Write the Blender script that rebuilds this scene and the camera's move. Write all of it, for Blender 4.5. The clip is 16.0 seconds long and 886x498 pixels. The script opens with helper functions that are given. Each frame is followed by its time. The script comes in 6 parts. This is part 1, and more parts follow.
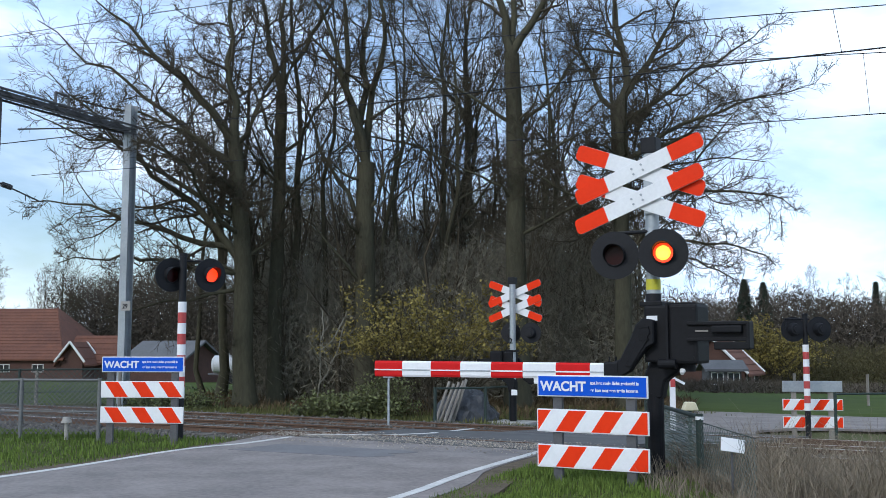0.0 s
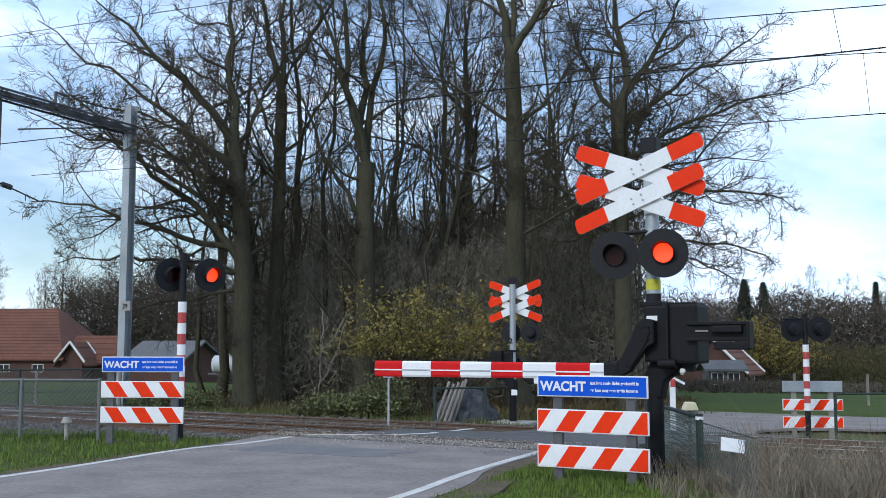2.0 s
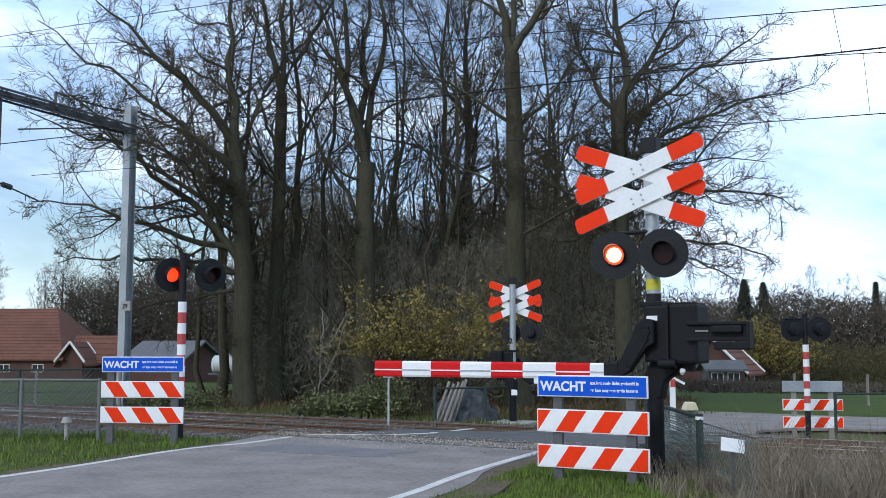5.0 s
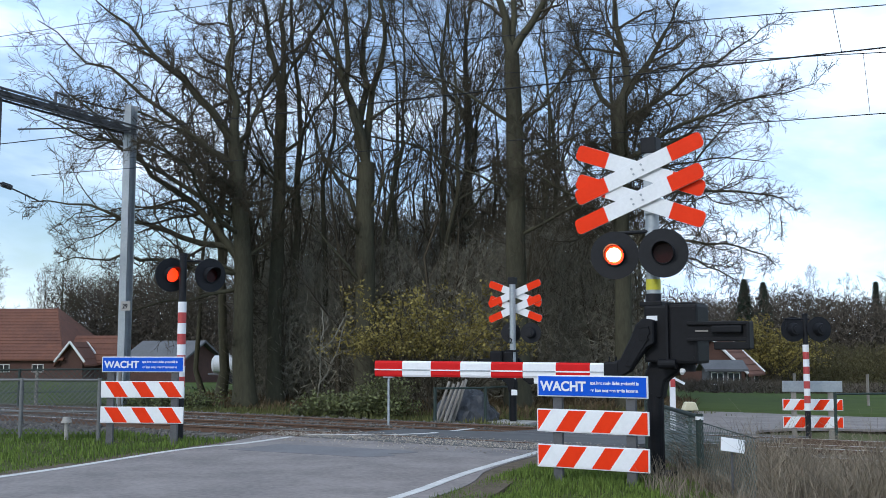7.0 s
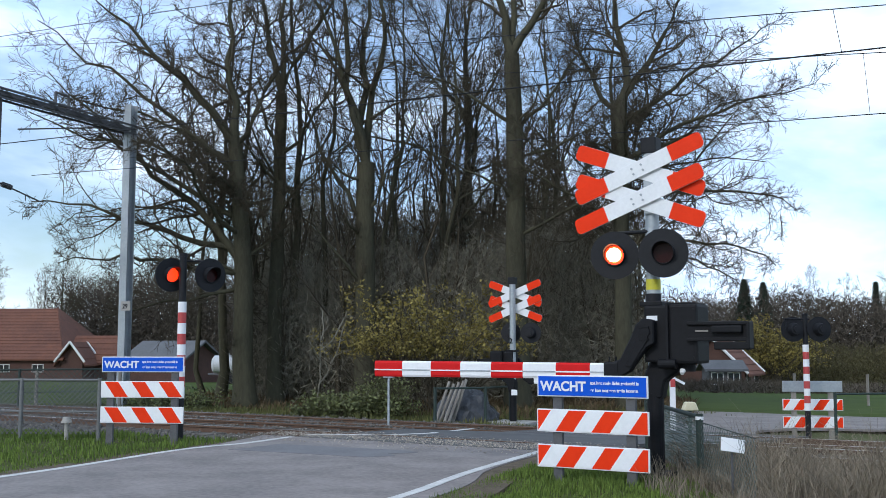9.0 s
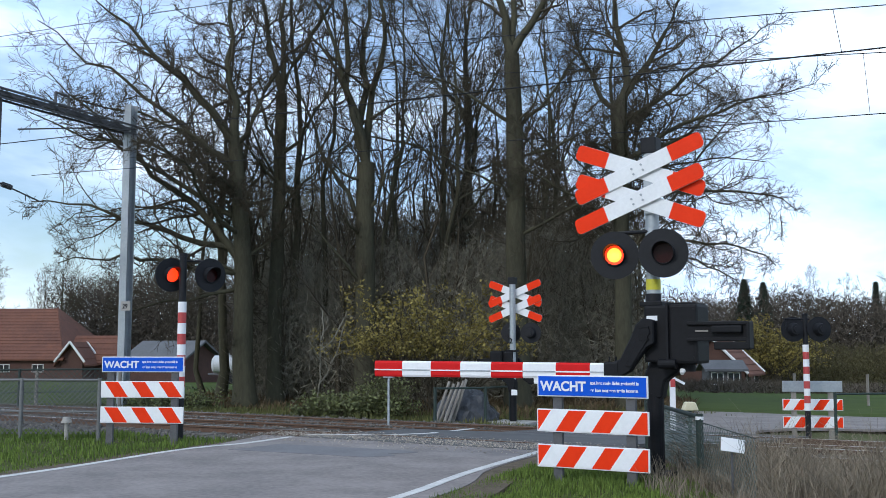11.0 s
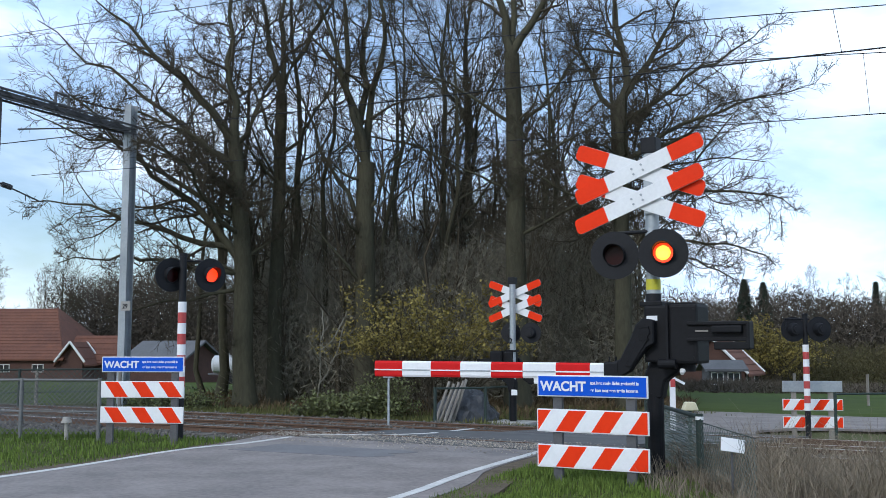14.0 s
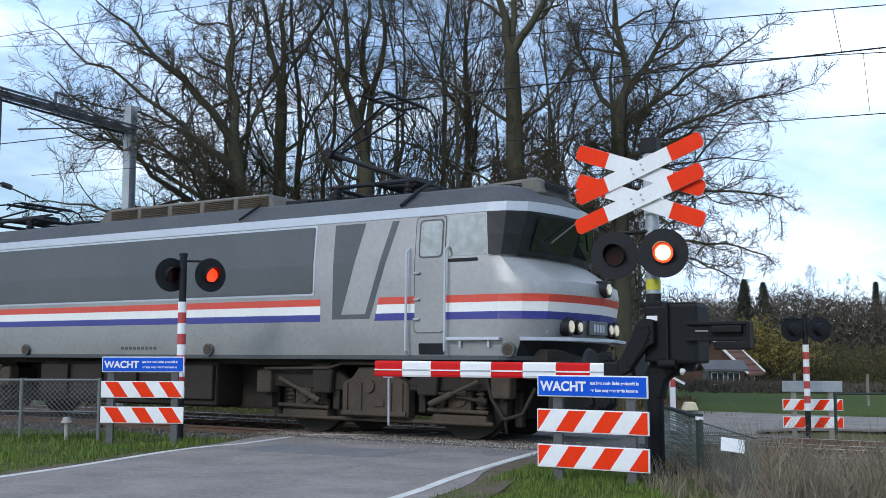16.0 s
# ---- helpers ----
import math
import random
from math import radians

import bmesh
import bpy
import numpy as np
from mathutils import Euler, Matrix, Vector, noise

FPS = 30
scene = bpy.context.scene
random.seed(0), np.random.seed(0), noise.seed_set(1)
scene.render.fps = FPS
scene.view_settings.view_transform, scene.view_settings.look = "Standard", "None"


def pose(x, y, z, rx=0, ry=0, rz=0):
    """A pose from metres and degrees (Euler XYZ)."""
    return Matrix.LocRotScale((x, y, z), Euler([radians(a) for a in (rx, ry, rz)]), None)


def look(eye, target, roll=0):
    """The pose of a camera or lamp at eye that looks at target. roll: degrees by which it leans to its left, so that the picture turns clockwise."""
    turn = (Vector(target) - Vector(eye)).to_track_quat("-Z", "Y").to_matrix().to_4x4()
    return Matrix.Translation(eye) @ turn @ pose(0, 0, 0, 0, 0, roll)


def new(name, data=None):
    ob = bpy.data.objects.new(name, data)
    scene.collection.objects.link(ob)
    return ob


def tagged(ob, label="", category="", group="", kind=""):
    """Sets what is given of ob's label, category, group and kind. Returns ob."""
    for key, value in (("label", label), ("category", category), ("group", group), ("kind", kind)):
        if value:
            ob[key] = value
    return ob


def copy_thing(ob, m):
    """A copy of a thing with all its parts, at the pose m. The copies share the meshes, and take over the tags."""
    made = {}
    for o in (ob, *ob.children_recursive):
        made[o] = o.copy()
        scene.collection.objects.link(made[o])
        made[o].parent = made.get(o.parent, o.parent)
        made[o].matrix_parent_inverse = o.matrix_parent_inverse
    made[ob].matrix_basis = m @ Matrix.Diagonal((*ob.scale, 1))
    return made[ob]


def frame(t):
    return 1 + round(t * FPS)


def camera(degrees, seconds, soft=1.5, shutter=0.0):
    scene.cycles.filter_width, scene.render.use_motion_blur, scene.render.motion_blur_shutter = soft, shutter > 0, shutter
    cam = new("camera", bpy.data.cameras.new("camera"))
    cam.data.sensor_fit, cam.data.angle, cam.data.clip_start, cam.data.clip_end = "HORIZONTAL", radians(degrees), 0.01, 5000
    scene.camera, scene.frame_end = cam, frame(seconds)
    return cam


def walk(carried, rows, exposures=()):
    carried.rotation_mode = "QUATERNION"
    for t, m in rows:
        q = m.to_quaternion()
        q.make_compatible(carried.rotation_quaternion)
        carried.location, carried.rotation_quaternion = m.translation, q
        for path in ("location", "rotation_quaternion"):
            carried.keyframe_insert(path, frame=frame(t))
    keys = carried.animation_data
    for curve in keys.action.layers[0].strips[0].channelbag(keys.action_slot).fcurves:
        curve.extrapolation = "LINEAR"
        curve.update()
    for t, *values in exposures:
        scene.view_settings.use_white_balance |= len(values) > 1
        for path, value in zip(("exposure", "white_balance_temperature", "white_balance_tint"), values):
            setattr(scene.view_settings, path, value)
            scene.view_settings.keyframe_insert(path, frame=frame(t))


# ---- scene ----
# ---------- camera: one fixed tripod view ----------
EYE = 1.30
cam = camera(45.9, 16.0, soft=0.85)
VIEW = look((0, 0, EYE), (0, 10, EYE + 0.9626))
walk(cam, [(0.0, VIEW), (16.0, VIEW)], exposures=[(0.0, 0.06, 6150, 10), (16.0, 0.06, 6150, 10)])

# ---------- light: bright, broken cloud and a veiled low sun ----------
SUN_EL, SUN_AZ = radians(32), radians(215)      # azimuth clockwise from +Y
world = bpy.data.worlds.new("sky")
scene.world = world
world.use_nodes = True
wt = world.node_tree
wt.nodes.clear()


def wnode(kind, **kw):
    n = wt.nodes.new(kind)
    for k, v in kw.items():
        if k in n.inputs:
            n.inputs[k].default_value = v
    return n


sky = wnode("ShaderNodeTexSky")
sky.sky_type, sky.sun_disc = "NISHITA", False
sky.sun_elevation, sky.sun_rotation = SUN_EL, SUN_AZ
sky.air_density, sky.dust_density, sky.ozone_density = 1.0, 0.6, 2.0
coord = wnode("ShaderNodeTexCoord")
mapn = wnode("ShaderNodeMapping")
mapn.inputs["Scale"].default_value = (1.0, 1.0, 2.6)
mapn.inputs["Location"].default_value = (0.35, 0.2, 0.0)
cl = wnode("ShaderNodeTexNoise", Scale=2.3, Detail=7.0, Roughness=0.55, Distortion=0.25)
ramp = wnode("ShaderNodeValToRGB")
ramp.color_ramp.elements[0].position, ramp.color_ramp.elements[1].position = 0.36, 0.60
cl2 = wnode("ShaderNodeTexNoise", Scale=5.0, Detail=5.0, Roughness=0.5)
ramp2 = wnode("ShaderNodeValToRGB")
ramp2.color_ramp.elements[0].position, ramp2.color_ramp.elements[1].position = 0.35, 0.68
ramp2.color_ramp.elements[0].color = (4.6, 6.5, 9.4, 1)
ramp2.color_ramp.elements[1].color = (11.8, 12.7, 13.4, 1)
mixs = wnode("ShaderNodeMix")
mixs.data_type = "RGBA"
bg = wnode("ShaderNodeBackground", Strength=0.135)
wout = wnode("ShaderNodeOutputWorld")
wl = wt.links.new
wl(coord.outputs["Generated"], mapn.inputs["Vector"])
wl(mapn.outputs["Vector"], cl.inputs["Vector"])
wl(mapn.outputs["Vector"], cl2.inputs["Vector"])
wl(cl.outputs["Fac"], ramp.inputs["Fac"])
wl(cl2.outputs["Fac"], ramp2.inputs["Fac"])
wl(ramp.outputs["Color"], mixs.inputs["Factor"])
wl(sky.outputs["Color"], mixs.inputs["A"])
wl(ramp2.outputs["Color"], mixs.inputs["B"])
wl(mixs.outputs["Result"], bg.inputs["Color"])
wl(bg.outputs["Background"], wout.inputs["Surface"])

sun = new("sun", bpy.data.lights.new("sun", "SUN"))
sun.data.energy, sun.data.angle, sun.data.color = 1.3, radians(12), (1.0, 0.96, 0.90)
sun.matrix_world = look((math.sin(SUN_AZ) * 50, math.cos(SUN_AZ) * 50, math.tan(SUN_EL) * 50), (0, 0, 0))


# ---------- materials ----------
def material(name, color, color2=None, rough=0.7, metal=0.0, scale=6.0, fine=60.0, bump=0.2, depth=0.01,
             stretch=(1, 1, 1), vary=0.0, emit=None, strength=0.0, spec=0.5, coat=0.0, amount=(0.35, 0.68)):
    """Two colours mixed by a coarse and a fine noise, with a fine relief."""
    m = bpy.data.materials.new(name)
    m.use_nodes = True
    t = m.node_tree
    b = t.nodes["Principled BSDF"]
    b.inputs["Roughness"].default_value, b.inputs["Metallic"].default_value = rough, metal
    b.inputs["Specular IOR Level"].default_value = spec
    b.inputs["Coat Weight"].default_value = coat
    c2 = color2 or tuple(c * 0.7 for c in color)
    tc, mp = t.nodes.new("ShaderNodeTexCoord"), t.nodes.new("ShaderNodeMapping")
    mp.inputs["Scale"].default_value = stretch
    t.links.new(tc.outputs["Object"], mp.inputs["Vector"])
    n1, n2 = t.nodes.new("ShaderNodeTexNoise"), t.nodes.new("ShaderNodeTexNoise")
    for n, s in ((n1, scale), (n2, fine)):
        n.inputs["Scale"].default_value, n.inputs["Detail"].default_value = s, 5
        n.inputs["Roughness"].default_value = 0.6
        t.links.new(mp.outputs["Vector"], n.inputs["Vector"])
    add = t.nodes.new("ShaderNodeMath")
    add.operation = "MULTIPLY_ADD"
    add.inputs[1].default_value = 0.45
    t.links.new(n2.outputs["Fac"], add.inputs[0])
    half = t.nodes.new("ShaderNodeMath")
    half.operation = "MULTIPLY"
    half.inputs[1].default_value = 0.55
    t.links.new(n1.outputs["Fac"], half.inputs[0])
    t.links.new(half.outputs[0], add.inputs[2])
    r = t.nodes.new("ShaderNodeValToRGB")
    r.color_ramp.elements[0].position, r.color_ramp.elements[1].position = amount
    r.color_ramp.elements[0].color, r.color_ramp.elements[1].color = (*c2, 1), (*color, 1)
    t.links.new(add.outputs[0], r.inputs["Fac"])
    out = r.outputs["Color"]
    if vary:
        oi, hs = t.nodes.new("ShaderNodeObjectInfo"), t.nodes.new("ShaderNodeHueSaturation")
        geo = t.nodes.new("ShaderNodeNewGeometry")
        mr = t.nodes.new("ShaderNodeMapRange")
        mr.inputs["To Min"].default_value, mr.inputs["To Max"].default_value = 1 - vary, 1 + vary
        sm = t.nodes.new("ShaderNodeMath")
        sm.operation = "ADD"
        fr = t.nodes.new("ShaderNodeMath")
        fr.operation = "FRACT"
        t.links.new(oi.outputs["Random"], sm.inputs[0])
        t.links.new(geo.outputs["Random Per Island"], sm.inputs[1])
        t.links.new(sm.outputs[0], fr.inputs[0])
        t.links.new(fr.outputs[0], mr.inputs["Value"])
        t.links.new(mr.outputs["Result"], hs.inputs["Value"])
        t.links.new(out, hs.inputs["Color"])
        out = hs.outputs["Color"]
    t.links.new(out, b.inputs["Base Color"])
    if bump:
        bp = t.nodes.new("ShaderNodeBump")
        bp.inputs["Strength"].default_value, bp.inputs["Distance"].default_value = bump, depth
        t.links.new(add.outputs[0], bp.inputs["Height"])
        t.links.new(bp.outputs["Normal"], b.inputs["Normal"])
    if emit:
        b.inputs["Emission Color"].default_value = (*emit, 1)
        b.inputs["Emission Strength"].default_value = strength
    return m


M = {}
M["asphalt"] = material("asphalt", (0.275, 0.242, 0.225), (0.155, 0.138, 0.130), rough=0.9, scale=1.3, fine=16, amount=(0.38, 0.64), bump=0.5, depth=0.006)
M["asphalt_dark"] = material("crossing_deck", (0.10, 0.10, 0.10), (0.06, 0.06, 0.06), rough=0.85, scale=1.5, fine=60, bump=0.4, depth=0.005)
M["soil"] = material("soil_and_turf", (0.10, 0.13, 0.035), (0.06, 0.055, 0.03), rough=1.0, scale=0.35, fine=9, bump=0.6, depth=0.05, spec=0.1)
M["grass"] = material("grass_blades", (0.145, 0.20, 0.04), (0.08, 0.125, 0.025), rough=0.8, scale=0.6, fine=9, bump=0, vary=0.35, spec=0.2)
M["dry_grass"] = material("dry_stalks", (0.30, 0.25, 0.185), (0.12, 0.10, 0.075), rough=0.9, scale=1.5, fine=9, bump=0, vary=0.4, spec=0.1)
M["field"] = material("meadow_grass", (0.072, 0.102, 0.023), (0.044, 0.066, 0.016), rough=1.0, scale=0.12, fine=2.5, bump=0.3, depth=0.05, spec=0.1)
M["litter"] = material("dead_leaf_litter", (0.14, 0.10, 0.055), (0.08, 0.058, 0.035), rough=0.95, scale=1.0, fine=6, bump=0, vary=0.4, spec=0.1)
M["bank"] = material("olive_bank_grass", (0.125, 0.13, 0.045), (0.075, 0.075, 0.03), rough=0.9, scale=0.6, fine=9, bump=0, vary=0.35, spec=0.15)
M["net"] = material("grey_green_wire", (0.13, 0.17, 0.15), (0.08, 0.11, 0.10), rough=0.6, scale=6, fine=40, bump=0)
M["dirt"] = material("road_shoulder_dirt", (0.17, 0.135, 0.10), (0.085, 0.07, 0.05), rough=1.0, scale=3, fine=22, bump=0.6, depth=0.02, spec=0.1)
M["patch"] = material("asphalt_repair", (0.19, 0.185, 0.19), (0.125, 0.12, 0.125), rough=0.9, scale=1.5, fine=18, bump=0.4, depth=0.005)
M["line"] = material("road_paint", (0.72, 0.71, 0.68), (0.42, 0.41, 0.39), rough=0.8, scale=3, fine=30, bump=0.2, depth=0.003)
M["bark"] = material("bark", (0.082, 0.077, 0.050), (0.042, 0.040, 0.027), rough=0.95, scale=1.2, fine=14, bump=0.8, depth=0.03, stretch=(1, 1, 0.25), spec=0.15)
M["twig"] = material("twigs", (0.090, 0.076, 0.054), (0.050, 0.043, 0.031), rough=0.95, scale=0.5, fine=5, bump=0, spec=0.1)
M["ballast"] = material("ballast_stone", (0.165, 0.150, 0.130), (0.075, 0.067, 0.057), rough=0.95, scale=1.4, fine=20, bump=0.3, vary=0.45)
M["rust"] = material("rusty_rail_steel", (0.17, 0.10, 0.065), (0.08, 0.05, 0.035), rough=0.8, metal=0.2, scale=3, fine=40, bump=0.3, depth=0.003)
M["rail_top"] = material("polished_rail_head", (0.5, 0.48, 0.46), (0.35, 0.33, 0.31), rough=0.3, metal=1.0, scale=2, fine=30, bump=0.05)
M["concrete"] = material("concrete", (0.42, 0.41, 0.38), (0.26, 0.25, 0.23), rough=0.9, scale=3, fine=40, bump=0.3, depth=0.006)
M["sleeper"] = material("grimy_brown_sleeper", (0.13, 0.115, 0.098), (0.07, 0.06, 0.05), rough=0.95, scale=3, fine=40, bump=0.3, depth=0.006)
M["galv"] = material("galvanised_steel", (0.42, 0.45, 0.47), (0.30, 0.33, 0.35), rough=0.5, metal=0.6, scale=2.5, fine=25, bump=0.08, depth=0.004)
M["dull_zinc"] = material("dull_zinc_tube", (0.20, 0.205, 0.205), (0.12, 0.125, 0.125), rough=0.7, metal=0.3, scale=3, fine=30, bump=0.1, depth=0.003)
M["dark_steel"] = material("weathered_dark_steel", (0.13, 0.13, 0.135), (0.08, 0.08, 0.085), rough=0.7, metal=0.4, scale=3, fine=30, bump=0.2, depth=0.004)
M["black"] = material("matt_black_paint", (0.014, 0.015, 0.018), (0.009, 0.0095, 0.012), spec=0.25, rough=0.6, scale=4, fine=40, bump=0.1, depth=0.003)
M["black_dusty"] = material("dusty_black_casting", (0.010, 0.0105, 0.013), (0.005, 0.005, 0.006), spec=0.2, rough=0.6, scale=2.5, fine=25, bump=0.2, depth=0.004)
M["white"] = material("white_reflective_sheet", (0.80, 0.81, 0.82), (0.70, 0.71, 0.72), rough=0.45, scale=3, fine=30, spec=0.12, bump=0.03)
M["red"] = material("orange_red_reflective_sheet", (0.80, 0.042, 0.006), (0.72, 0.034, 0.005), rough=0.4, scale=4, fine=30, spec=0.12, bump=0.03)
M["boom_red"] = material("boom_red_sheet", (0.60, 0.016, 0.016), (0.50, 0.013, 0.014), rough=0.4, scale=4, fine=30, spec=0.12, bump=0.03)
M["pole_red"] = material("faded_red_paint", (0.48, 0.06, 0.055), (0.36, 0.045, 0.045), rough=0.55, scale=5, fine=40, bump=0.05)
M["blue"] = material("blue_sign_enamel", (0.010, 0.095, 0.60), (0.008, 0.08, 0.53), rough=0.35, scale=3, fine=30, spec=0.12, bump=0.02)
M["green_paint"] = material("dark_green_coating", (0.018, 0.036, 0.028), (0.012, 0.024, 0.02), rough=0.55, scale=6, fine=40, bump=0.1, depth=0.003)
M["wood"] = material("grey_weathered_wood", (0.30, 0.28, 0.25), (0.16, 0.145, 0.125), rough=0.9, scale=4, fine=30, bump=0.5, depth=0.006, stretch=(1, 1, 0.15))
M["lens_off"] = material("dark_red_lens", (0.030, 0.002, 0.002), (0.016, 0.0015, 0.0015), spec=0.15, rough=0.3, scale=8, fine=60, bump=0.1, depth=0.003)
M["glow"] = material("glowing_red_lens", (0.8, 0.05, 0.01), (0.7, 0.04, 0.01), rough=0.4, bump=0, emit=(1.0, 0.025, 0.002), strength=2.6)
M["glow_amber"] = material("amber_lamp_glow", (0.9, 0.4, 0.1), (0.9, 0.4, 0.1), rough=0.4, bump=0, emit=(1.0, 0.30, 0.03), strength=3.2)
M["glow_glare"] = material("white_lamp_glare", (0.9, 0.4, 0.1), (0.9, 0.4, 0.1), rough=0.4, bump=0, emit=(1.0, 0.62, 0.34), strength=9.0)


# ---------- building helpers ----------
def part(name, bm, mat, parent=None, label="", smooth=False, crease=0):
    """Link a bmesh as one mesh object, under a thing or a part."""
    me = bpy.data.meshes.new(name)
    bm.normal_update()
    bm.to_mesh(me)
    bm.free()
    for m in (mat if isinstance(mat, (list, tuple)) else [mat]):
        me.materials.append(m)
    if smooth:
        for p in me.polygons:
            p.use_smooth = True
    if crease:
        for p in me.polygons:
            p.use_smooth = True
        me.set_sharp_from_angle(angle=radians(crease))
    ob = new(name, me)
    if parent is not None:
        ob.parent = parent
    if label:
        ob["label"] = label
    return ob


def thing(name, m, label, category, group="", kind=""):
    ob = new(name)
    ob.empty_display_size = 0.2
    ob.matrix_world = m
    return tagged(ob, label, category, group, kind)


def box(bm, c, s, rot=None, bevel=0.0, mi=0):
    """A box of size s about c; rot: Matrix applied about c."""
    r = bmesh.ops.create_cube(bm, size=1.0)
    vs = r["verts"]
    bmesh.ops.scale(bm, vec=s, verts=vs)
    fs = list({f for v in vs for f in v.link_faces})
    if bevel:
        es = list({e for v in vs for e in v.link_edges})
        g = bmesh.ops.bevel(bm, geom=es, offset=bevel, segments=2, affect="EDGES", profile=0.6)
        fs = g["faces"] + [f for f in fs if f.is_valid]
        vs = list({v for f in fs for v in f.verts})
    if rot is not None:
        bmesh.ops.transform(bm, matrix=rot.to_4x4(), verts=vs)
    bmesh.ops.translate(bm, vec=c, verts=vs)
    for f in fs:
        if f.is_valid:
            f.material_index = mi
    return bm


def rod(bm, a, b, r, r2=None, n=10, mi=0, caps=True):
    """A round rod from a to b."""
    a, b = Vector(a), Vector(b)
    d = b - a
    g = bmesh.ops.create_cone(bm, cap_ends=caps, segments=n, radius1=r, radius2=r if r2 is None else r2, depth=d.length)
    m = Matrix.Translation((a + b) / 2) @ d.to_track_quat("Z", "Y").to_matrix().to_4x4()
    bmesh.ops.transform(bm, matrix=m, verts=g["verts"])
    for f in {f for v in g["verts"] for f in v.link_faces}:
        f.material_index = mi
    return bm


def chain(bm, pts, r, n=8, mi=0):
    for a, b in zip(pts, pts[1:]):
        rod(bm, a, b, r, n=n, mi=mi)
    return bm


def prism(bm, outline, t, m=Matrix(), mi=0, bevel=0.0):
    """An outline in x, z extruded by t along y about y = 0, then moved by m."""
    vs = [bm.verts.new((x, -t / 2, z)) for x, z in outline]
    f = bm.faces.new(vs)
    g = bmesh.ops.extrude_face_region(bm, geom=[f])
    up = [v for v in g["geom"] if isinstance(v, bmesh.types.BMVert)]
    bmesh.ops.translate(bm, vec=(0, t, 0), verts=up)
    allv = vs + up
    fs = list({q for v in allv for q in v.link_faces})
    bmesh.ops.recalc_face_normals(bm, faces=fs)
    if bevel:
        es = list({e for v in allv for e in v.link_edges})
        g = bmesh.ops.bevel(bm, geom=es, offset=bevel, segments=1, affect="EDGES")
        fs = [q for q in fs if q.is_valid] + g["faces"]
        allv = list({v for q in fs for v in q.verts})
    for q in fs:
        if q.is_valid:
            q.material_index = mi
    bmesh.ops.transform(bm, matrix=m, verts=allv)
    return bm


def mesh_arrays(name, verts, faces, mat, parent=None, smooth=False):
    """One mesh object out of arrays of corners and of equal-sided faces."""
    me = bpy.data.meshes.new(name)
    verts, faces = np.asarray(verts, np.float32), np.asarray(faces, np.int32)
    k = faces.shape[1]
    me.vertices.add(len(verts))
    me.vertices.foreach_set("co", verts.ravel())
    me.loops.add(faces.size)
    me.loops.foreach_set("vertex_index", faces.ravel())
    me.polygons.add(len(faces))
    me.polygons.foreach_set("loop_start", np.arange(len(faces), dtype=np.int32) * k)
    if smooth:
        me.polygons.foreach_set("use_smooth", np.ones(len(faces), bool))
    me.update(calc_edges=True)
    me.materials.append(mat)
    ob = new(name, me)
    if parent is not None:
        ob.parent = parent
    return ob


# ---------- the plan: the track lies askew; AL is its turn, D its distance ----------
AL, TRACK_D, CANT = 0.5554, 13.95, 0.0209
LAT = Vector((math.sin(AL), math.cos(AL), 0))      # across the track, away from the camera
RUN = Vector((math.cos(AL), -math.sin(AL), 0))     # along the track, the train's way


def on_track(s, d, z=0.0):
    """A place s metres along the track, d metres across it."""
    return RUN * s + LAT * d + Vector((0, 0, z))


def step(a, b, v):
    k = min(max((v - a) / (b - a), 0.0), 1.0)
    return k * k * (3 - 2 * k)


def ground_z(x, y):
    """Height of the ground: level before the tracks, falling beyond them."""
    d = x * LAT.x + y * LAT.y
    return -0.22 * step(14.8, 17.6, d) - 0.24 * step(19.2, 22.0, d) - 1.1 * step(26, 85, d)


# turns local x to the track's way, local y across it
TRACK_TURN = Matrix.Rotation(-AL, 4, "Z")


# ---------- ground ----------
def terrain(x, y):
    """The bare earth, sunk under the road and the ballast."""
    n = 0.03 * noise.noise((x * 0.6, y * 0.6, 1.0)) + 0.06 * noise.noise((x * 0.1, y * 0.1, 5.0))
    d, s = x * LAT.x + y * LAT.y, x * RUN.x + y * RUN.y
    right = -4.6 - 0.053 * d if d < 7.6 else -5.0 - 0.21 * (d - 7.6)
    left = -9.2 - 0.08 * d if d < 7 else -9.75 - 0.2 * (d - 7)
    sink = 0.11 if left + 0.3 < s < right - 0.3 and d < 12.4 else 0.03
    if d < 5 and left + 0.05 < s < right - 0.05:
        sink = 0.22
    if 12.4 <= d < 23 and -11 < s < -3.6:
        sink = 0.12
    if 11.6 < d < 20.4:
        sink = 0.36
    if 20.4 <= d < 31 and s > -11:
        sink = 0.12
    return ground_z(x, y) + n - sink


def ground():
    xs = np.concatenate([-np.geomspace(900, 16, 34), np.linspace(-15, 15, 61), np.geomspace(16, 900, 34)])
    ys = np.concatenate([-np.geomspace(600, 9, 16), np.linspace(-8, 30, 77), np.geomspace(31, 1500, 50)])
    nx, ny = len(xs), len(ys)
    v = [(x, y, terrain(x, y)) for y in ys for x in xs]
    f = [(j * nx + i, j * nx + i + 1, (j + 1) * nx + i + 1, (j + 1) * nx + i) for j in range(ny - 1) for i in range(nx - 1)]
    ob = mesh_arrays("ground", v, f, M["soil"], smooth=True)
    return tagged(ob, "turf and bare earth ground with short grass", "ground", kind="structure")


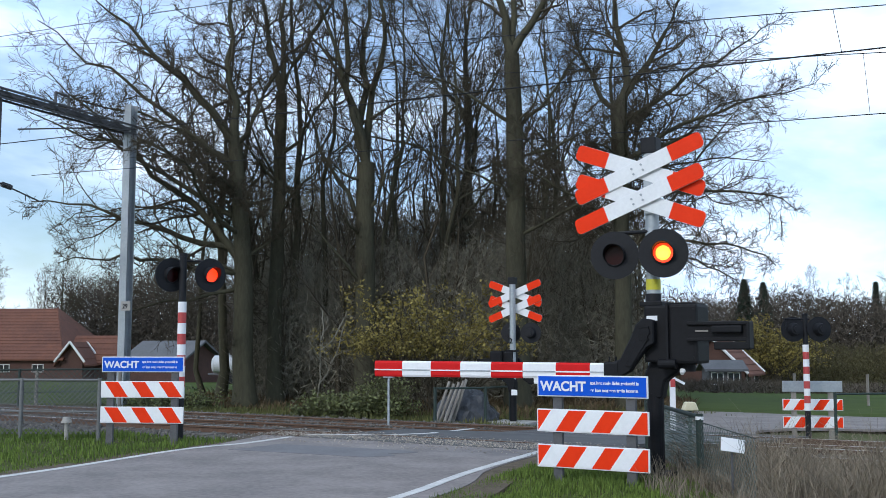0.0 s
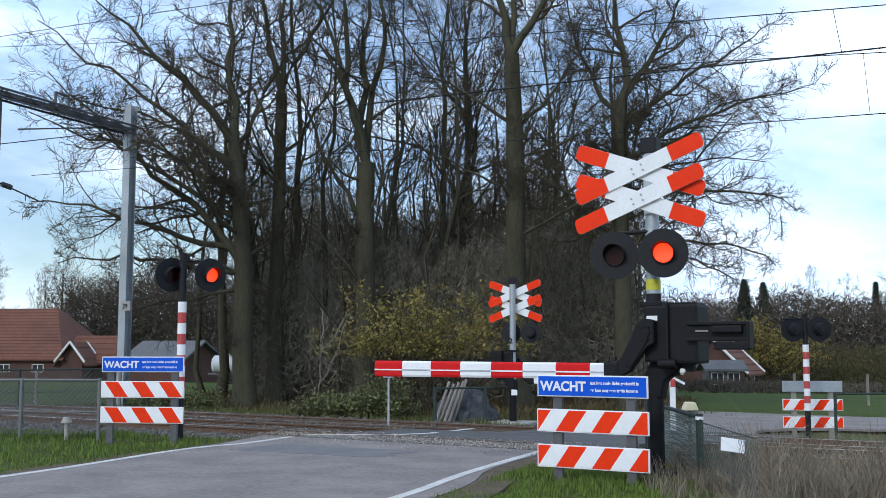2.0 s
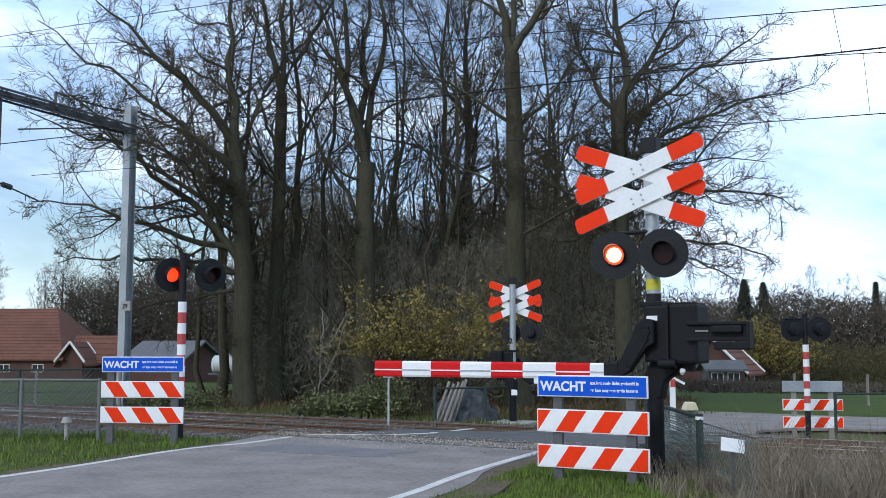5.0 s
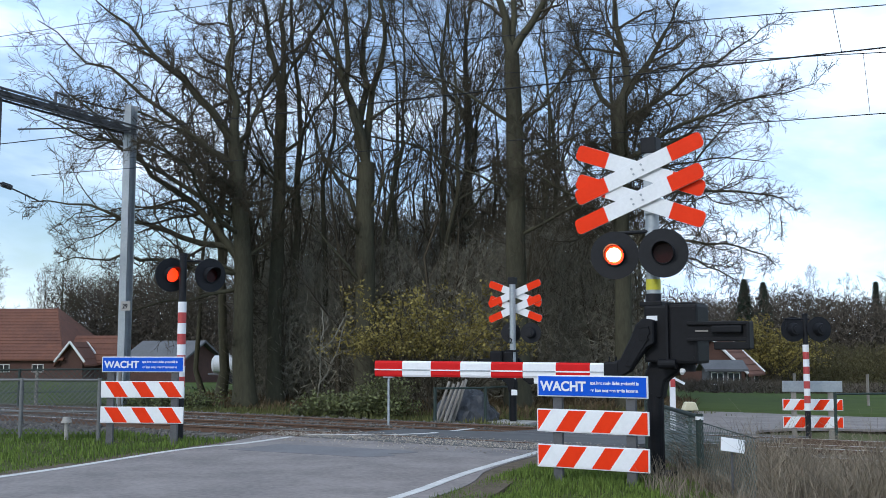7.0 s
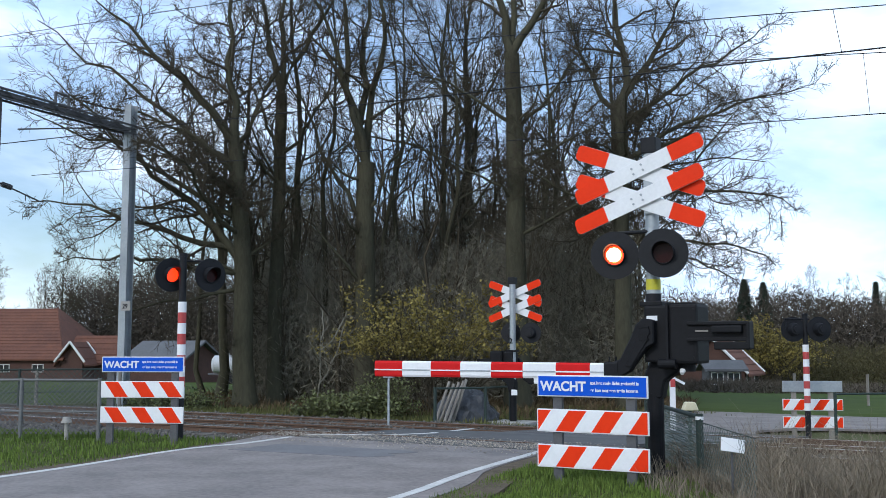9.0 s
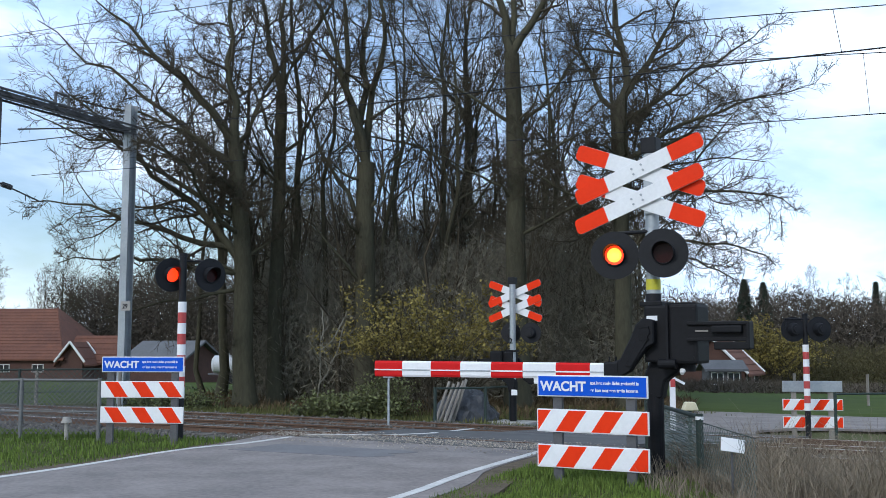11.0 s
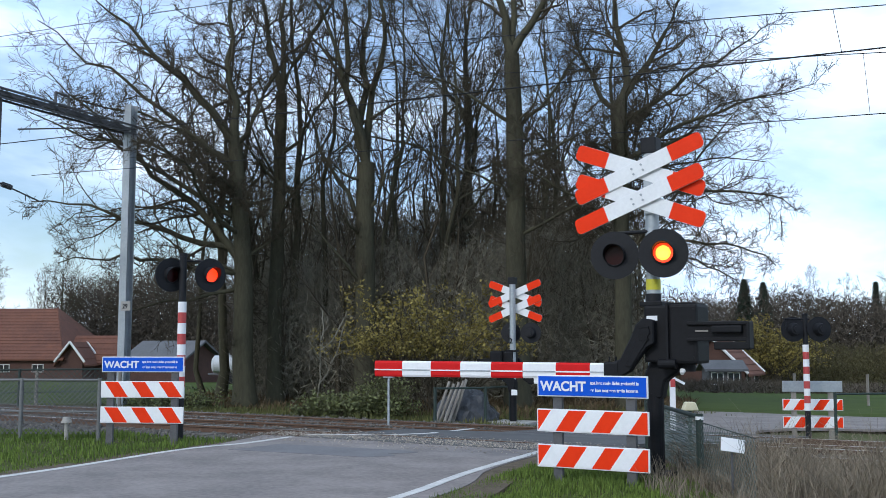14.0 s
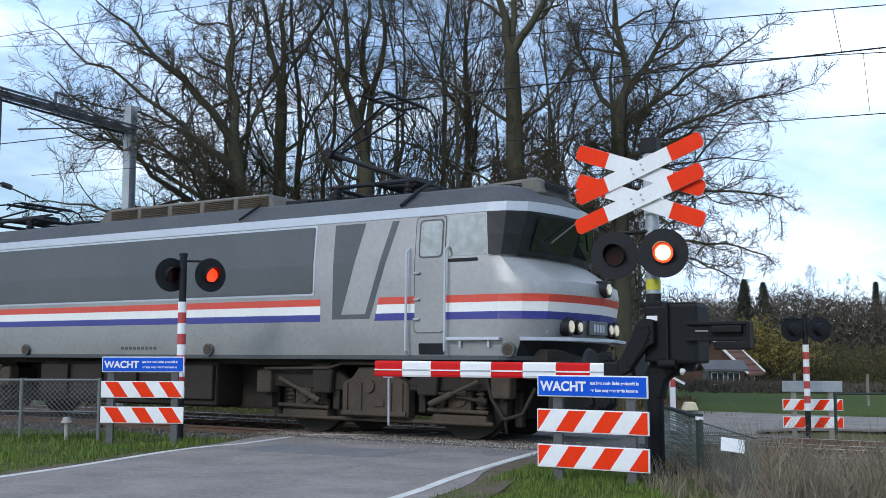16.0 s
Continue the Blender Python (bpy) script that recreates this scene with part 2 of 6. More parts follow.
def strip(name, left, right, mat, lift=0.0, thick=0.05):
    """A slab between two edge lines, following the ground."""
    bm = bmesh.new()
    rows = []
    for (lx, ly), (rx, ry) in zip(left, right):
        row = []
        for k in range(9):
            x, y = lx + (rx - lx) * k / 8, ly + (ry - ly) * k / 8
            row.append(bm.verts.new((x, y, ground_z(x, y) + lift)))
        rows.append(row)
    for a, b in zip(rows, rows[1:]):
        for k in range(8):
            bm.faces.new((a[k], a[k + 1], b[k + 1], b[k]))
    g = bmesh.ops.extrude_face_region(bm, geom=list(bm.faces))
    low = [q for q in g["geom"] if isinstance(q, bmesh.types.BMVert)]
    bmesh.ops.translate(bm, vec=(0, 0, -thick), verts=low)
    bmesh.ops.recalc_face_normals(bm, faces=bm.faces)
    return part(name, bm, mat)


def td(s, d):
    p = on_track(s, d)
    return (p.x, p.y)


def smooth_line(pts, n=8):
    """A Catmull-Rom line through the points."""
    out = []
    p = [Vector(q) for q in pts]
    p = [p[0] * 2 - p[1]] + p + [p[-1] * 2 - p[-2]]
    for i in range(1, len(p) - 2):
        for k in range(n):
            t = k / n
            a, b, c, d = p[i - 1], p[i], p[i + 1], p[i + 2]
            out.append(tuple(0.5 * ((2 * b) + (c - a) * t + (2 * a - 5 * b + 4 * c - d) * t * t + (3 * b - a - 3 * c + d) * t ** 3)))
    out.append(tuple(p[-2]))
    return out


def road():
    near_l = smooth_line([td(-9.0, -30), td(-9.2, 0), td(-9.75, 7), td(-10.3, 10), td(-10.45, 11), td(-10.9, 12.35)])
    near_r = smooth_line([td(-4.2, -30), td(-4.6, 0), td(-5.0, 7.6), td(-5.65, 10), td(-5.85, 11), td(-6.0, 12.35)])
    a = strip("road", near_l, near_r, M["asphalt"], 0.0)
    tagged(a, "worn grey asphalt country road with repairs", "road", kind="structure")
    sh = strip("ground_shoulder", [(p[0] + 0.01, p[1]) for p in near_r], [(p[0] + RUN.x * (0.42 + 0.10 * noise.noise((p[1], 0, 0))), p[1] + RUN.y * 0.45) for p in near_r], M["dirt"], -0.006, 0.12)
    tagged(sh, "bare dirt shoulder between asphalt and grass", "ground", kind="structure")
    sh = strip("ground_shoulder", [(p[0] - RUN.x * 0.30, p[1] - RUN.y * 0.30) for p in near_l], [(p[0] - 0.01, p[1]) for p in near_l], M["dirt"], -0.006, 0.12)
    tagged(sh, "bare dirt shoulder between asphalt and grass", "ground", kind="structure")
    pl = [td(-9.7 + 0.05 * k % 0.11, 10.3 + 0.16 * k) for k in range(7)]
    pr = [td(-7.6 + 0.12 * ((k * 7) % 3), 10.45 + 0.16 * k) for k in range(7)]
    tagged(strip("road", pl, pr, M["patch"], 0.004, 0.006), "darker asphalt repair patch in the road", "road", kind="structure")
    deck_l = [td(-10.3, 12.36), td(-9.7, 14.5), td(-9.3, 17.0), td(-9.2, 20.3)]
    deck_r = [td(-5.6, 12.36), td(-5.3, 14.5), td(-4.9, 17.0), td(-4.6, 20.3)]
    b = strip("road", deck_l, deck_r, M["asphalt_dark"], 0.004)
    tagged(b, "dark level crossing deck between the rails", "road", kind="structure")
    far_l = smooth_line([(2.88, 22.12), (3.2, 25), (4.4, 28.5), (7.0, 30.6), (9.2, 29.4), (11.8, 27.6), (20, 24), (40, 17)])
    far_r = smooth_line([(6.79, 19.69), (6.5, 21), (6.6, 22.4), (7.1, 23.3), (8.4, 23.7), (9.9, 23.3), (18, 20.5), (38, 13.8)])
    c = strip("road", far_l, far_r, M["asphalt"], 0.004)
    tagged(c, "grey asphalt road bending away beyond the tracks", "road", kind="structure")
    for name, pts in (("left", [td(-9.58, 4), td(-9.62, 7), td(-10.2, 9.9), td(-10.15, 11.1), td(-10.3, 12.3)]),
                      ("right", [td(-5.2, 7.0), td(-5.38, 8.2), td(-5.74, 9.8), td(-6.1, 12.1), td(-6.1, 12.34)])):
        ln = smooth_line(pts)
        e1, e2 = [], []
        for p, q in zip(ln, ln[1:] + [tuple(2 * Vector(ln[-1]) - Vector(ln[-2]))]):
            n = (Vector(q) - Vector(p)).normalized()
            w = 0.055 + 0.008 * noise.noise((p[0] * 3, p[1] * 3, 0))
            e1.append((p[0] - n.y * w, p[1] + n.x * w))
            e2.append((p[0] + n.y * w, p[1] - n.x * w))
        o = strip("trim", e1, e2, M["line"], 0.005, 0.004)
        tagged(o, "worn white edge line painted on the asphalt", "road marking", kind="structure")
    e1 = [td(-10.3, 12.75), td(-9.2, 13.35), td(-8.9, 13.9), td(-9.25, 15.8)]
    e2 = [td(-10.3, 12.65), td(-9.15, 13.25), td(-8.78, 13.9), td(-9.15, 15.8)]
    tagged(strip("trim", e1, e2, M["line"], 0.011, 0.004), "white line along the crossing deck", "road marking", kind="structure")


ground()
road()


# ---------- tracks ----------
def rail_profile(bm, s0, s1, d, z):
    out = [(-0.07, -0.17), (0.07, -0.17), (0.07, -0.155), (0.012, -0.14), (0.012, -0.04), (0.034, -0.03), (0.034, -0.004),
           (0.026, 0.0), (-0.026, 0.0), (-0.034, -0.004), (-0.034, -0.03), (-0.012, -0.04), (-0.012, -0.14), (-0.07, -0.155)]
    prism(bm, out, s1 - s0)
    bmesh.ops.rotate(bm, matrix=Matrix.Rotation(-math.pi / 2, 3, "Z"), verts=bm.verts)
    for f in bm.faces:
        if f.normal.z > 0.9 and f.calc_center_median().z > -0.01:
            f.material_index = 1
    bmesh.ops.transform(bm, matrix=Matrix.Translation(on_track((s0 + s1) / 2, d, z)) @ TRACK_TURN, verts=bm.verts)


def track(d0, z0, label):
    t = thing("railway_track", Matrix.Translation(on_track(0, d0, z0)), label, "railway track")
    inv = t.matrix_world.inverted()
    for w in (-0.75, 0.75):
        bm = bmesh.new()
        bm.faces.ensure_lookup_table()
        rail_profile(bm, -330, 120, d0 + w, z0 - w * CANT)
        o = part("rail", bm, [M["rust"], M["rail_top"]], t, "rusty steel rail with a polished head")
        o.matrix_parent_inverse = inv
    sl = bmesh.new()
    box(sl, (0, 0, 0), (0.26, 2.5, 0.16), bevel=0.02)
    first = part("sleeper", sl, M["sleeper"], t)
    first.matrix_parent_inverse = inv
    me = first.data
    k = 0
    for i in range(-70, 20):
        s = i * 0.6
        if -10.9 < s < -3.0:
            continue
        o = first if k == 0 else new("sleeper", me)
        k += 1
        o.parent = t
        o.matrix_parent_inverse = inv
        o.matrix_basis = Matrix.Translation(on_track(s, d0, z0 - 0.165)) @ TRACK_TURN
    return t


track(TRACK_D, 0.0, "rusty rails of the nearer track on ballast")
track(18.2, -0.22, "rusty rails of the farther track on ballast")


def ballast():
    rng = np.random.default_rng(4)
    # bed
    bm = bmesh.new()
    for s0, s1 in ((-330, -10.35), (-3.55, 120)):
        out = [(-2.7, -0.5), (-1.9, -0.10), (1.8, -0.10), (2.6, -0.31), (6.2, -0.32), (7.0, -0.75)]
        b2 = bmesh.new()
        prism(b2, out, s1 - s0)
        bmesh.ops.rotate(b2, matrix=Matrix.Rotation(-math.pi / 2, 3, "Z"), verts=b2.verts)
        bmesh.ops.scale(b2, vec=(1, -1, 1), verts=b2.verts)
        bmesh.ops.rotate(b2, matrix=Matrix.Rotation(0, 3, "Z"), verts=b2.verts)
        bmesh.ops.transform(b2, matrix=Matrix.Translation(on_track((s0 + s1) / 2, TRACK_D)) @ TRACK_TURN, verts=b2.verts)
        bmesh.ops.recalc_face_normals(b2, faces=b2.faces)
        me = bpy.data.meshes.new("tmp")
        b2.to_mesh(me)
        b2.free()
        bm.from_mesh(me)
        bpy.data.meshes.remove(me)
    bed = part("ballast_bed", bm, M["ballast"])
    tagged(bed, "grey-brown stone ballast bed under both tracks", "ballast", kind="structure")
    # loose stones near the crossing
    n = 9500
    s = np.where(rng.random(n) < 0.8, rng.uniform(-26, -10.4, n), rng.uniform(-3.6, 6, n))
    d = rng.uniform(-2.3, 6.5, n)
    z = np.interp(d, [-2.7, -1.9, 1.8, 2.6, 6.2, 7.0], [-0.5, -0.10, -0.10, -0.31, -0.32, -0.75]) + rng.uniform(-0.012, 0.022, n)
    base = np.array([(1, 0, 0), (-1, 0, 0), (0, 1, 0), (0, -1, 0), (0, 0, 1), (0, 0, -1)], float)
    fac = np.array([(0, 2, 4), (2, 1, 4), (1, 3, 4), (3, 0, 4), (2, 0, 5), (1, 2, 5), (3, 1, 5), (0, 3, 5)])
    vs = base[None] * rng.uniform(0.018, 0.045, (n, 6, 1)) + rng.normal(0, 0.008, (n, 6, 3))
    P = np.array([on_track(a, TRACK_D + b, c) for a, b, c in zip(s, d, z)])
    vs = (vs + P[:, None]).reshape(-1, 3)
    fs = (fac[None] + 6 * np.arange(n)[:, None, None]).reshape(-1, 3)
    o = mesh_arrays("ballast_stones", vs, fs, M["ballast"])
    tagged(o, "loose broken ballast stones between the rails", "ballast", kind="stuff")


ballast()


def road_gravel():
    """Loose gravel and grit swept along the edges of the crossing deck."""
    rng = np.random.default_rng(9)
    n = 5200
    s = rng.uniform(-11.2, -5.3, n)
    d = np.where(rng.random(n) < 0.6, 12.75 + rng.normal(0, 0.22, n), rng.uniform(11.6, 13.6, n))
    base = np.array([(1, 0, 0), (-1, 0, 0), (0, 1, 0), (0, -1, 0), (0, 0, 1), (0, 0, -1)], float)
    fac = np.array([(0, 2, 4), (2, 1, 4), (1, 3, 4), (3, 0, 4), (2, 0, 5), (1, 2, 5), (3, 1, 5), (0, 3, 5)])
    vs = base[None] * (0.003 + 0.012 * rng.random((n, 1, 1)) ** 3) * rng.uniform(0.7, 1.3, (n, 6, 1))
    P = np.array([on_track(a, b, 0.008) for a, b in zip(s, d)])
    o = mesh_arrays("road_gravel", (vs + P[:, None]).reshape(-1, 3), (fac[None] + 6 * np.arange(n)[:, None, None]).reshape(-1, 3), M["gravel"])
    tagged(o, "loose pale gravel along the crossing deck", "gravel", kind="stuff")


M["gravel"] = material("pale_gravel", (0.42, 0.37, 0.31), (0.28, 0.245, 0.205), rough=0.95, scale=2, fine=20, bump=0, vary=0.4)
road_gravel()


# ---------- bare trees ----------
def tubes(pts, rad, sides):
    """Corners and faces of tapering tubes; pts (B, K, 3), rad (B, K)."""
    B, K, _ = pts.shape
    tan = np.gradient(pts, axis=1)
    tan /= np.linalg.norm(tan, axis=2, keepdims=True) + 1e-9
    ref = np.where(np.abs(tan[..., 2:3]) > 0.9, np.array([1.0, 0, 0]), np.array([0, 0, 1.0]))
    u = np.cross(tan, ref)
    u /= np.linalg.norm(u, axis=2, keepdims=True) + 1e-9
    w = np.cross(tan, u)
    a = np.arange(sides) * 2 * np.pi / sides
    ring = u[:, :, None] * np.cos(a)[:, None] + w[:, :, None] * np.sin(a)[:, None]
    v = (pts[:, :, None] + ring * rad[:, :, None, None]).reshape(-1, 3)
    b, k, i = np.meshgrid(np.arange(B), np.arange(K - 1), np.arange(sides), indexing="ij")
    j = (i + 1) % sides
    base = (b * K + k) * sides
    f = np.stack([base + i, base + j, base + sides + j, base + sides + i], -1).reshape(-1, 4)
    return v, f


def join(parts):
    vs, fs, n = [], [], 0
    for v, f in parts:
        vs.append(v)
        fs.append(f + n)
        n += len(v)
    return np.concatenate(vs), np.concatenate(fs)


def grow(rng, pts, rad, per, lo, ratio, angle, k, rise, wander, rmin, rr=0.55, fall=0.75):
    """Branches off the tubes pts: per a parent, from the share lo of its length on."""
    B, K, _ = pts.shape
    n = B * per
    idx = np.repeat(np.arange(B), per)
    t = lo + (0.97 - lo) * ((np.tile(np.arange(per), B) + rng.random(n)) / per)
    x = t * (K - 1)
    i = np.minimum(x.astype(int), K - 2)
    fr = (x - i)[:, None]
    p = pts[idx, i] * (1 - fr) + pts[idx, i + 1] * fr
    r0 = rad[idx, i] * (1 - fr[:, 0]) + rad[idx, i + 1] * fr[:, 0]
    tan = pts[idx, i + 1] - pts[idx, i]
    tan /= np.linalg.norm(tan, axis=1, keepdims=True)
    rnd = rng.normal(size=(n, 3))
    side = rnd - (rnd * tan).sum(1, keepdims=True) * tan
    side /= np.linalg.norm(side, axis=1, keepdims=True)
    ang = np.radians(rng.normal(angle, 12, n))[:, None]
    d = tan * np.cos(ang) + side * np.sin(ang)
    length = np.linalg.norm(np.diff(pts, axis=1), axis=2).sum(1)[idx]
    ln = length * ratio * (1.15 - fall * t) * rng.uniform(0.65, 1.3, n)
    out = np.zeros((n, k, 3))
    out[:, 0] = p
    for q in range(1, k):
        d = d + rng.normal(0, wander, (n, 3)) + np.array([0, 0, rise])
        d /= np.linalg.norm(d, axis=1, keepdims=True)
        out[:, q] = out[:, q - 1] + d * (ln / (k - 1))[:, None]
    r = np.maximum(r0 * rr, rmin)
    rads = np.maximum(r[:, None] * np.linspace(1, 0.3, k)[None], rmin * 0.75)
    return out, rads


def tree_meshes(seed, height, r, limbs=15, fork=0.3, lean=0.0, twigs=6, spread=0.42, l2=8, l3=7, rise=0.10, thin=0.006, ang=52, gnarl=0.13):
    rng = np.random.default_rng(seed)
    K = 12
    z = np.linspace(0, height, K)
    w = np.cumsum(rng.normal(0, height * 0.008, (K, 2)), axis=0)
    w[0] = 0
    trunk = np.zeros((1, K, 3))
    trunk[0, :, 0], trunk[0, :, 1], trunk[0, :, 2] = w[:, 0] + lean * z, w[:, 1], z - 0.3
    rad = (r * (1 - 0.93 * (z / height) ** 0.85))[None]
    rad[0, 0] *= 1.35
    b1, r1 = grow(rng, trunk, rad, limbs, fork, spread, ang, 12, rise, gnarl, 0.02, 0.5)
    b2, r2 = grow(rng, b1, r1, l2, 0.18, 0.48, 46, 8, rise * 0.7, gnarl * 1.3, 0.010, 0.6)
    b3, r3 = grow(rng, b2, r2, l3, 0.12, 0.50, 44, 4, rise * 0.4, 0.24, thin * 1.3, 0.6)
    b4, r4 = grow(rng, b3, r3, twigs, 0.1, 0.55, 42, 2, 0.03, 0.22, thin, 0.7)
    wood = join([tubes(trunk, rad, 10), tubes(b1, r1, 6)])
    crown = join([tubes(b2, r2, 4), tubes(b3, r3, 3), tubes(b4, r4, 3)])
    return wood, crown


TREES = []


def tree_kind(seed, *a, **k):
    wood, crown = tree_meshes(seed, *a, **k)
    t = thing("tree", Matrix(), "tall bare oak with mossy bark and fine twigs", "tree", "bare trees of the grove")
    mesh_arrays("trunk", *wood, M["bark"], t, smooth=True)
    mesh_arrays("crown", *crown, M["twig"], t)["label"] = "leafless crown of fine twigs"
    TREES.append(t)
    return t


tree_kind(11, 17.5, 0.30, limbs=15, fork=0.30, twigs=7, thin=0.005)
tree_kind(12, 18.5, 0.26, limbs=14, fork=0.33, twigs=7, thin=0.005)
tree_kind(13, 16.0, 0.18, limbs=13, fork=0.35, spread=0.34, thin=0.005)
tree_kind(14, 15.0, 0.12, limbs=11, fork=0.40, spread=0.24, twigs=5, thin=0.005)
tree_kind(15, 15.5, 0.26, limbs=18, fork=0.30, spread=0.50, twigs=6, l2=9, l3=8, rise=0.035, gnarl=0.14, thin=0.0045, ang=66)
tree_kind(16, 15.0, 0.22, limbs=18, fork=0.30, spread=0.46, twigs=6, l2=9, l3=8, rise=0.04, gnarl=0.14, thin=0.0045, ang=66)


def limb(rng, start, side, tilt, length, r0, r1, curl, wander=0.10, k=12):
    """A bough: side is its compass turn, tilt its lean from upright, curl how the lean changes on the way."""
    p, out = np.array(start, float), [np.array(start, float)]
    for q in np.linspace(0, 1, k)[1:]:
        a, az = radians(tilt + curl * q), radians(side)
        d = np.array([math.sin(a) * math.cos(az), math.sin(a) * math.sin(az), math.cos(a)]) + rng.normal(0, wander, 3)
        p = p + d / np.linalg.norm(d) * length / (k - 1)
        out.append(p)
    return np.array(out), r1 + (r0 - r1) * (1 - np.linspace(0, 1, k)) ** 1.25


def old_oak(seed, slope, depth, trunk, boughs, label, extra=8, l2=10, l3=9, twigs=7, thin=0.0058, low=10):
    """A large tree with its own gesture; trunk: length, radius, end share, side, tilt, curl; boughs: share of the trunk, side, tilt, length, thickness, curl."""
    rng = np.random.default_rng(seed)
    H, r, end, side, tilt, curl = trunk
    tp, tr = limb(rng, (0, 0, -0.3), side, tilt, H + 0.3, r, r * end, curl, 0.025)
    tr[0], tr[1] = tr[0] * 1.35, tr[1] * 1.06
    ps, rs = [], []
    for at_, sd_, ti, ln, th, cu in boughs:
        x = at_ * 11
        i = min(int(x), 10)
        p = tp[i] + (tp[i + 1] - tp[i]) * (x - i)
        bp, br = limb(rng, p, sd_, ti, ln, tr[i] * th * 0.84, 0.016, cu, 0.19)
        ps.append(bp)
        rs.append(br)
    trunk_p, trunk_r = tp[None], tr[None]
    b1, r1 = np.array(ps), np.array(rs)
    e1, f1 = grow(rng, trunk_p, trunk_r, extra, 0.45, 0.40, 58, 12, 0.03, 0.16, 0.014, 0.2)
    b1, r1 = np.concatenate([b1, e1]), np.concatenate([r1, f1])
    b2, r2 = grow(rng, b1, r1, l2, 0.14, 0.33, 48, 9, 0.04, 0.27, 0.011, 0.5, 0.62)
    s2, q2 = grow(rng, trunk_p, trunk_r, low, 0.22, 0.16, 70, 9, 0.02, 0.2, 0.007, 0.06)
    b2, r2 = np.concatenate([b2, s2]), np.concatenate([r2, q2])
    b3, r3 = grow(rng, b2, r2, l3, 0.12, 0.46, 46, 4, 0.03, 0.30, thin * 1.5, 0.6, 0.55)
    b4, r4 = grow(rng, b3, r3, twigs, 0.15, 0.52, 46, 2, 0.02, 0.22, thin, 0.75, 0.5)
    x, y = slope * depth, depth
    t = thing("tree", Matrix.Translation((x, y, ground_z(x, y))), label, "tree", "bare trees of the grove")
    mesh_arrays("trunk", *join([tubes(trunk_p, trunk_r, 12), tubes(b1, r1, 7)]), M["bark"], t, smooth=True)
    mesh_arrays("crown", *join([tubes(b2, r2, 4), tubes(b3, r3, 3), tubes(b4, r4, 3)]), M["twig"], t)["label"] = "leafless crown of fine twigs"
    return t


old_oak(61, -0.187, 33, (8.3, 0.36, 0.66, 180, 2, 2),
        [(1.0, 180, 34, 7.5, 0.8, 22), (0.92, 183, 52, 8.6, 0.5, -2), (0.8, 176, 62, 7.6, 0.42, 2), (1.0, 170, 3, 8.0, 0.75, -6), (1.0, 20, 22, 6.0, 0.5, 6), (0.55, 183, 48, 9.2, 0.62, -4), (0.60, 178, 70, 7.2, 0.5, 14),
         (0.52, 186, 86, 6.0, 0.42, 6), (0.72, 190, 56, 7.5, 0.45, 12), (0.66, 250, 60, 6.0, 0.4, 4), (0.78, 120, 55, 5.5, 0.38, 4), (0.47, 172, 98, 4.6, 0.3, 6), (0.88, 200, 60, 6.0, 0.4, 20)],
        "spreading bare oak with long low boughs on one side", extra=6, l2=14, l3=9, twigs=6)
old_oak(62, -0.159, 34.5, (10.3, 0.27, 0.7, 0, 0, 1),
        [(1.0, 180, 18, 6.5, 0.75, -8), (1.0, 10, 32, 6.5, 0.65, 8), (1.0, 90, 4, 7.5, 0.7, 4), (0.85, 150, 40, 4.5, 0.4, 6), (0.8, 330, 46, 4.5, 0.4, 0), (0.7, 230, 52, 4.0, 0.3, 0)],
        "straight bare oak forking high into a fan", extra=5, l2=8, l3=7, twigs=5)
old_oak(63, -0.0745, 34, (7.9, 0.36, 0.82, 180, 1, 0),
        [(1.0, 180, 5, 9.5, 0.6, 8), (1.0, 0, 10, 9.5, 0.6, -14), (1.0, 175, 17, 8.5, 0.5, 0), (1.0, 80, 6, 10.0, 0.6, -2), (0.75, 190, 30, 6.5, 0.35, -14), (0.8, 350, 34, 5.5, 0.32, -12)],
        "stout bare tree splitting into several upright stems", extra=3, l2=7, l3=6, twigs=5, low=16)
old_oak(64, 0.071, 32, (11.0, 0.385, 0.62, 180, -0.5, 1),
        [(1.0, 180, 26, 6.5, 0.75, 6), (1.0, 0, 28, 6.5, 0.7, -4), (1.0, 90, 8, 7.0, 0.6, 0), (0.80, 180, 52, 4.6, 0.32, 18), (0.75, 0, 38, 5.2, 0.34, -8), (0.6, 200, 60, 3.6, 0.2, 10), (0.66, 330, 62, 3.8, 0.2, 6)],
        "thick mossy oak trunk with short twigs along it", extra=4, l2=8, l3=8, twigs=5, low=34)
old_oak(65, 0.1735, 31.5, (9.3, 0.285, 0.75, 0, 0, 1),
        [(0.97, 180, 58, 4.4, 0.5, -62), (1.0, 100, 4, 7.5, 0.75, 4), (1.0, 0, 24, 6.2, 0.65, 14), (0.93, 10, 44, 6.3, 0.5, 16), (0.82, 350, 60, 6.0, 0.48, 22), (0.70, 5, 70, 5.6, 0.42, 30), (0.76, 15, 52, 5.8, 0.4, 20),
         (0.58, 355, 82, 5.0, 0.36, 34), (0.62, 185, 60, 4.2, 0.35, 0), (0.8, 260, 58, 4.5, 0.35, 10), (0.76, 60, 60, 5.5, 0.38, 16), (0.50, 20, 88, 4.6, 0.26, 28)],
        "bare oak with a crooked bough and drooping outer twigs", extra=7, l2=17, l3=9, twigs=6)
rngp = random.Random(5)
# trees behind the large ones: kind, sideways slope from the eye, depth, size, turn in degrees
EDGE_TREES = [(5, -0.212, 38, 0.95, 270), (4, 0.160, 36, 0.9, 180), (0, 0.032, 41, 1.0, 140)]
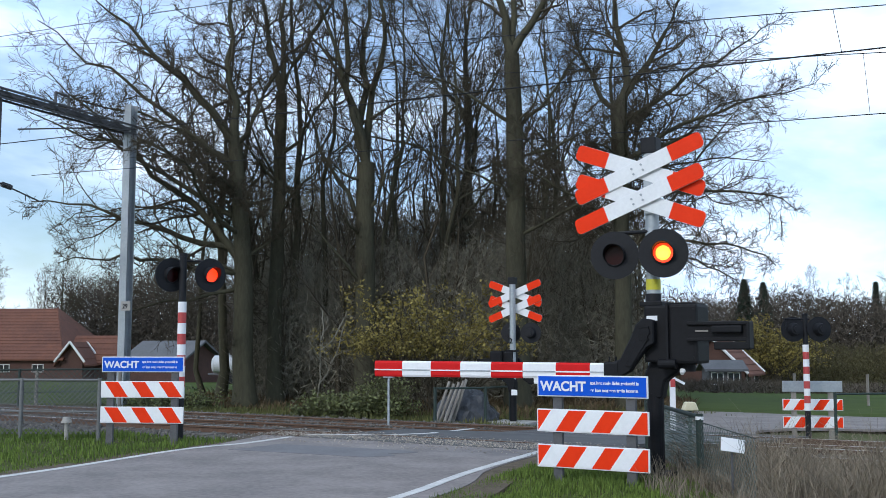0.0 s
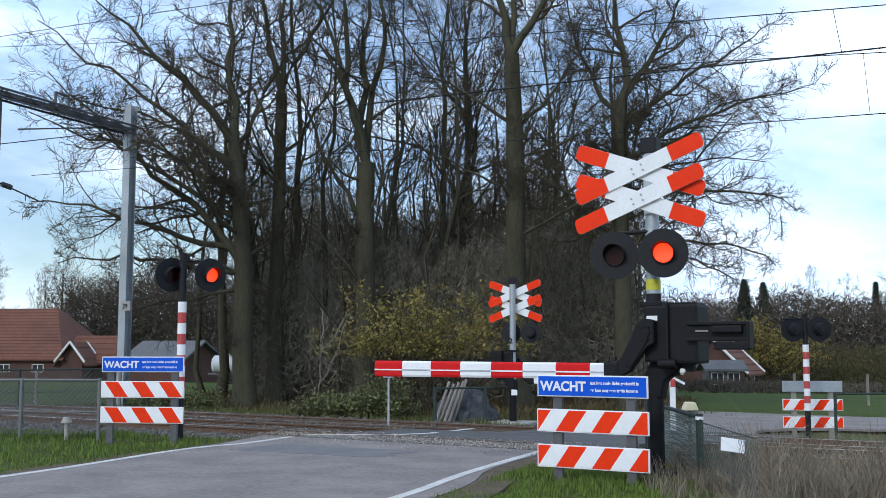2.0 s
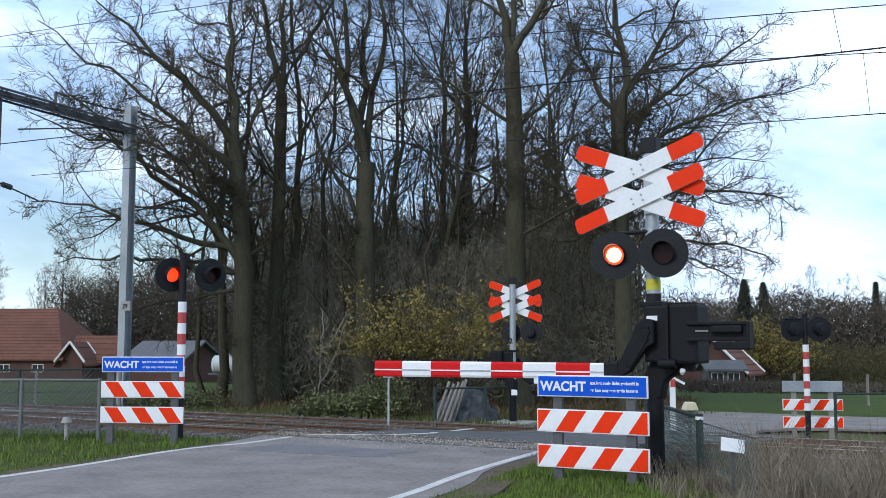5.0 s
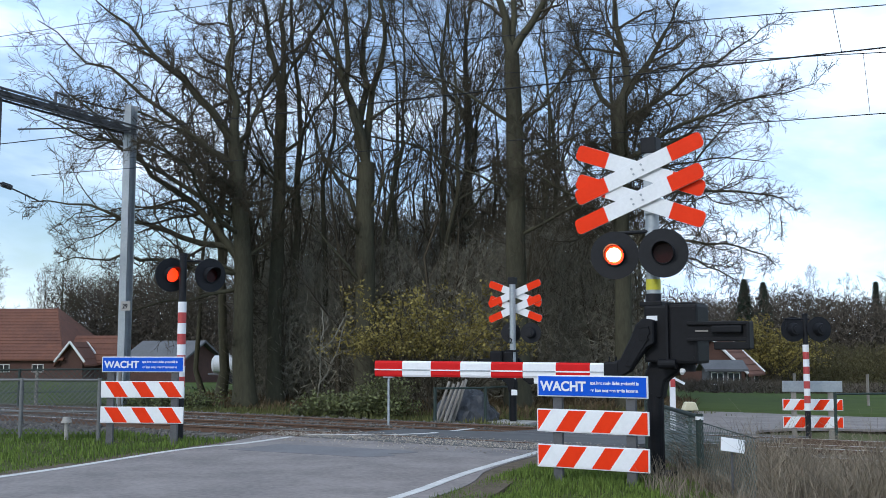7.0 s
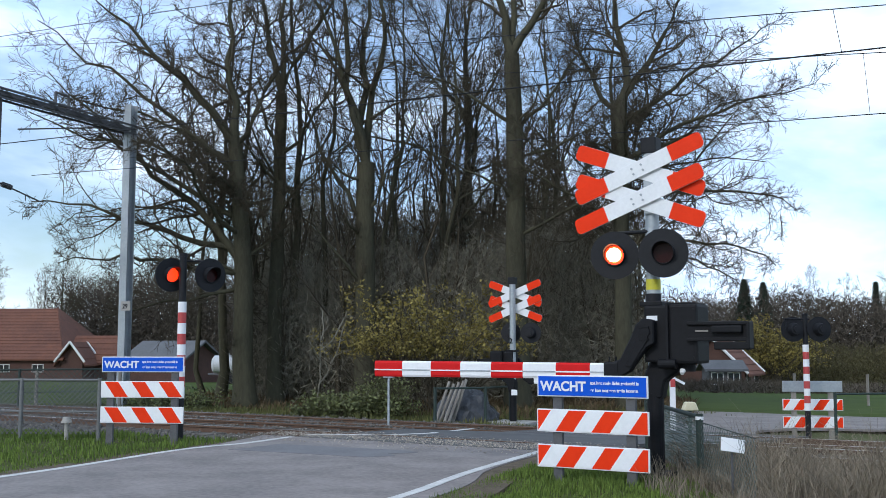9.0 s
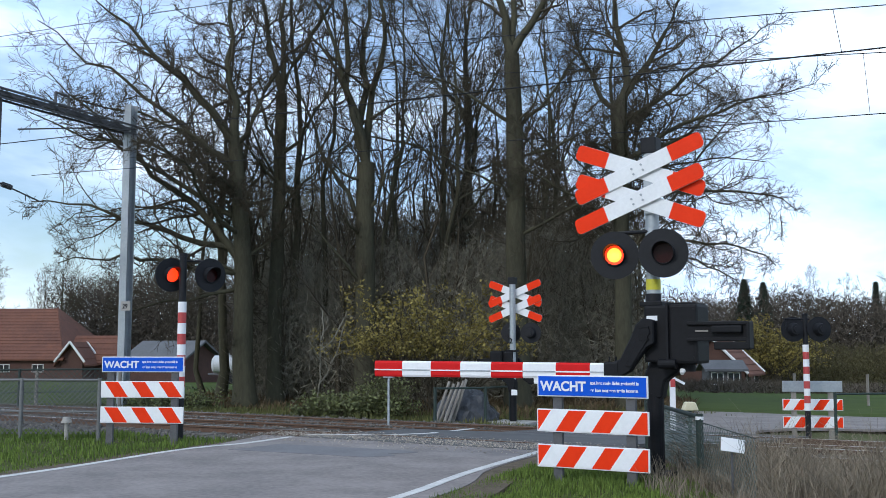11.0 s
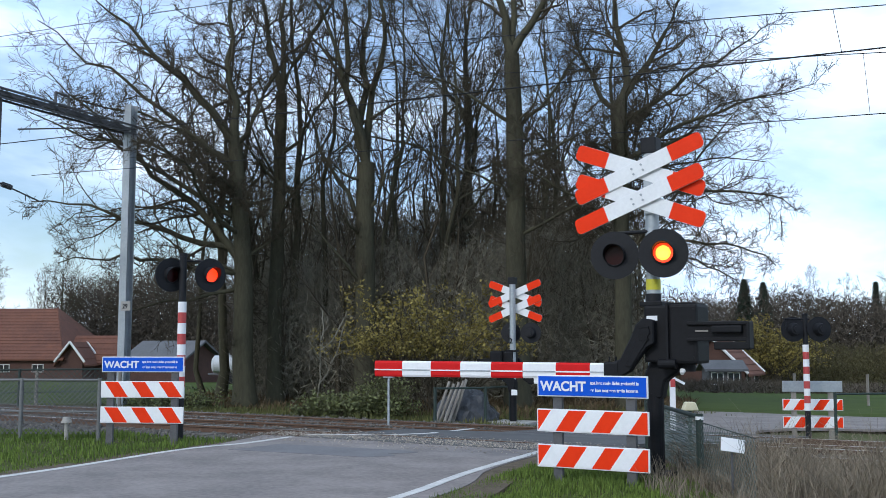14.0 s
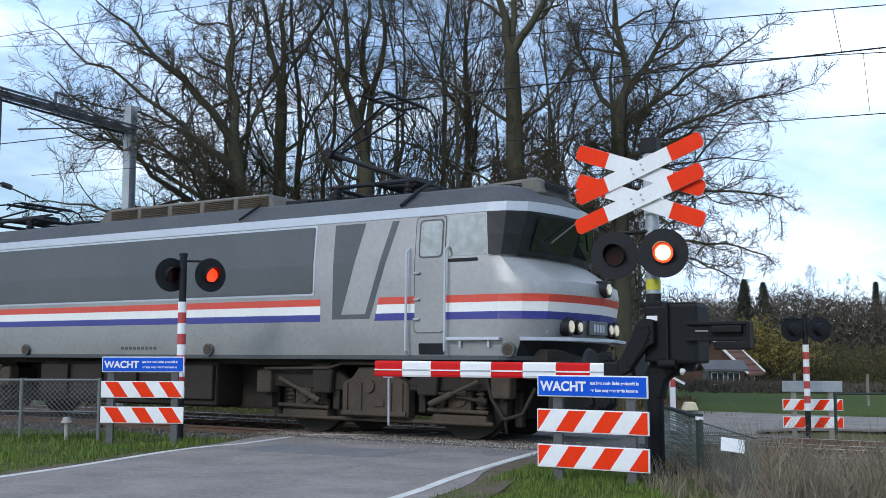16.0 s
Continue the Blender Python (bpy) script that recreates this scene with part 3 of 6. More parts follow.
# slender trees inside: kind, slope, depth, size
INNER_TREES = [(3, -0.178, 36.5, 1.15), (2, -0.128, 37, 1.1), (3, -0.103, 36, 1.15), (3, -0.052, 36.5, 1.1), (3, -0.034, 38, 1.15),
               (2, -0.014, 39, 1.1), (3, 0.003, 36, 1.1), (1, 0.024, 43, 1.0), (3, 0.095, 38, 1.1), (2, 0.124, 40, 1.0), (3, -0.225, 41, 0.95),
               (3, 0.045, 44, 1.1), (3, -0.075, 43, 1.1), (3, 0.11, 46, 1.1)]
used = set()
for k, sl, y, sc, turn in EDGE_TREES + [(*q, rngp.uniform(0, 360)) for q in INNER_TREES]:
    x = sl * y
    m = Matrix.Translation((x, y, ground_z(x, y))) @ Matrix.Rotation(radians(turn), 4, "Z")
    if k not in used:
        used.add(k)
        TREES[k].matrix_world = m @ Matrix.Scale(sc, 4)
    else:
        o = copy_thing(TREES[k], m)
        o.scale = (sc, sc, sc)


# ---------- crossing signs and barriers ----------
def stripes(bm, w, h, t, n, slope, mi_a=0, mi_b=1, y=0.0, z=0.0, phase=0.0):
    """A board w x h in x, z, cut into slanted stripes of two materials; slope: shift over the height."""
    b2 = bmesh.new()
    prism(b2, [(-w / 2, -h / 2), (w / 2, -h / 2), (w / 2, h / 2), (-w / 2, h / 2)], t)
    p = w / n
    for k in range(-6, n + 7):
        x0 = -w / 2 + (k + phase) * p
        nrm = Vector((h, 0, -slope)).normalized()
        bmesh.ops.bisect_plane(b2, geom=b2.verts[:] + b2.edges[:] + b2.faces[:], plane_co=(x0, 0, 0), plane_no=nrm)
    for f in b2.faces:
        c = f.calc_center_median()
        u = (c.x - c.z * slope / h + w / 2) / p - phase
        f.material_index = mi_a if int(math.floor(u)) % 2 == 0 else mi_b
    bmesh.ops.translate(b2, vec=(0, y, z), verts=b2.verts)
    me = bpy.data.meshes.new("tmp")
    b2.to_mesh(me)
    b2.free()
    bm.from_mesh(me)
    bpy.data.meshes.remove(me)
    return bm


def lettering(text, size, x, y, z, mat, parent, name="lettering"):
    cu = bpy.data.curves.new(name, "FONT")
    cu.body, cu.size, cu.extrude, cu.offset = text, size, 0.0015, size * 0.032
    cu.materials.append(mat)
    o = new(name, cu)
    o.parent = parent
    o.matrix_basis = Matrix.Translation((x, y, z)) @ Matrix.Rotation(math.pi / 2, 4, "X")
    return o


def warning_board(m, label, flip=False, rear=False, posts=(-0.36, 0.36), w=1.18):
    """Blue sign with two striped boards below on two posts; faces local -y."""
    t = thing("warning_sign", m, label, "sign", "warning signs at the crossing")
    for x in posts:
        bm = bmesh.new()
        box(bm, (x, 0.04, 0.375), (0.10, 0.05, 1.19), bevel=0.008)
        part("post", bm, M["dark_steel"] if not rear else M["wood"], t)
    if rear:
        bm = bmesh.new()
        box(bm, (0, 0, 0.985), (w, 0.03, 0.22), bevel=0.008)
        part("sign_panel", bm, M["galv"], t, "bare grey back of the sign")
    else:
        bm = bmesh.new()
        box(bm, (0, 0, 0.965), (w, 0.02, 0.215), bevel=0.009)
        pan = part("sign_panel", bm, M["white"], t, "white rimmed enamel panel")
        bm = bmesh.new()
        box(bm, (0, -0.0125, 0.965), (w - 0.03, 0.004, 0.19), bevel=0.0015)
        part("blue_field", bm, M["blue"], pan)
        lettering("WACHT", 0.132, -w / 2 + 0.04, -0.0165, 0.919, M["white"], pan)
        lettering("tot het rode licht gedoofd is", 0.044, -0.005, -0.0165, 0.985, M["white"], pan)
        lettering("er kan nog een trein komen", 0.044, -0.005, -0.0165, 0.915, M["white"], pan)
    for z in (0.62, 0.27):
        bm = bmesh.new()
        box(bm, (0, 0, z), (w + 0.008, 0.022, 0.228), bevel=0.006)
        b = part("striped_board", bm, M["white"], t)
        bm = bmesh.new()
        if flip:
            stripes(bm, w - 0.02, 0.205, 0.004, 6, -0.145, 1, 0, -0.0135, z, 0.59)
        else:
            stripes(bm, w - 0.02, 0.205, 0.004, 6, 0.145, 0, 1, -0.0135, z, 0.37)
        part("striped_sheet", bm, [M["white"], M["red"]], b, "orange-red and white diagonal stripes")
    return t


ROAD_FACE = Matrix.Rotation(-AL, 4, "Z")
warning_board(Matrix.Translation((1.463, 10.4, -0.026)) @ ROAD_FACE, "blue waiting sign over two red and white striped boards in grass", False, posts=(-0.38, 0.40))
warning_board(Matrix.Translation((-4.16, 14.6, 0.132)) @ Matrix.Rotation(radians(-6), 4, "Z"), "blue waiting sign over striped boards beside the wire fence", True, posts=(-0.47, 0.45))
warning_board(Matrix.Translation((7.42, 21.2, -0.42)) @ Matrix.Rotation(radians(-6), 4, "Z"), "back of a striped warning sign beyond the tracks", False, True, w=1.17)


def cross_board(t, cz, rising, y, cx=0.0):
    """One arm of the double St Andrew's cross."""
    L, W, a = 1.49, 0.172, radians(20.5)
    m = Matrix.Translation((cx, y, cz)) @ Matrix.Rotation(-a if rising else a, 4, "Y")
    r = 0.045
    end = [(L / 2 - r, -W / 2), (L / 2 - r * 0.3, -W / 2 + r * 0.3), (L / 2, -W / 2 + r), (L / 2, W / 2 - r), (L / 2 - r * 0.3, W / 2 - r * 0.3), (L / 2 - r, W / 2)]
    out = end + [(-x, z) for x, z in reversed(end)]
    bm = bmesh.new()
    prism(bm, out, 0.012, m, bevel=0.002)
    b = part("cross_board", bm, M["white"], t)
    cut = L / 2 - 0.37
    for sx in (1, -1):
        o2 = [(cut, -W / 2)] + end + [(cut, W / 2)]
        o2 = [(x * sx, z * 0.985) for x, z in o2]
        if sx < 0:
            o2.reverse()
        bm = bmesh.new()
        prism(bm, o2, 0.0165, m)
        part("red_end", bm, M["red"], b, "orange-red reflective end")
    bm = bmesh.new()
    for x in (-0.055, 0.055):
        for z in (-0.03, 0.03):
            p = m @ Vector((x, -0.006, z))
            rod(bm, p, p + Vector((0, -0.012, 0)), 0.012, n=8)
    part("bolts", bm, M["galv"], b)
    return b


GLOWS = []


def lamp(t, x, y, z, yaw, near, r=0.245, back=False):
    """A flashing lamp: round black backing, hooded deep lens; an added lit lens and glare domes slide forward when it
    burns.
    """
    m = Matrix.Translation((x, y, z)) @ Matrix.Rotation(radians(yaw), 4, "Z")
    bm = bmesh.new()
    rod(bm, (0, -0.012, 0), (0, 0.012, 0), r, n=48)
    rod(bm, (0, 0.012, 0), (0, 0.16, 0), 0.13, 0.10, n=28)
    rod(bm, (0, 0.16, 0), (0, 0.19, 0), 0.06, n=16)
    disc = part("backing_disc", bm, M["black"], t)
    disc.matrix_basis = m
    bm = bmesh.new()
    # hood: an open tube, longer above
    n = 32
    rings = []
    for q, (yy, rr) in enumerate(((-0.012, 0.118), (-1, 0.112), (-1, 0.106), (-0.012, 0.104))):
        ring = []
        for k in range(n):
            a = 2 * math.pi * k / n
            dep = yy if yy > -0.5 else -0.04 - 0.155 * (0.5 + 0.5 * math.sin(a)) ** 1.2
            ring.append(bm.verts.new((rr * math.cos(a), dep, rr * math.sin(a))))
        rings.append(ring)
    for a, b in zip(rings, rings[1:]):
        for k in range(n):
            bm.faces.new((a[k], a[(k + 1) % n], b[(k + 1) % n], b[k]))
    bmesh.ops.recalc_face_normals(bm, faces=bm.faces)
    part("hood", bm, M["black"], disc)
    bm = bmesh.new()
    rod(bm, (0, -0.013, 0), (0, -0.022, 0), 0.102, n=32)
    part("lens", bm, M["lens_off"], disc, "dark red lens")
    if back:
        return disc
    bm = bmesh.new()
    rod(bm, (0, -0.004, 0), (0, 0.004, 0), 0.099, 0.099, n=32)
    g = part("lit_lens", bm, M["glow"], disc, "glowing red lens")
    c = None
    if near:
        c = []
        # two added glowing domes imitate brighter glare; no such lamp parts exist
        for nm, mt, lb in (("amber_core", "glow_amber", "added amber dome for a half-bright lamp"), ("lamp_core", "glow_glare", "added white dome for the lamp's glare")):
            bm = bmesh.new()
            rod(bm, (0, 0.008, 0), (0, 0.0, 0), 0.058, 0.018, n=32)
            rod(bm, (0, 0.030, 0), (0, 0.008, 0), 0.076, 0.058, n=32)
            c.append(part(nm, bm, M[mt], disc, lb))
    GLOWS.append((g, c, near))
    return disc


def machine(t, far=False):
    """Barrier drive: housing on a column, boom arm, counterweight; local x runs along the boom's line, boom at -x."""
    k = M["black_dusty"]
    bm = bmesh.new()
    rod(bm, (0, 0, -0.1), (0, 0, 0.85), 0.085, n=20)
    box(bm, (0, 0, 0.02), (0.34, 0.34, 0.08), bevel=0.01)
    prism(bm, [(-0.09, 0.8), (0.09, 0.8), (0.13, 0.98), (0.30, 1.10), (0.36, 1.20), (-0.02, 1.20), (-0.09, 1.05)], 0.16, bevel=0.02)
    part("column", bm, k, t)
    bm = bmesh.new()
    box(bm, (0.09, -0.04, 1.46), (0.26, 0.30, 0.58), bevel=0.025)
    box(bm, (0.37, 0.0, 1.46), (0.30, 0.40, 0.60), bevel=0.03)
    box(bm, (0.215, -0.02, 1.46), (0.03, 0.42, 0.63), bevel=0.008)
    box(bm, (0.02, -0.03, 1.77), (0.24, 0.24, 0.05), bevel=0.012)
    box(bm, (0.37, 0.0, 1.765), (0.26, 0.34, 0.02), bevel=0.006)
    rod(bm, (0.12, -0.2, 1.16), (0.30, -0.2, 1.16), 0.05, n=14)
    rod(bm, (0.33, 0, 1.08), (0.33, 0, 1.18), 0.10, n=16)
    for x, z in ((0.26, 1.22), (0.48, 1.22), (0.26, 1.70), (0.48, 1.70)):
        rod(bm, (x, -0.205, z), (x, -0.195, z), 0.012, n=8)
    h = part("drive_housing", bm, k, t, "dusty black cast drive housing")
    bm = bmesh.new()
    box(bm, (0.05, -0.196, 1.62), (0.115, 0.006, 0.05), bevel=0.002)
    part("label_plate", bm, M["white"], h)
    bm = bmesh.new()
    rod(bm, (0.33, -0.1, 1.09), (0.33, -0.13, 1.06), 0.032, 0.02, n=12)
    part("cap", bm, M["white"], h)
    bm = bmesh.new()
    arm = [(-0.42, 1.01), (-0.30, 1.00), (-0.16, 1.08), (0.02, 1.32), (0.10, 1.36), (0.10, 1.60), (-0.02, 1.62),
           (-0.09, 1.56), (-0.14, 1.44), (-0.27, 1.20), (-0.36, 1.17), (-0.42, 1.17)]
    prism(bm, arm, 0.09, Matrix.Translation((0, -0.25, 0)), bevel=0.012)
    inner = [(-0.20, 1.13), (-0.14, 1.13), (0.0, 1.34), (0.04, 1.40), (0.04, 1.52), (-0.03, 1.52), (-0.10, 1.36)]
    prism(bm, inner, 0.012, Matrix.Translation((0, -0.30, 0)), bevel=0.003)
    for z in (1.40, 1.46, 1.53):
        box(bm, (0.0, -0.305, z), (0.10, 0.02, 0.014))
    rod(bm, (0.02, -0.31, 1.48), (0.02, -0.2, 1.48), 0.045, n=16)
    part("boom_arm", bm, k, t, "ribbed cast boom arm")
    bm = bmesh.new()
    box(bm, (0.74, -0.24, 1.56), (0.62, 0.05, 0.035), bevel=0.008)
    box(bm, (0.74, -0.24, 1.40), (0.62, 0.05, 0.035), bevel=0.008)
    box(bm, (0.74, -0.22, 1.48), (0.60, 0.03, 0.16))
    box(bm, (0.84, -0.27, 1.50), (0.30, 0.06, 0.07), bevel=0.012)
    box(bm, (0.88, -0.22, 1.34), (0.34, 0.12, 0.08), bevel=0.012)
    box(bm, (1.05, -0.22, 1.44), (0.035, 0.15, 0.27), bevel=0.01)
    c = part("counterweight", bm, k, t)
    bm = bmesh.new()
    box(bm, (0.58, -0.242, 1.485), (0.13, 0.008, 0.018), bevel=0.002)
    part("label_plate", bm, M["wood"], c)
    return h


def boom(t, u0, u1, z, y, seg=0.404, first=0.18):
    """Barrier boom in red and white lengths, from u0 to u1 towards -x."""
    k = 0
    lens = [first] + [seg] * 12
    bounds = [u0]
    while bounds[-1] < u1 - 0.02:
        bounds.append(min(bounds[-1] + lens[k], u1))
        k += 1
    for k, (a, b) in enumerate(zip(bounds, bounds[1:])):
        f = lambda u: 0.082 + 0.010 * (u - u0) / (u1 - u0)
        bm = bmesh.new()
        for (ua, ub) in ((a, b),):
            ring = [(-0.032, -1), (0.032, -1), (0.045, -0.75), (0.045, 0.75), (0.032, 1), (-0.032, 1), (-0.045, 0.75), (-0.045, -0.75)]
            va = [bm.verts.new((-ua, y + p, z + q * f(ua))) for p, q in ring]
            vb = [bm.verts.new((-ub, y + p, z + q * f(ub))) for p, q in ring]
            for i in range(8):
                bm.faces.new((va[i], va[(i + 1) % 8], vb[(i + 1) % 8], vb[i]))
            bm.faces.new(va)
            bm.faces.new(vb[::-1])
            bmesh.ops.recalc_face_normals(bm, faces=bm.faces)
        s = part("boom_section", bm, M["white"] if k % 2 == 0 else M["boom_red"], t, "white section" if k % 2 == 0 else "red reflective section")
        # white strip paints the sheen along red lengths; white lengths get grey
        bm = bmesh.new()
        box(bm, (-(a + b) / 2, y - 0.048, z - 0.012), (b - a, 0.008, 0.014))
        part("streak", bm, M["white"] if k % 2 else M["galv"], s)
    bm = bmesh.new()
    chain(bm, [(-(u1 - 0.17), y, z - 0.08), (-(u1 - 0.17), y, z - 0.66)], 0.014)
    box(bm, (-(u1 - 0.17), y, z - 0.095), (0.13, 0.05, 0.025))
    part("tip_support", bm, M["galv"], t, "thin hanging tip support")
    bm = bmesh.new()
    box(bm, (-(u0 - 0.05), y, z), (0.16, 0.11, 0.19), bevel=0.02)
    for q in (0.02, 0.09):
        rod(bm, (-(u0 - q), y, z + 0.09), (-(u0 - q), y, z + 0.15), 0.012, n=8)
    part("boom_clamp", bm, M["black_dusty"], t)


def signal_post(t, top, ybox=0.0):
    bm = bmesh.new()
    rod(bm, (0, 0, 1.0), (0, 0, top), 0.072, n=24)
    p = part("post", bm, M["galv"], t, "galvanised round signal post")
    bm = bmesh.new()
    box(bm, (0, 0, top + 0.02), (0.17, 0.17, 0.17), bevel=0.012)
    part("bell_box", bm, M["black"], t, "small black bell box")
    return p


def near_barrier():
    t = thing("level_crossing_barrier", Matrix.Translation((2.195, 10.9, 0)) @ ROAD_FACE,
              "closed red and white barrier with double cross and flashing lamps", "barrier", "level crossing barriers")
    signal_post(t, 3.42)
    machine(t)
    boom(t, 0.417, 3.348, 1.08, -0.25, seg=0.393, first=0.184)
    for cz, rising, y in ((3.18, False, -0.10), (2.86, False, -0.115), (3.18, True, -0.135), (2.86, True, -0.15)):
        cross_board(t, cz, rising, y, -0.10)
    bm = bmesh.new()
    box(bm, (0.0, -0.08, 3.02), (0.10, 0.05, 0.62), bevel=0.006)
    part("cross_bracket", bm, M["galv"], t)
    bm = bmesh.new()
    rod(bm, (-0.45, -0.05, 2.53), (0.10, -0.05, 2.53), 0.018)
    rod(bm, (-0.42, -0.05, 2.53), (-0.42, 0.0, 2.3), 0.018)
    part("lamp_bracket", bm, M["black"], t)
    lamp(t, -0.355, -0.17, 2.285, 14, True, r=0.252)
    lamp(t, 0.178, -0.17, 2.285, 14, True, r=0.252)
    bm = bmesh.new()
    rod(bm, (0, 0, 1.92), (0, 0, 2.03), 0.0765, n=24)
    part("yellow_label", bm, M["yellow"], t, "yellow warning label")
    bm = bmesh.new()
    rod(bm, (0, 0, 1.78), (0, 0, 1.88), 0.080, n=24)
    part("black_sleeve", bm, M["black"], t)
    return t


M["yellow"] = material("yellow_label", (0.62, 0.58, 0.03), (0.45, 0.42, 0.03), rough=0.5, scale=12, fine=80, bump=0.02)
near_barrier()


def far_barrier():
    m = Matrix.Translation((1.66, 25.0, -0.50)) @ Matrix.Rotation(math.pi - AL, 4, "Z")
    t = thing("level_crossing_barrier", m, "far barrier seen from behind with double cross on a grey post", "barrier", "level crossing barriers")
    signal_post(t, 3.42)
    machine(t, True)
    boom(t, 0.42, 3.54, 1.08, -0.25)
    for cz, rising, y in ((3.14, False, -0.10), (2.78, False, -0.115), (3.14, True, -0.135), (2.78, True, -0.15)):
        cross_board(t, cz, rising, y)
    lamp(t, -0.40, -0.17, 2.2, 14, False, back=True)
    lamp(t, 0.135, -0.17, 2.2, 14, False, back=True)
    bm = bmesh.new()
    box(bm, (0, 0, 0.04), (1.05, 0.9, 0.16), bevel=0.03)
    part("foundation", bm, M["concrete"], t, "concrete foundation block")
    bm = bmesh.new()
    box(bm, (-0.14, 0.2, 0.80), (0.15, 0.02, 0.13), bevel=0.004)
    part("label_plate", bm, M["white"], t)
    o = lettering("2", 0.17, 0.05, 0.076, 2.02, M["black"], t, "post_number")
    o.matrix_basis = Matrix.Translation((0.05, 0.078, 1.95)) @ Matrix.Rotation(math.pi, 4, "Z") @ Matrix.Rotation(math.pi / 2, 4, "X")
    return t


far_barrier()


def lamp_pole(m, label, back, top, bands, first, n, split):
    t = thing("flashing_light_pole", m, label, "signal", "flashing light poles")
    bm = bmesh.new()
    rod(bm, (0, 0, -0.2), (0, 0, first), 0.056, n=20)
    part("pole_foot", bm, M["black"], t)
    bm = bmesh.new()
    rod(bm, (0, 0, first + n * bands), (0, 0, top), 0.052, n=20)
    rod(bm, (0, 0, top), (0, 0, top + 0.05), 0.06, n=20)
    rod(bm, (-0.08, 0.02, top - 0.06), (0.44, 0.02, top - 0.06), 0.016)
    rod(bm, (0.40, 0.02, top - 0.06), (0.40, 0.02, top - 0.25), 0.016)
    part("pole", bm, M["black"], t)
    for k in range(n):
        bm = bmesh.new()
        rod(bm, (0, 0, first + k * bands), (0, 0, first + (k + 1) * bands), 0.060, n=20)
        white = (n - 1 - k) % 2 == 0
        part("pole_band", bm, M["white"] if white else M["pole_red"], t, "white band" if white else "faded red band")
    for x in split:
        lamp(t, x, 0.08 if x < 0 else 0.0, top - 0.26, 0 if back else 27, False, back=back)
    return t


lamp_pole(Matrix.Translation((-3.76, 15.1, 0.06)) @ Matrix.Rotation(radians(14), 4, "Z"),
          "red and white banded pole with a pair of flashing lamps", False, 2.58, 0.153, 0.55, 9, (-0.17, 0.385))
lamp_pole(Matrix.Translation((7.11, 20.6, -0.46)) @ Matrix.Rotation(math.pi + 0.1, 4, "Z"),
          "banded pole with unlit lamps seen from behind", True, 2.42, 0.142, 0.58, 9, (-0.245, 0.245))


# ---------- locomotive: x forward from the nose, y away, z up from the rail ----------
M["silver"] = material("silver_grey_paint", (0.345, 0.35, 0.352), (0.265, 0.265, 0.262), rough=0.42, metal=0.3, scale=0.9, fine=14, bump=0.05, depth=0.006, coat=0.12)
M["silver_light"] = material("light_silver_paint", (0.47, 0.51, 0.57), (0.39, 0.43, 0.48), rough=0.4, scale=1.2, fine=14, bump=0.02, coat=0.1)
M["panel_grey"] = material("dark_grey_panel_paint", (0.088, 0.096, 0.102), (0.068, 0.074, 0.080), rough=0.45, scale=0.8, fine=16, bump=0.03, depth=0.004)
M["roof_grey"] = material("sooty_roof_paint", (0.075, 0.078, 0.088), (0.045, 0.047, 0.052), rough=0.75, scale=1.1, fine=12, bump=0.06, depth=0.004)
M["roof_brown"] = material("brake_dust_brown", (0.125, 0.095, 0.068), (0.06, 0.046, 0.034), rough=0.85, scale=1.5, fine=16, bump=0.2, depth=0.004)
M["roof_box"] = material("dusty_roof_box_paint", (0.16, 0.15, 0.13), (0.095, 0.088, 0.075), rough=0.65, scale=1.4, fine=14, bump=0.06, depth=0.004)
M["grime"] = material("underframe_grime", (0.034, 0.026, 0.019), (0.013, 0.0105, 0.0085), rough=0.85, scale=2.2, fine=18, bump=0.3, depth=0.006)
M["wheel_steel"] = material("dark_wheel_steel", (0.045, 0.035, 0.028), (0.022, 0.018, 0.015), rough=0.75, metal=0.2, scale=3, fine=30, bump=0.2, depth=0.003)
M["motor_brown"] = material("dusty_brown_casing", (0.080, 0.058, 0.040), (0.040, 0.030, 0.022), rough=0.85, scale=1.5, fine=16, bump=0.2, depth=0.004)
# dust brown, also made paler for the light caught by outer parts
M["grime_light"] = material("dusty_lit_underframe", (0.085, 0.061, 0.041), (0.036, 0.027, 0.019), rough=0.85, scale=1.6, fine=18, bump=0.2, depth=0.005)
M["train_red"] = material("train_red_stripe", (0.62, 0.075, 0.045), (0.54, 0.06, 0.04), rough=0.4, scale=1.0, fine=12, bump=0.02)
M["train_white"] = material("train_white_stripe", (0.80, 0.80, 0.78), (0.70, 0.70, 0.68), rough=0.4, scale=1.0, fine=12, bump=0.02)
M["train_blue"] = material("train_blue_stripe", (0.045, 0.05, 0.26), (0.035, 0.04, 0.21), rough=0.4, scale=1.0, fine=12, bump=0.02)
M["cab_glass"] = material("dark_cab_glass", (0.012, 0.014, 0.016), (0.010, 0.011, 0.013), rough=0.06, scale=1.0, fine=8, bump=0.0, spec=0.8)
M["black_gloss"] = material("glossy_black_surround", (0.012, 0.013, 0.015), (0.009, 0.010, 0.012), rough=0.55, scale=1, fine=10, bump=0, spec=0.4)
# mirror-like panes; the beige of their reflection is put into the colour
M["mirror_glass"] = material("beige_reflection_window", (0.56, 0.53, 0.46), (0.34, 0.32, 0.27), rough=0.16, metal=0.8, scale=1.6, fine=7, bump=0.35, depth=0.02)
M["headlight"] = material("headlight_reflector", (0.75, 0.70, 0.62), (0.5, 0.40, 0.34), rough=0.15, metal=0.7, bump=0, emit=(1.0, 0.86, 0.68), strength=0.10)
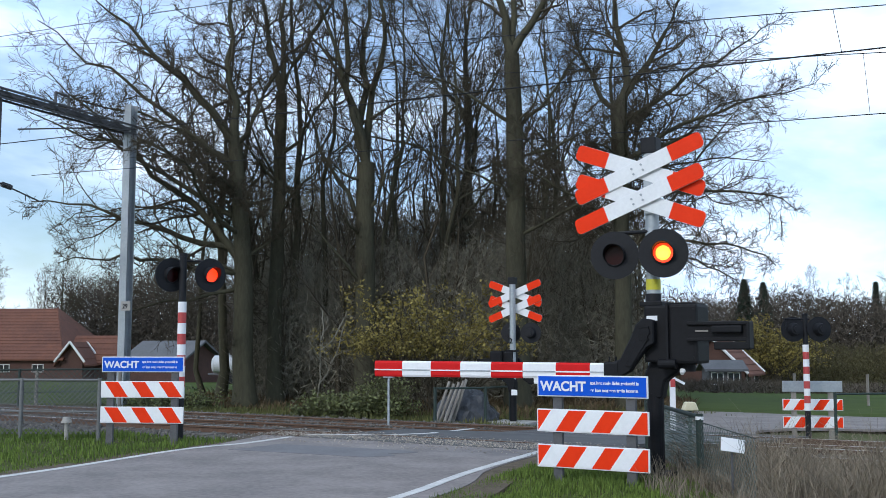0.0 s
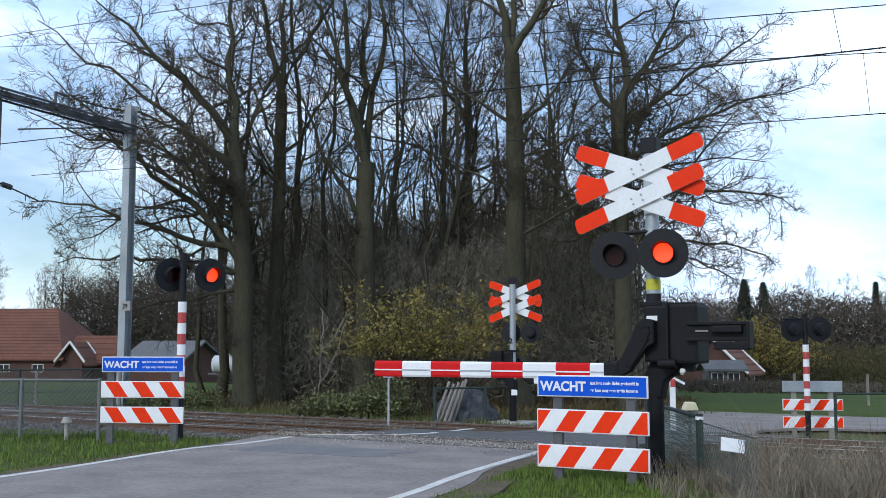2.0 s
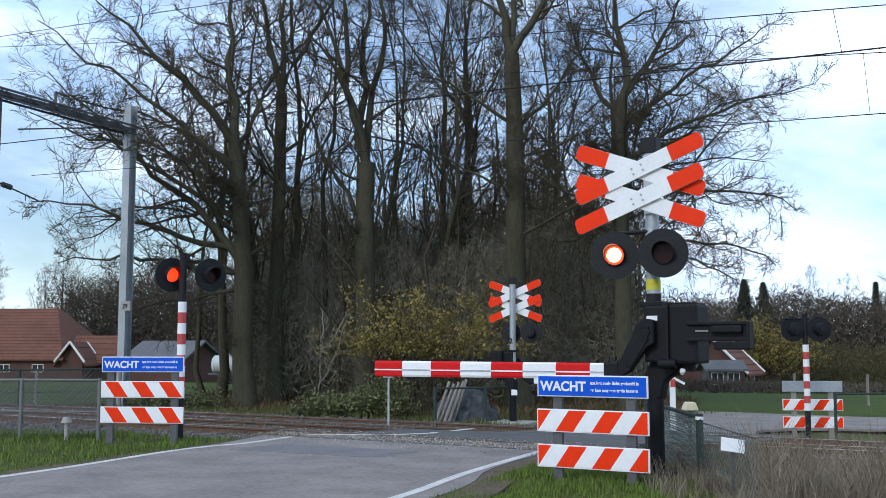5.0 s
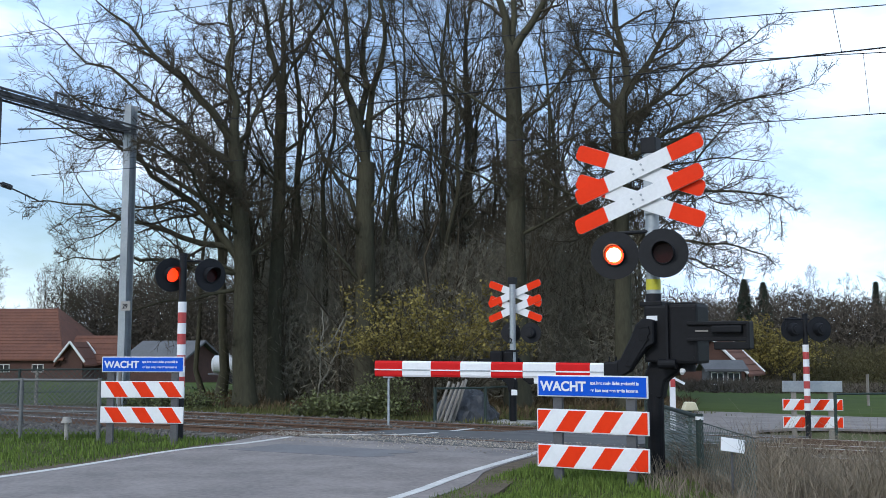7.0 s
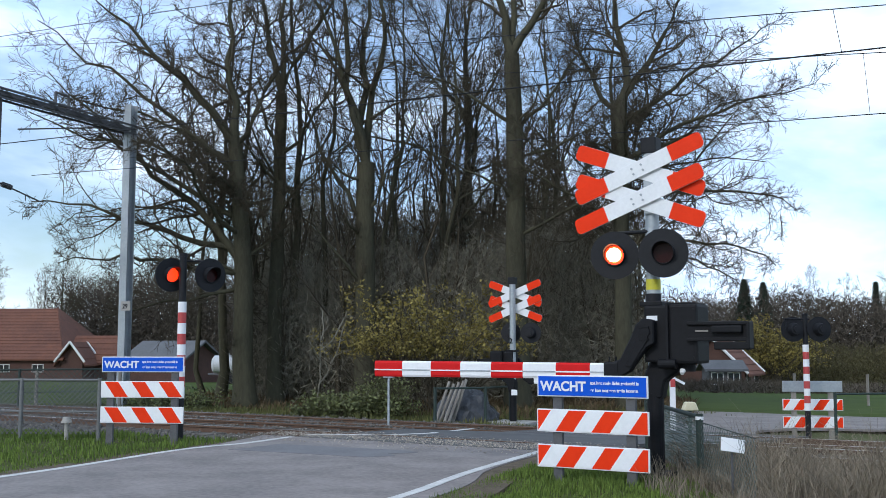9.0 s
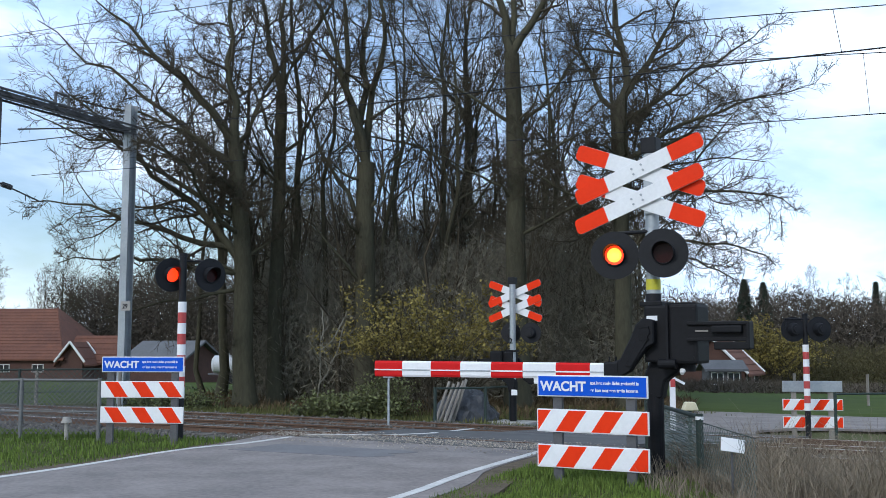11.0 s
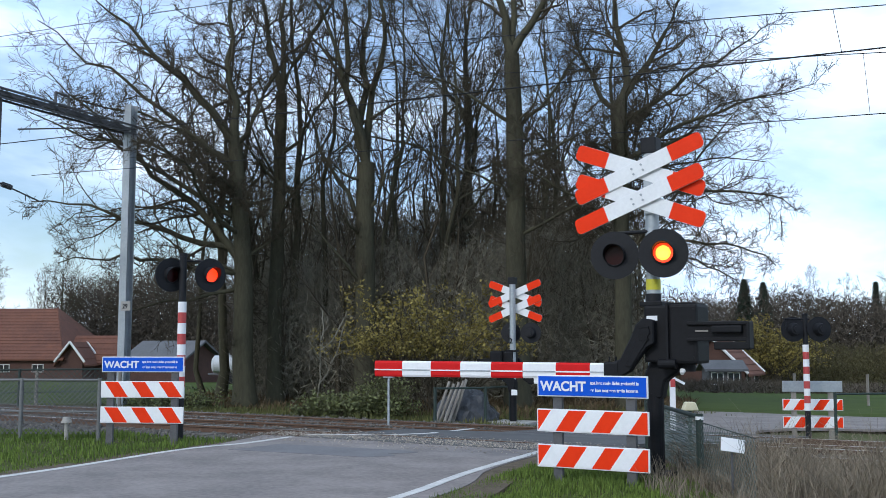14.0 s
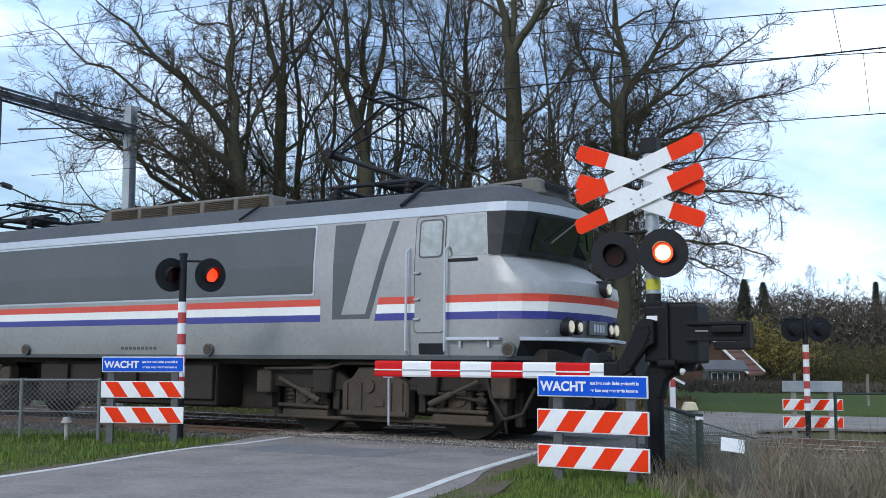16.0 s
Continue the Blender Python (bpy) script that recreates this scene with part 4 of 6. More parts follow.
LEVELS = [  # height, front centre s, corner w, corner s, full-width s, half width
    (1.10, 0.62, 1.10, 0.78, 1.15, 1.44), (1.45, 0.36, 1.16, 0.58, 1.10, 1.48), (2.03, 0.20, 1.22, 0.48, 1.15, 1.48),
    (2.22, 0.22, 1.22, 0.52, 1.20, 1.48), (2.56, 0.78, 1.22, 1.00, 1.30, 1.48), (3.16, 0.56, 1.20, 0.84, 1.35, 1.43),
    (3.32, 0.54, 1.18, 0.82, 1.35, 1.40), (3.60, 0.98, 0.95, 1.20, 1.70, 1.06), (3.66, 1.15, 0.80, 1.35, 1.9, 0.86)]
LEN = 17.5


def plan(h, off=0.0):
    """The body's outline at the height h, as corners that run round it."""
    for a, b in zip(LEVELS, LEVELS[1:]):
        if h <= b[0] + 1e-6:
            break
    k = (h - a[0]) / (b[0] - a[0])
    sc, wc, sk, sf, W = (p + (q - p) * k for p, q in zip(a[1:], b[1:]))
    half = [(sc, 0.0), (sc * 0.72 + sk * 0.28, 0.5 * wc), (sc * 0.38 + sk * 0.62, 0.80 * wc), (sk, wc), (sk * 0.5 + sf * 0.5 - 0.02, (wc + W) / 2 + 0.07), (sf, W)]
    half = [(s - off, w + off if w > 0.01 else 0.0) for s, w in half]
    near = [(-s, -w) for s, w in half] + [(-(LEN - s), -w) for s, w in reversed(half)]
    far = [(-(LEN - s), w) for s, w in half[1:]] + [(-s, w) for s, w in reversed(half[1:])]
    return near + far       # 12 on the near side, then 10 on the far side


def loft(bm, hs, off=0.0, segs=None, cap=False, mi=0):
    rows = [[bm.verts.new((x, y, h)) for x, y in plan(h, off)] for h in hs]
    n = len(rows[0])
    for a, b in zip(rows, rows[1:]):
        for i in range(n):
            if segs is None or i in segs:
                f = bm.faces.new((a[i], a[(i + 1) % n], b[(i + 1) % n], b[i]))
                f.material_index = mi
    if cap:
        bm.faces.new(rows[-1])
        bm.faces.new(rows[0][::-1])
    loose = [v for v in bm.verts if not v.link_faces]
    bmesh.ops.delete(bm, geom=loose, context="VERTS")
    return bm


def side_patch(bm, pts, off, mi=0, t=0.012, sides=(-1,)):
    """A flat panel on the body's side; pts are (s, h)."""
    for sg in sides:
        b2 = bmesh.new()
        b2.faces.new([b2.verts.new((s, 0, h)) for s, h in pts])
        for cut in (1.45, 2.56, 3.16):
            bmesh.ops.bisect_plane(b2, geom=b2.verts[:] + b2.edges[:] + b2.faces[:], plane_co=(0, 0, cut), plane_no=(0, 0, 1))
        g = bmesh.ops.extrude_face_region(b2, geom=b2.faces[:])
        inner = {v for v in g["geom"] if isinstance(v, bmesh.types.BMVert)}
        for v in b2.verts:
            s, h = v.co.x, v.co.z
            for a, b in zip(LEVELS, LEVELS[1:]):
                if h <= b[0]:
                    break
            W = a[5] + (b[5] - a[5]) * (h - a[0]) / (b[0] - a[0])
            v.co = (-s, sg * (W + off - (t if v in inner else 0.0)), h)
        bmesh.ops.recalc_face_normals(b2, faces=b2.faces)
        for f in b2.faces:
            f.material_index = mi
        me = bpy.data.meshes.new("tmp")
        b2.to_mesh(me)
        b2.free()
        bm.from_mesh(me)
        bpy.data.meshes.remove(me)
    return bm


def side_parts(name, outlines, mat, parent, label="", sides=(-1, 1), t=0.012):
    """The same flat panel on each side, a part each; outlines are (pts, off) pairs."""
    made = []
    for sg in sides:
        bm = bmesh.new()
        for pts, off in outlines:
            side_patch(bm, pts, off, t=t, sides=(sg,))
        made.append(part(name, bm, mat, parent, label))
    return made


def rect(s0, s1, h0, h1, r=0.05):
    """A rounded rectangle in (s, h), with the wall's bend taken up by extra corners."""
    c = r * 0.3
    return [(s0 + r, h0), (s1 - r, h0), (s1 - c, h0 + c), (s1, h0 + r), (s1, h1 - r), (s1 - c, h1 - c), (s1 - r, h1), (s0 + r, h1), (s0 + c, h1 - c), (s0, h1 - r), (s0, h0 + r), (s0 + c, h0 + c)]


def tilted_rect(s0, s1, h0, h1):
    return [(s0, h0), (s1, h0), (s1, h1), (s0, h1)]


FRONT = (0, 1, 2, 19, 20, 21)


def pantograph(t, s0, raised):
    bm = bmesh.new()
    for y in (-0.55, 0.55):
        rod(bm, (-s0 + 0.85, y, 3.92), (-s0 - 0.75, y, 3.92), 0.035, n=8)
    for x in (0.85, 0.1, -0.75):
        rod(bm, (-s0 + x, -0.6, 3.92), (-s0 + x, 0.6, 3.92), 0.035, n=8)
    for x in (0.75, -0.65):
        for y in (-0.55, 0.55):
            rod(bm, (-s0 + x, y, 3.62), (-s0 + x, y, 3.9), 0.06, n=10)
            for z in (3.68, 3.75, 3.82):
                rod(bm, (-s0 + x, y, z), (-s0 + x, y, z + 0.02), 0.085, n=12)
    box(bm, (-s0 + 0.35, 0, 3.98), (0.7, 0.4, 0.14), bevel=0.03)
    fr = part("pantograph_base", bm, M["black"], t, "pantograph base frame on insulators")
    bm = bmesh.new()
    if raised:
        foot, knee, head = Vector((-s0 + 0.60, 0, 3.98)), Vector((-s0 - 1.15, 0, 4.62)), Vector((-s0 + 0.1, 0, 5.28))
    else:
        foot, knee, head = Vector((-s0 + 0.60, 0, 3.98)), Vector((-s0 - 1.25, 0, 4.08)), Vector((-s0 + 0.3, 0, 4.16))
    for y in (-0.10, 0.10):
        rod(bm, foot + Vector((0, y, 0)), knee + Vector((0, y * 0.8, 0)), 0.045, 0.038, n=8)
    rod(bm, knee - Vector((0, 0.2, 0)), knee + Vector((0, 0.2, 0)), 0.085, n=12)
    box(bm, knee, (0.14, 0.3, 0.12), bevel=0.03)
    for y in (-0.22, 0.22):
        rod(bm, knee + Vector((0, y * 0.4, 0)), head + Vector((0, y * 1.4, 0)), 0.022, n=8)
    part("pantograph_arm", bm, M["black"], fr)
    for dx in (-0.22, 0.22):
        p = head + Vector((dx, 0, 0.10))
        bm = bmesh.new()
        rod(bm, p + Vector((0, -0.62, 0)), p + Vector((0, 0.62, 0)), 0.03, n=8)
        for sg in (-1, 1):
            chain(bm, [p + Vector((0, sg * 0.62, 0)), p + Vector((0, sg * 0.80, -0.04)), p + Vector((0, sg * 0.95, -0.18))], 0.016, n=8)
        part("contact_strip", bm, M["black"], fr)
    bm = bmesh.new()
    for y in (-0.4, 0, 0.4):
        rod(bm, head + Vector((-0.22, y, 0.08)), head + Vector((0.22, y, 0.08)), 0.018, n=8)
    part("head_frame", bm, M["black"], fr)


WHEELS = []


def bogie(t, s0):
    b = part("bogie_frame", bogie_frame(), M["grime"], t, "grimy cast bogie frame with springs")
    b.matrix_basis = Matrix.Translation((-s0, 0, 0))
    for dx in (1.4, -1.4):
        bm = bmesh.new()
        for sg in (-1, 1):
            rod(bm, (0, sg * 0.67, 0), (0, sg * 0.81, 0), 0.615, n=40)
            rod(bm, (0, sg * 0.655, 0), (0, sg * 0.67, 0), 0.655, n=40)
            rod(bm, (0, sg * 0.81, 0), (0, sg * 0.83, 0), 0.16, n=20)
            for k in range(6):
                a = k * math.pi / 3
                rod(bm, (0.36 * math.cos(a), sg * 0.81, 0.36 * math.sin(a)), (0.36 * math.cos(a), sg * 0.82, 0.36 * math.sin(a)), 0.05, n=8)
        rod(bm, (0, -0.7, 0), (0, 0.7, 0), 0.09, n=16)
        w = part("wheelset", bm, M["wheel_steel"], b, "steel wheels on an axle")
        w.matrix_basis = Matrix.Translation((dx, 0, 0.615))
        WHEELS.append((w, dx))
    for sg in (-1, 1):
        for dx in (1.4, -1.4):
            bm = bmesh.new()
            box(bm, (dx, sg * 1.0, 0.60), (0.40, 0.24, 0.40), bevel=0.05)
            rod(bm, (dx, sg * 1.1, 0.62), (dx, sg * 1.15, 0.62), 0.15, n=20)
            box(bm, (dx, sg * 1.02, 0.30), (0.9, 0.2, 0.12), bevel=0.03)
            for ang in range(0, 360, 60):
                px, pz = dx + 0.11 * math.cos(radians(ang)), 0.62 + 0.11 * math.sin(radians(ang))
                rod(bm, (px, sg * 1.14, pz), (px, sg * 1.165, pz), 0.016, n=6)
            box(bm, (dx + 0.26, sg * 1.08, 0.86), (0.14, 0.16, 0.16), bevel=0.02)
            rod(bm, (dx - 0.5, sg * 1.14, 0.42), (dx + 0.5, sg * 1.14, 0.40), 0.03, n=8)
            part("axle_box", bm, M["grime_light"], b, "dusty axle box")
            bm = bmesh.new()
            box(bm, (dx + 0.66, sg * 0.78, 0.55), (0.10, 0.12, 0.42), bevel=0.03)
            rod(bm, (dx + 0.66, sg * 0.80, 0.78), (dx + 0.60, sg * 1.12, 0.92), 0.03, n=8)
            part("brake_block", bm, M["wheel_steel"], b)
            for ex in (-0.32, 0.32):
                bm = bmesh.new()
                for k in range(6):
                    rod(bm, (dx + ex, sg * 1.03, 0.38 + k * 0.065), (dx + ex, sg * 1.03, 0.405 + k * 0.065), 0.085, n=14)
                rod(bm, (dx + ex, sg * 1.03, 0.34), (dx + ex, sg * 1.03, 0.80), 0.05, n=10)
                part("coil_spring", bm, M["grime_light"], b)
        bm = bmesh.new()
        prism(bm, [(-0.60, 0.28), (0.60, 0.28), (0.60, 0.78), (0.42, 0.86), (0.30, 1.02), (-0.30, 1.02), (-0.42, 0.86), (-0.60, 0.78)], 0.22, Matrix.Translation((0, sg * 1.12, 0)), bevel=0.025)
        box(bm, (0.1, sg * 1.24, 0.50), (0.18, 0.03, 0.12), bevel=0.01)
        for rx in (-0.50, -0.24, 0.30, 0.50):
            box(bm, (rx, sg * 1.235, 0.55), (0.05, 0.05, 0.48), bevel=0.012)
        box(bm, (0, sg * 1.235, 0.34), (1.16, 0.06, 0.07), bevel=0.015)
        rod(bm, (-0.08, sg * 1.22, 0.74), (-0.08, sg * 1.27, 0.74), 0.10, n=16)
        part("motor_casing", bm, M["motor_brown"], b, "brown dusty motor casing")
        for ex in (-0.95, 0.95):
            bm = bmesh.new()
            prism(bm, [(ex - 0.16, 0.62), (ex + 0.16, 0.62), (ex + 0.20, 1.08), (ex - 0.20, 1.08)], 0.12, Matrix.Translation((0, sg * 1.22, 0)), bevel=0.02)
            part("bolster_bracket", bm, M["grime"], b)
            bm = bmesh.new()
            rod(bm, (ex * 1.05, sg * 1.26, 0.50), (ex * 1.9, sg * 1.26, 0.84), 0.028, n=12)
            rod(bm, (ex * 1.05, sg * 1.26, 0.50), (ex * 1.45, sg * 1.26, 0.66), 0.045, n=12)
            part("damper", bm, M["grime_light"], b)
            bm = bmesh.new()
            box(bm, (ex * 2.25, sg * 1.15, 0.78), (0.30, 0.22, 0.36), bevel=0.04)
            rod(bm, (ex * 2.25, sg * 1.15, 0.62), (ex * 2.1, sg * 0.80, 0.12), 0.022, n=8)
            part("sand_box", bm, M["grime_light"], b, "sand box with its pipe")
        bm = bmesh.new()
        chain(bm, [(-2.1, sg * 1.28, 0.98), (-0.8, sg * 1.30, 1.00), (-0.55, sg * 1.30, 1.07), (0.6, sg * 1.30, 1.07), (0.8, sg * 1.30, 0.99), (2.1, sg * 1.28, 0.97)], 0.022)
        chain(bm, [(-1.95, sg * 1.10, 0.24), (1.95, sg * 1.10, 0.24)], 0.03)
        part("brake_rod", bm, M["grime_light"], b)
    return b


def bogie_frame():
    bm = bmesh.new()
    for sg in (-1, 1):
        prism(bm, [(-2.2, 0.72), (-2.1, 0.95), (-0.75, 0.97), (-0.5, 0.78), (0.5, 0.78), (0.75, 0.97), (2.1, 0.95), (2.2, 0.72), (1.85, 0.70), (0.7, 0.66), (-0.7, 0.66), (-1.85, 0.70)],
              0.16, Matrix.Translation((0, sg * 1.08, 0)), bevel=0.02)
        for dx in (0.78, -0.78, 2.12, -2.12):
            box(bm, (dx, sg * 1.06, 0.58), (0.12, 0.14, 0.42), bevel=0.02)
        for dx in (2.2, -2.2):
            box(bm, (dx, sg * 0.78, 0.45), (0.12, 0.12, 0.5), bevel=0.02)
        rod(bm, (0.62, sg * 1.2, 0.72), (1.9, sg * 1.2, 0.55), 0.025)
        chain(bm, [(1.9, sg * 1.22, 0.9), (2.0, sg * 1.25, 0.6), (2.2, sg * 1.25, 0.32), (2.45, sg * 1.2, 0.4), (2.6, sg * 1.1, 0.75)], 0.025)
    for dx in (2.1, -2.1, 0.0):
        box(bm, (dx, 0, 0.82), (0.2, 2.0, 0.2), bevel=0.02)
    box(bm, (0, 0, 0.62), (1.6, 1.3, 0.6), bevel=0.05)
    return bm


def locomotive():
    t = thing("locomotive", Matrix(), "silver grey electric locomotive with red, white and blue stripes", "locomotive")
    bm = bmesh.new()
    loft(bm, [1.16, 1.45, 1.75, 2.03, 2.22, 2.56, 2.86, 3.16, 3.32], cap=True)
    body = part("body", bm, M["silver"], t, "silver grey painted steel body shell", crease=34)
    bm = bmesh.new()
    loft(bm, [3.32, 3.60, 3.66], off=-0.012, cap=True)
    roof = part("roof", bm, M["roof_grey"], t, "sooty dark grey chamfered roof")
    bm = bmesh.new()
    loft(bm, [3.19, 3.325], off=0.010, cap=True)
    part("cantrail", bm, M["silver_light"], t, "pale silver cantrail band")
    bm = bmesh.new()
    loft(bm, [1.13, 1.19], off=0.012, cap=True)
    part("sole_bar", bm, M["panel_grey"], t)
    # stripes: front with the near cab side, then the long side
    for nm, mt, h1, h0 in (("red_stripe", "train_red", 2.03, 1.925), ("white_stripe", "train_white", 1.925, 1.795), ("blue_stripe", "train_blue", 1.795, 1.69)):
        bm = bmesh.new()
        loft(bm, [h0, h1], off=0.004, segs=(0, 1, 2, 3, 4, 17, 18, 19, 20, 21, 6, 7, 8, 9, 10, 11, 12, 13, 14, 15))
        d = {"red_stripe": 0.0, "white_stripe": 0.02, "blue_stripe": 0.05}[nm]
        side_patch(bm, [(1.13, h0), (3.14 + d, h0), (3.12 + d, h1), (1.13, h1)], 0.004, t=0.003, sides=(-1, 1))
        side_patch(bm, [(4.20, h0), (LEN - 1.13, h0), (LEN - 1.13, h1), (4.20, h1)], 0.004, t=0.003, sides=(-1, 1))
        part(nm, bm, M[mt], body)
    # side panels
    side_parts("panel_frame", [(rect(4.32, LEN - 4.2, 2.09, 3.175, 0.03), 0.007)], M["silver_light"], body)
    side_parts("side_panel", [(rect(4.35, LEN - 4.23, 2.12, 3.145, 0.03), 0.010), (rect(4.37, LEN - 4.25, 2.14, 3.125, 0.02), 0.013)], M["panel_grey"], body, "long dark grey side panel")
    bm = bmesh.new()
    side_patch(bm, [(3.97, 1.72), (3.28, 1.72), (2.80, 3.15), (2.92, 3.15), (3.36, 1.79), (3.80, 1.79), (3.40, 3.15), (3.97, 3.15)], 0.004, t=0.003, sides=(-1,))
    part("slanted_emblem", bm, M["panel_grey"], body, "large slanted dark grey emblem")
    # cab door
    dr = side_parts("cab_door", [(rect(1.98, 2.50, 1.50, 3.18, 0.06), 0.003)], M["dark_steel"], body, "cab door with a tall window")
    for d_, sg in zip(dr, (-1, 1)):
        side_parts("door_leaf", [(rect(1.995, 2.485, 1.515, 3.165, 0.055), 0.007)], M["silver"], d_, sides=(sg,))
        side_parts("window_frame", [(rect(2.02, 2.43, 2.57, 3.13, 0.06), 0.010)], M["dark_steel"], d_, sides=(sg,))
        side_parts("pane", [(rect(2.045, 2.405, 2.595, 3.105, 0.05), 0.013)], M["mirror_glass"], d_, sides=(sg,))
    dr = dr[0]
    bm = bmesh.new()
    for h in (1.70, 1.98, 2.36):
        box(bm, (-2.44, -1.51, h), (0.10, 0.03, 0.03), bevel=0.006)
    part("door_handle", bm, M["galv"], dr)
    side_parts("cab_side_window", [([(1.93, 2.58), (1.93, 3.155), (1.36, 3.155), (1.31, 2.58)], 0.004)], M["mirror_glass"], body, "wide cab side window with a beige reflection in its colour")
    bm = bmesh.new()
    side_patch(bm, rect(1.45, 1.93, 2.50, 2.545, 0.01), 0.012, sides=(-1,))
    part("window_ledge", bm, M["black"], body)
    for s in (1.93, 2.58):
        bm = bmesh.new()
        chain(bm, [(-s, -1.50, 2.72), (-s, -1.57, 2.66), (-s, -1.57, 1.26), (-s, -1.50, 1.20)], 0.017)
        part("handrail", bm, M["silver_light"], body, "pale vertical handrail")
    # flat black plates stand for the shade inside the step recesses
    side_parts("step_recess_shade", [(rect(1.98, 2.42, 1.20, 1.36, 0.02), 0.003)], M["black"], body)
    # shade of the recess under the nose shelf, painted as a black band
    bm = bmesh.new()
    loft(bm, [1.12, 1.395], off=0.008, segs=(0, 1, 2, 3, 18, 19, 20, 21))
    part("front_recess_shade", bm, M["black"], body, "black band for the shade in the recess under the nose")
    # windscreen
    for segs in ((0, 1, 2, 3, 4, 17, 18, 19, 20, 21), (7, 8, 9, 10, 11, 12, 13, 14)):
        bm = bmesh.new()
        loft(bm, [2.58, 2.86, 3.16, 3.185], off=0.026, segs=segs)
        part("windscreen_surround", bm, M["black_gloss"], body)
    for sg in (-1, 1):
        bm = bmesh.new()
        loft(bm, [2.66, 2.86, 3.12], off=0.033, segs=(0, 1) if sg < 0 else (20, 21))
        bmesh.ops.translate(bm, vec=(0, 0.05 * sg, 0), verts=bm.verts)
        part("windscreen", bm, M["cab_glass"], body, "dark windscreen pane")
        bm = bmesh.new()
        chain(bm, [(-0.50, sg * 0.25, 3.13), (-0.68, sg * 0.75, 2.78)], 0.014)
        part("wiper", bm, M["dark_steel"], body)
    bm = bmesh.new()
    loft(bm, [2.565, 2.60], off=0.03, segs=(0, 1, 2, 19, 20, 21))
    part("windscreen_sill", bm, M["black"], body)
    # lamps on the nose
    for y, h, s, r in ((-0.80, 1.60, 0.42, 0.105), (-0.55, 1.60, 0.40, 0.085), (0.55, 1.60, 0.40, 0.085), (0.80, 1.60, 0.42, 0.105), (0.0, 2.16, 0.20, 0.10)):
        bm = bmesh.new()
        rod(bm, (-s - 0.1, y, h), (-s + 0.07, y, h), r + 0.03, r + 0.02, n=24)
        hs = part("headlight", bm, M["black"], body, "black lamp housing")
        bm = bmesh.new()
        rod(bm, (-s + 0.06, y, h), (-s + 0.085, y, h), r * 0.92, r * 0.75, n=24)
        part("headlight_lens", bm, M["headlight"], hs)
    bm = bmesh.new()
    box(bm, (-0.30, 0, 1.60), (0.03, 0.62, 0.2), bevel=0.01)
    pl = part("number_plate", bm, M["panel_grey"], body)
    for k in range(4):
        bm = bmesh.new()
        box(bm, (-0.283, -0.15 + k * 0.1, 1.60), (0.006, 0.06, 0.11), bevel=0.002)
        part("text_bar", bm, M["silver_light"], pl)
    bm = bmesh.new()
    box(bm, (-0.62, -1.07, 1.60), (0.14, 0.16, 0.2), bevel=0.02)
    part("socket_box", bm, M["silver_light"], body)
    # bumper walk, buffers and coupling
    bm = bmesh.new()
    bm2 = bmesh.new()
    box(bm2, (-1.50, -1.53, 1.42), (0.86, 0.07, 0.045), bevel=0.008)
    part("side_step", bm2, M["silver_light"], t, "pale short step rail below the cab")
    pts = [(-0.80, -1.47), (-0.62, -1.34), (-0.28, -0.9), (-0.10, 0.0), (-0.28, 0.9), (-0.62, 1.34), (-0.80, 1.47)]
    rings = []
    for k, (x, y) in enumerate(pts):
        p0, p1 = Vector(pts[max(k - 1, 0)]), Vector(pts[min(k + 1, len(pts) - 1)])
        nn = (p1 - p0).normalized()
        rings.append([bm.verts.new((x - nn.y * e, y + nn.x * e, z)) for e, z in ((-0.035, 1.40), (0.035, 1.40), (0.035, 1.445), (-0.035, 1.445))])
    for r0, r1 in zip(rings, rings[1:]):
        for k in range(4):
            bm.faces.new((r0[k], r0[(k + 1) % 4], r1[(k + 1) % 4], r1[k]))
    bm.faces.new(rings[0][::-1])
    bm.faces.new(rings[-1])
    bmesh.ops.recalc_face_normals(bm, faces=bm.faces)
    for x, y in ((-1.7, -1.51), (-1.25, -1.51)):
        box(bm, (x, y, 1.36), (0.03, 0.05, 0.10))
    part("step_rail", bm, M["silver_light"], t, "pale step rail round the nose")
    bm = bmesh.new()
    box(bm, (-0.72, 0, 1.08), (0.35, 2.3, 0.42), bevel=0.04)
    prism(bm, [(-0.62, 0.35), (-0.45, 0.35), (-0.40, 0.75), (-0.60, 0.9)], 2.0, bevel=0.02)
    part("buffer_beam", bm, M["grime"], t)
    for y in (-0.875, 0.875):
        bm = bmesh.new()
        rod(bm, (-0.60, y, 1.06), (-0.28, y, 1.06), 0.11, n=20)
        rod(bm, (-0.42, y, 1.06), (-0.05, y, 1.06), 0.08, n=20)
        rod(bm, (-0.06, y, 1.06), (0.0, y, 1.06), 0.24, 0.22, n=28)
        part("buffer", bm, M["black"], t, "black round buffer")
    for y in (-0.45, -0.3, 0.3, 0.45):
        bm = bmesh.new()
        chain(bm, [(-0.5, y, 1.0), (-0.28, y, 0.85), (-0.22, y, 0.55), (-0.35, y, 0.38), (-0.5, y * 1.1, 0.5)], 0.028)
        part("brake_hose", bm, M["black"], t)
    bm = bmesh.new()
    chain(bm, [(-0.5, 0, 1.05), (-0.15, 0, 1.02), (-0.12, 0, 0.65)], 0.045)
    part("coupling", bm, M["black"], t)
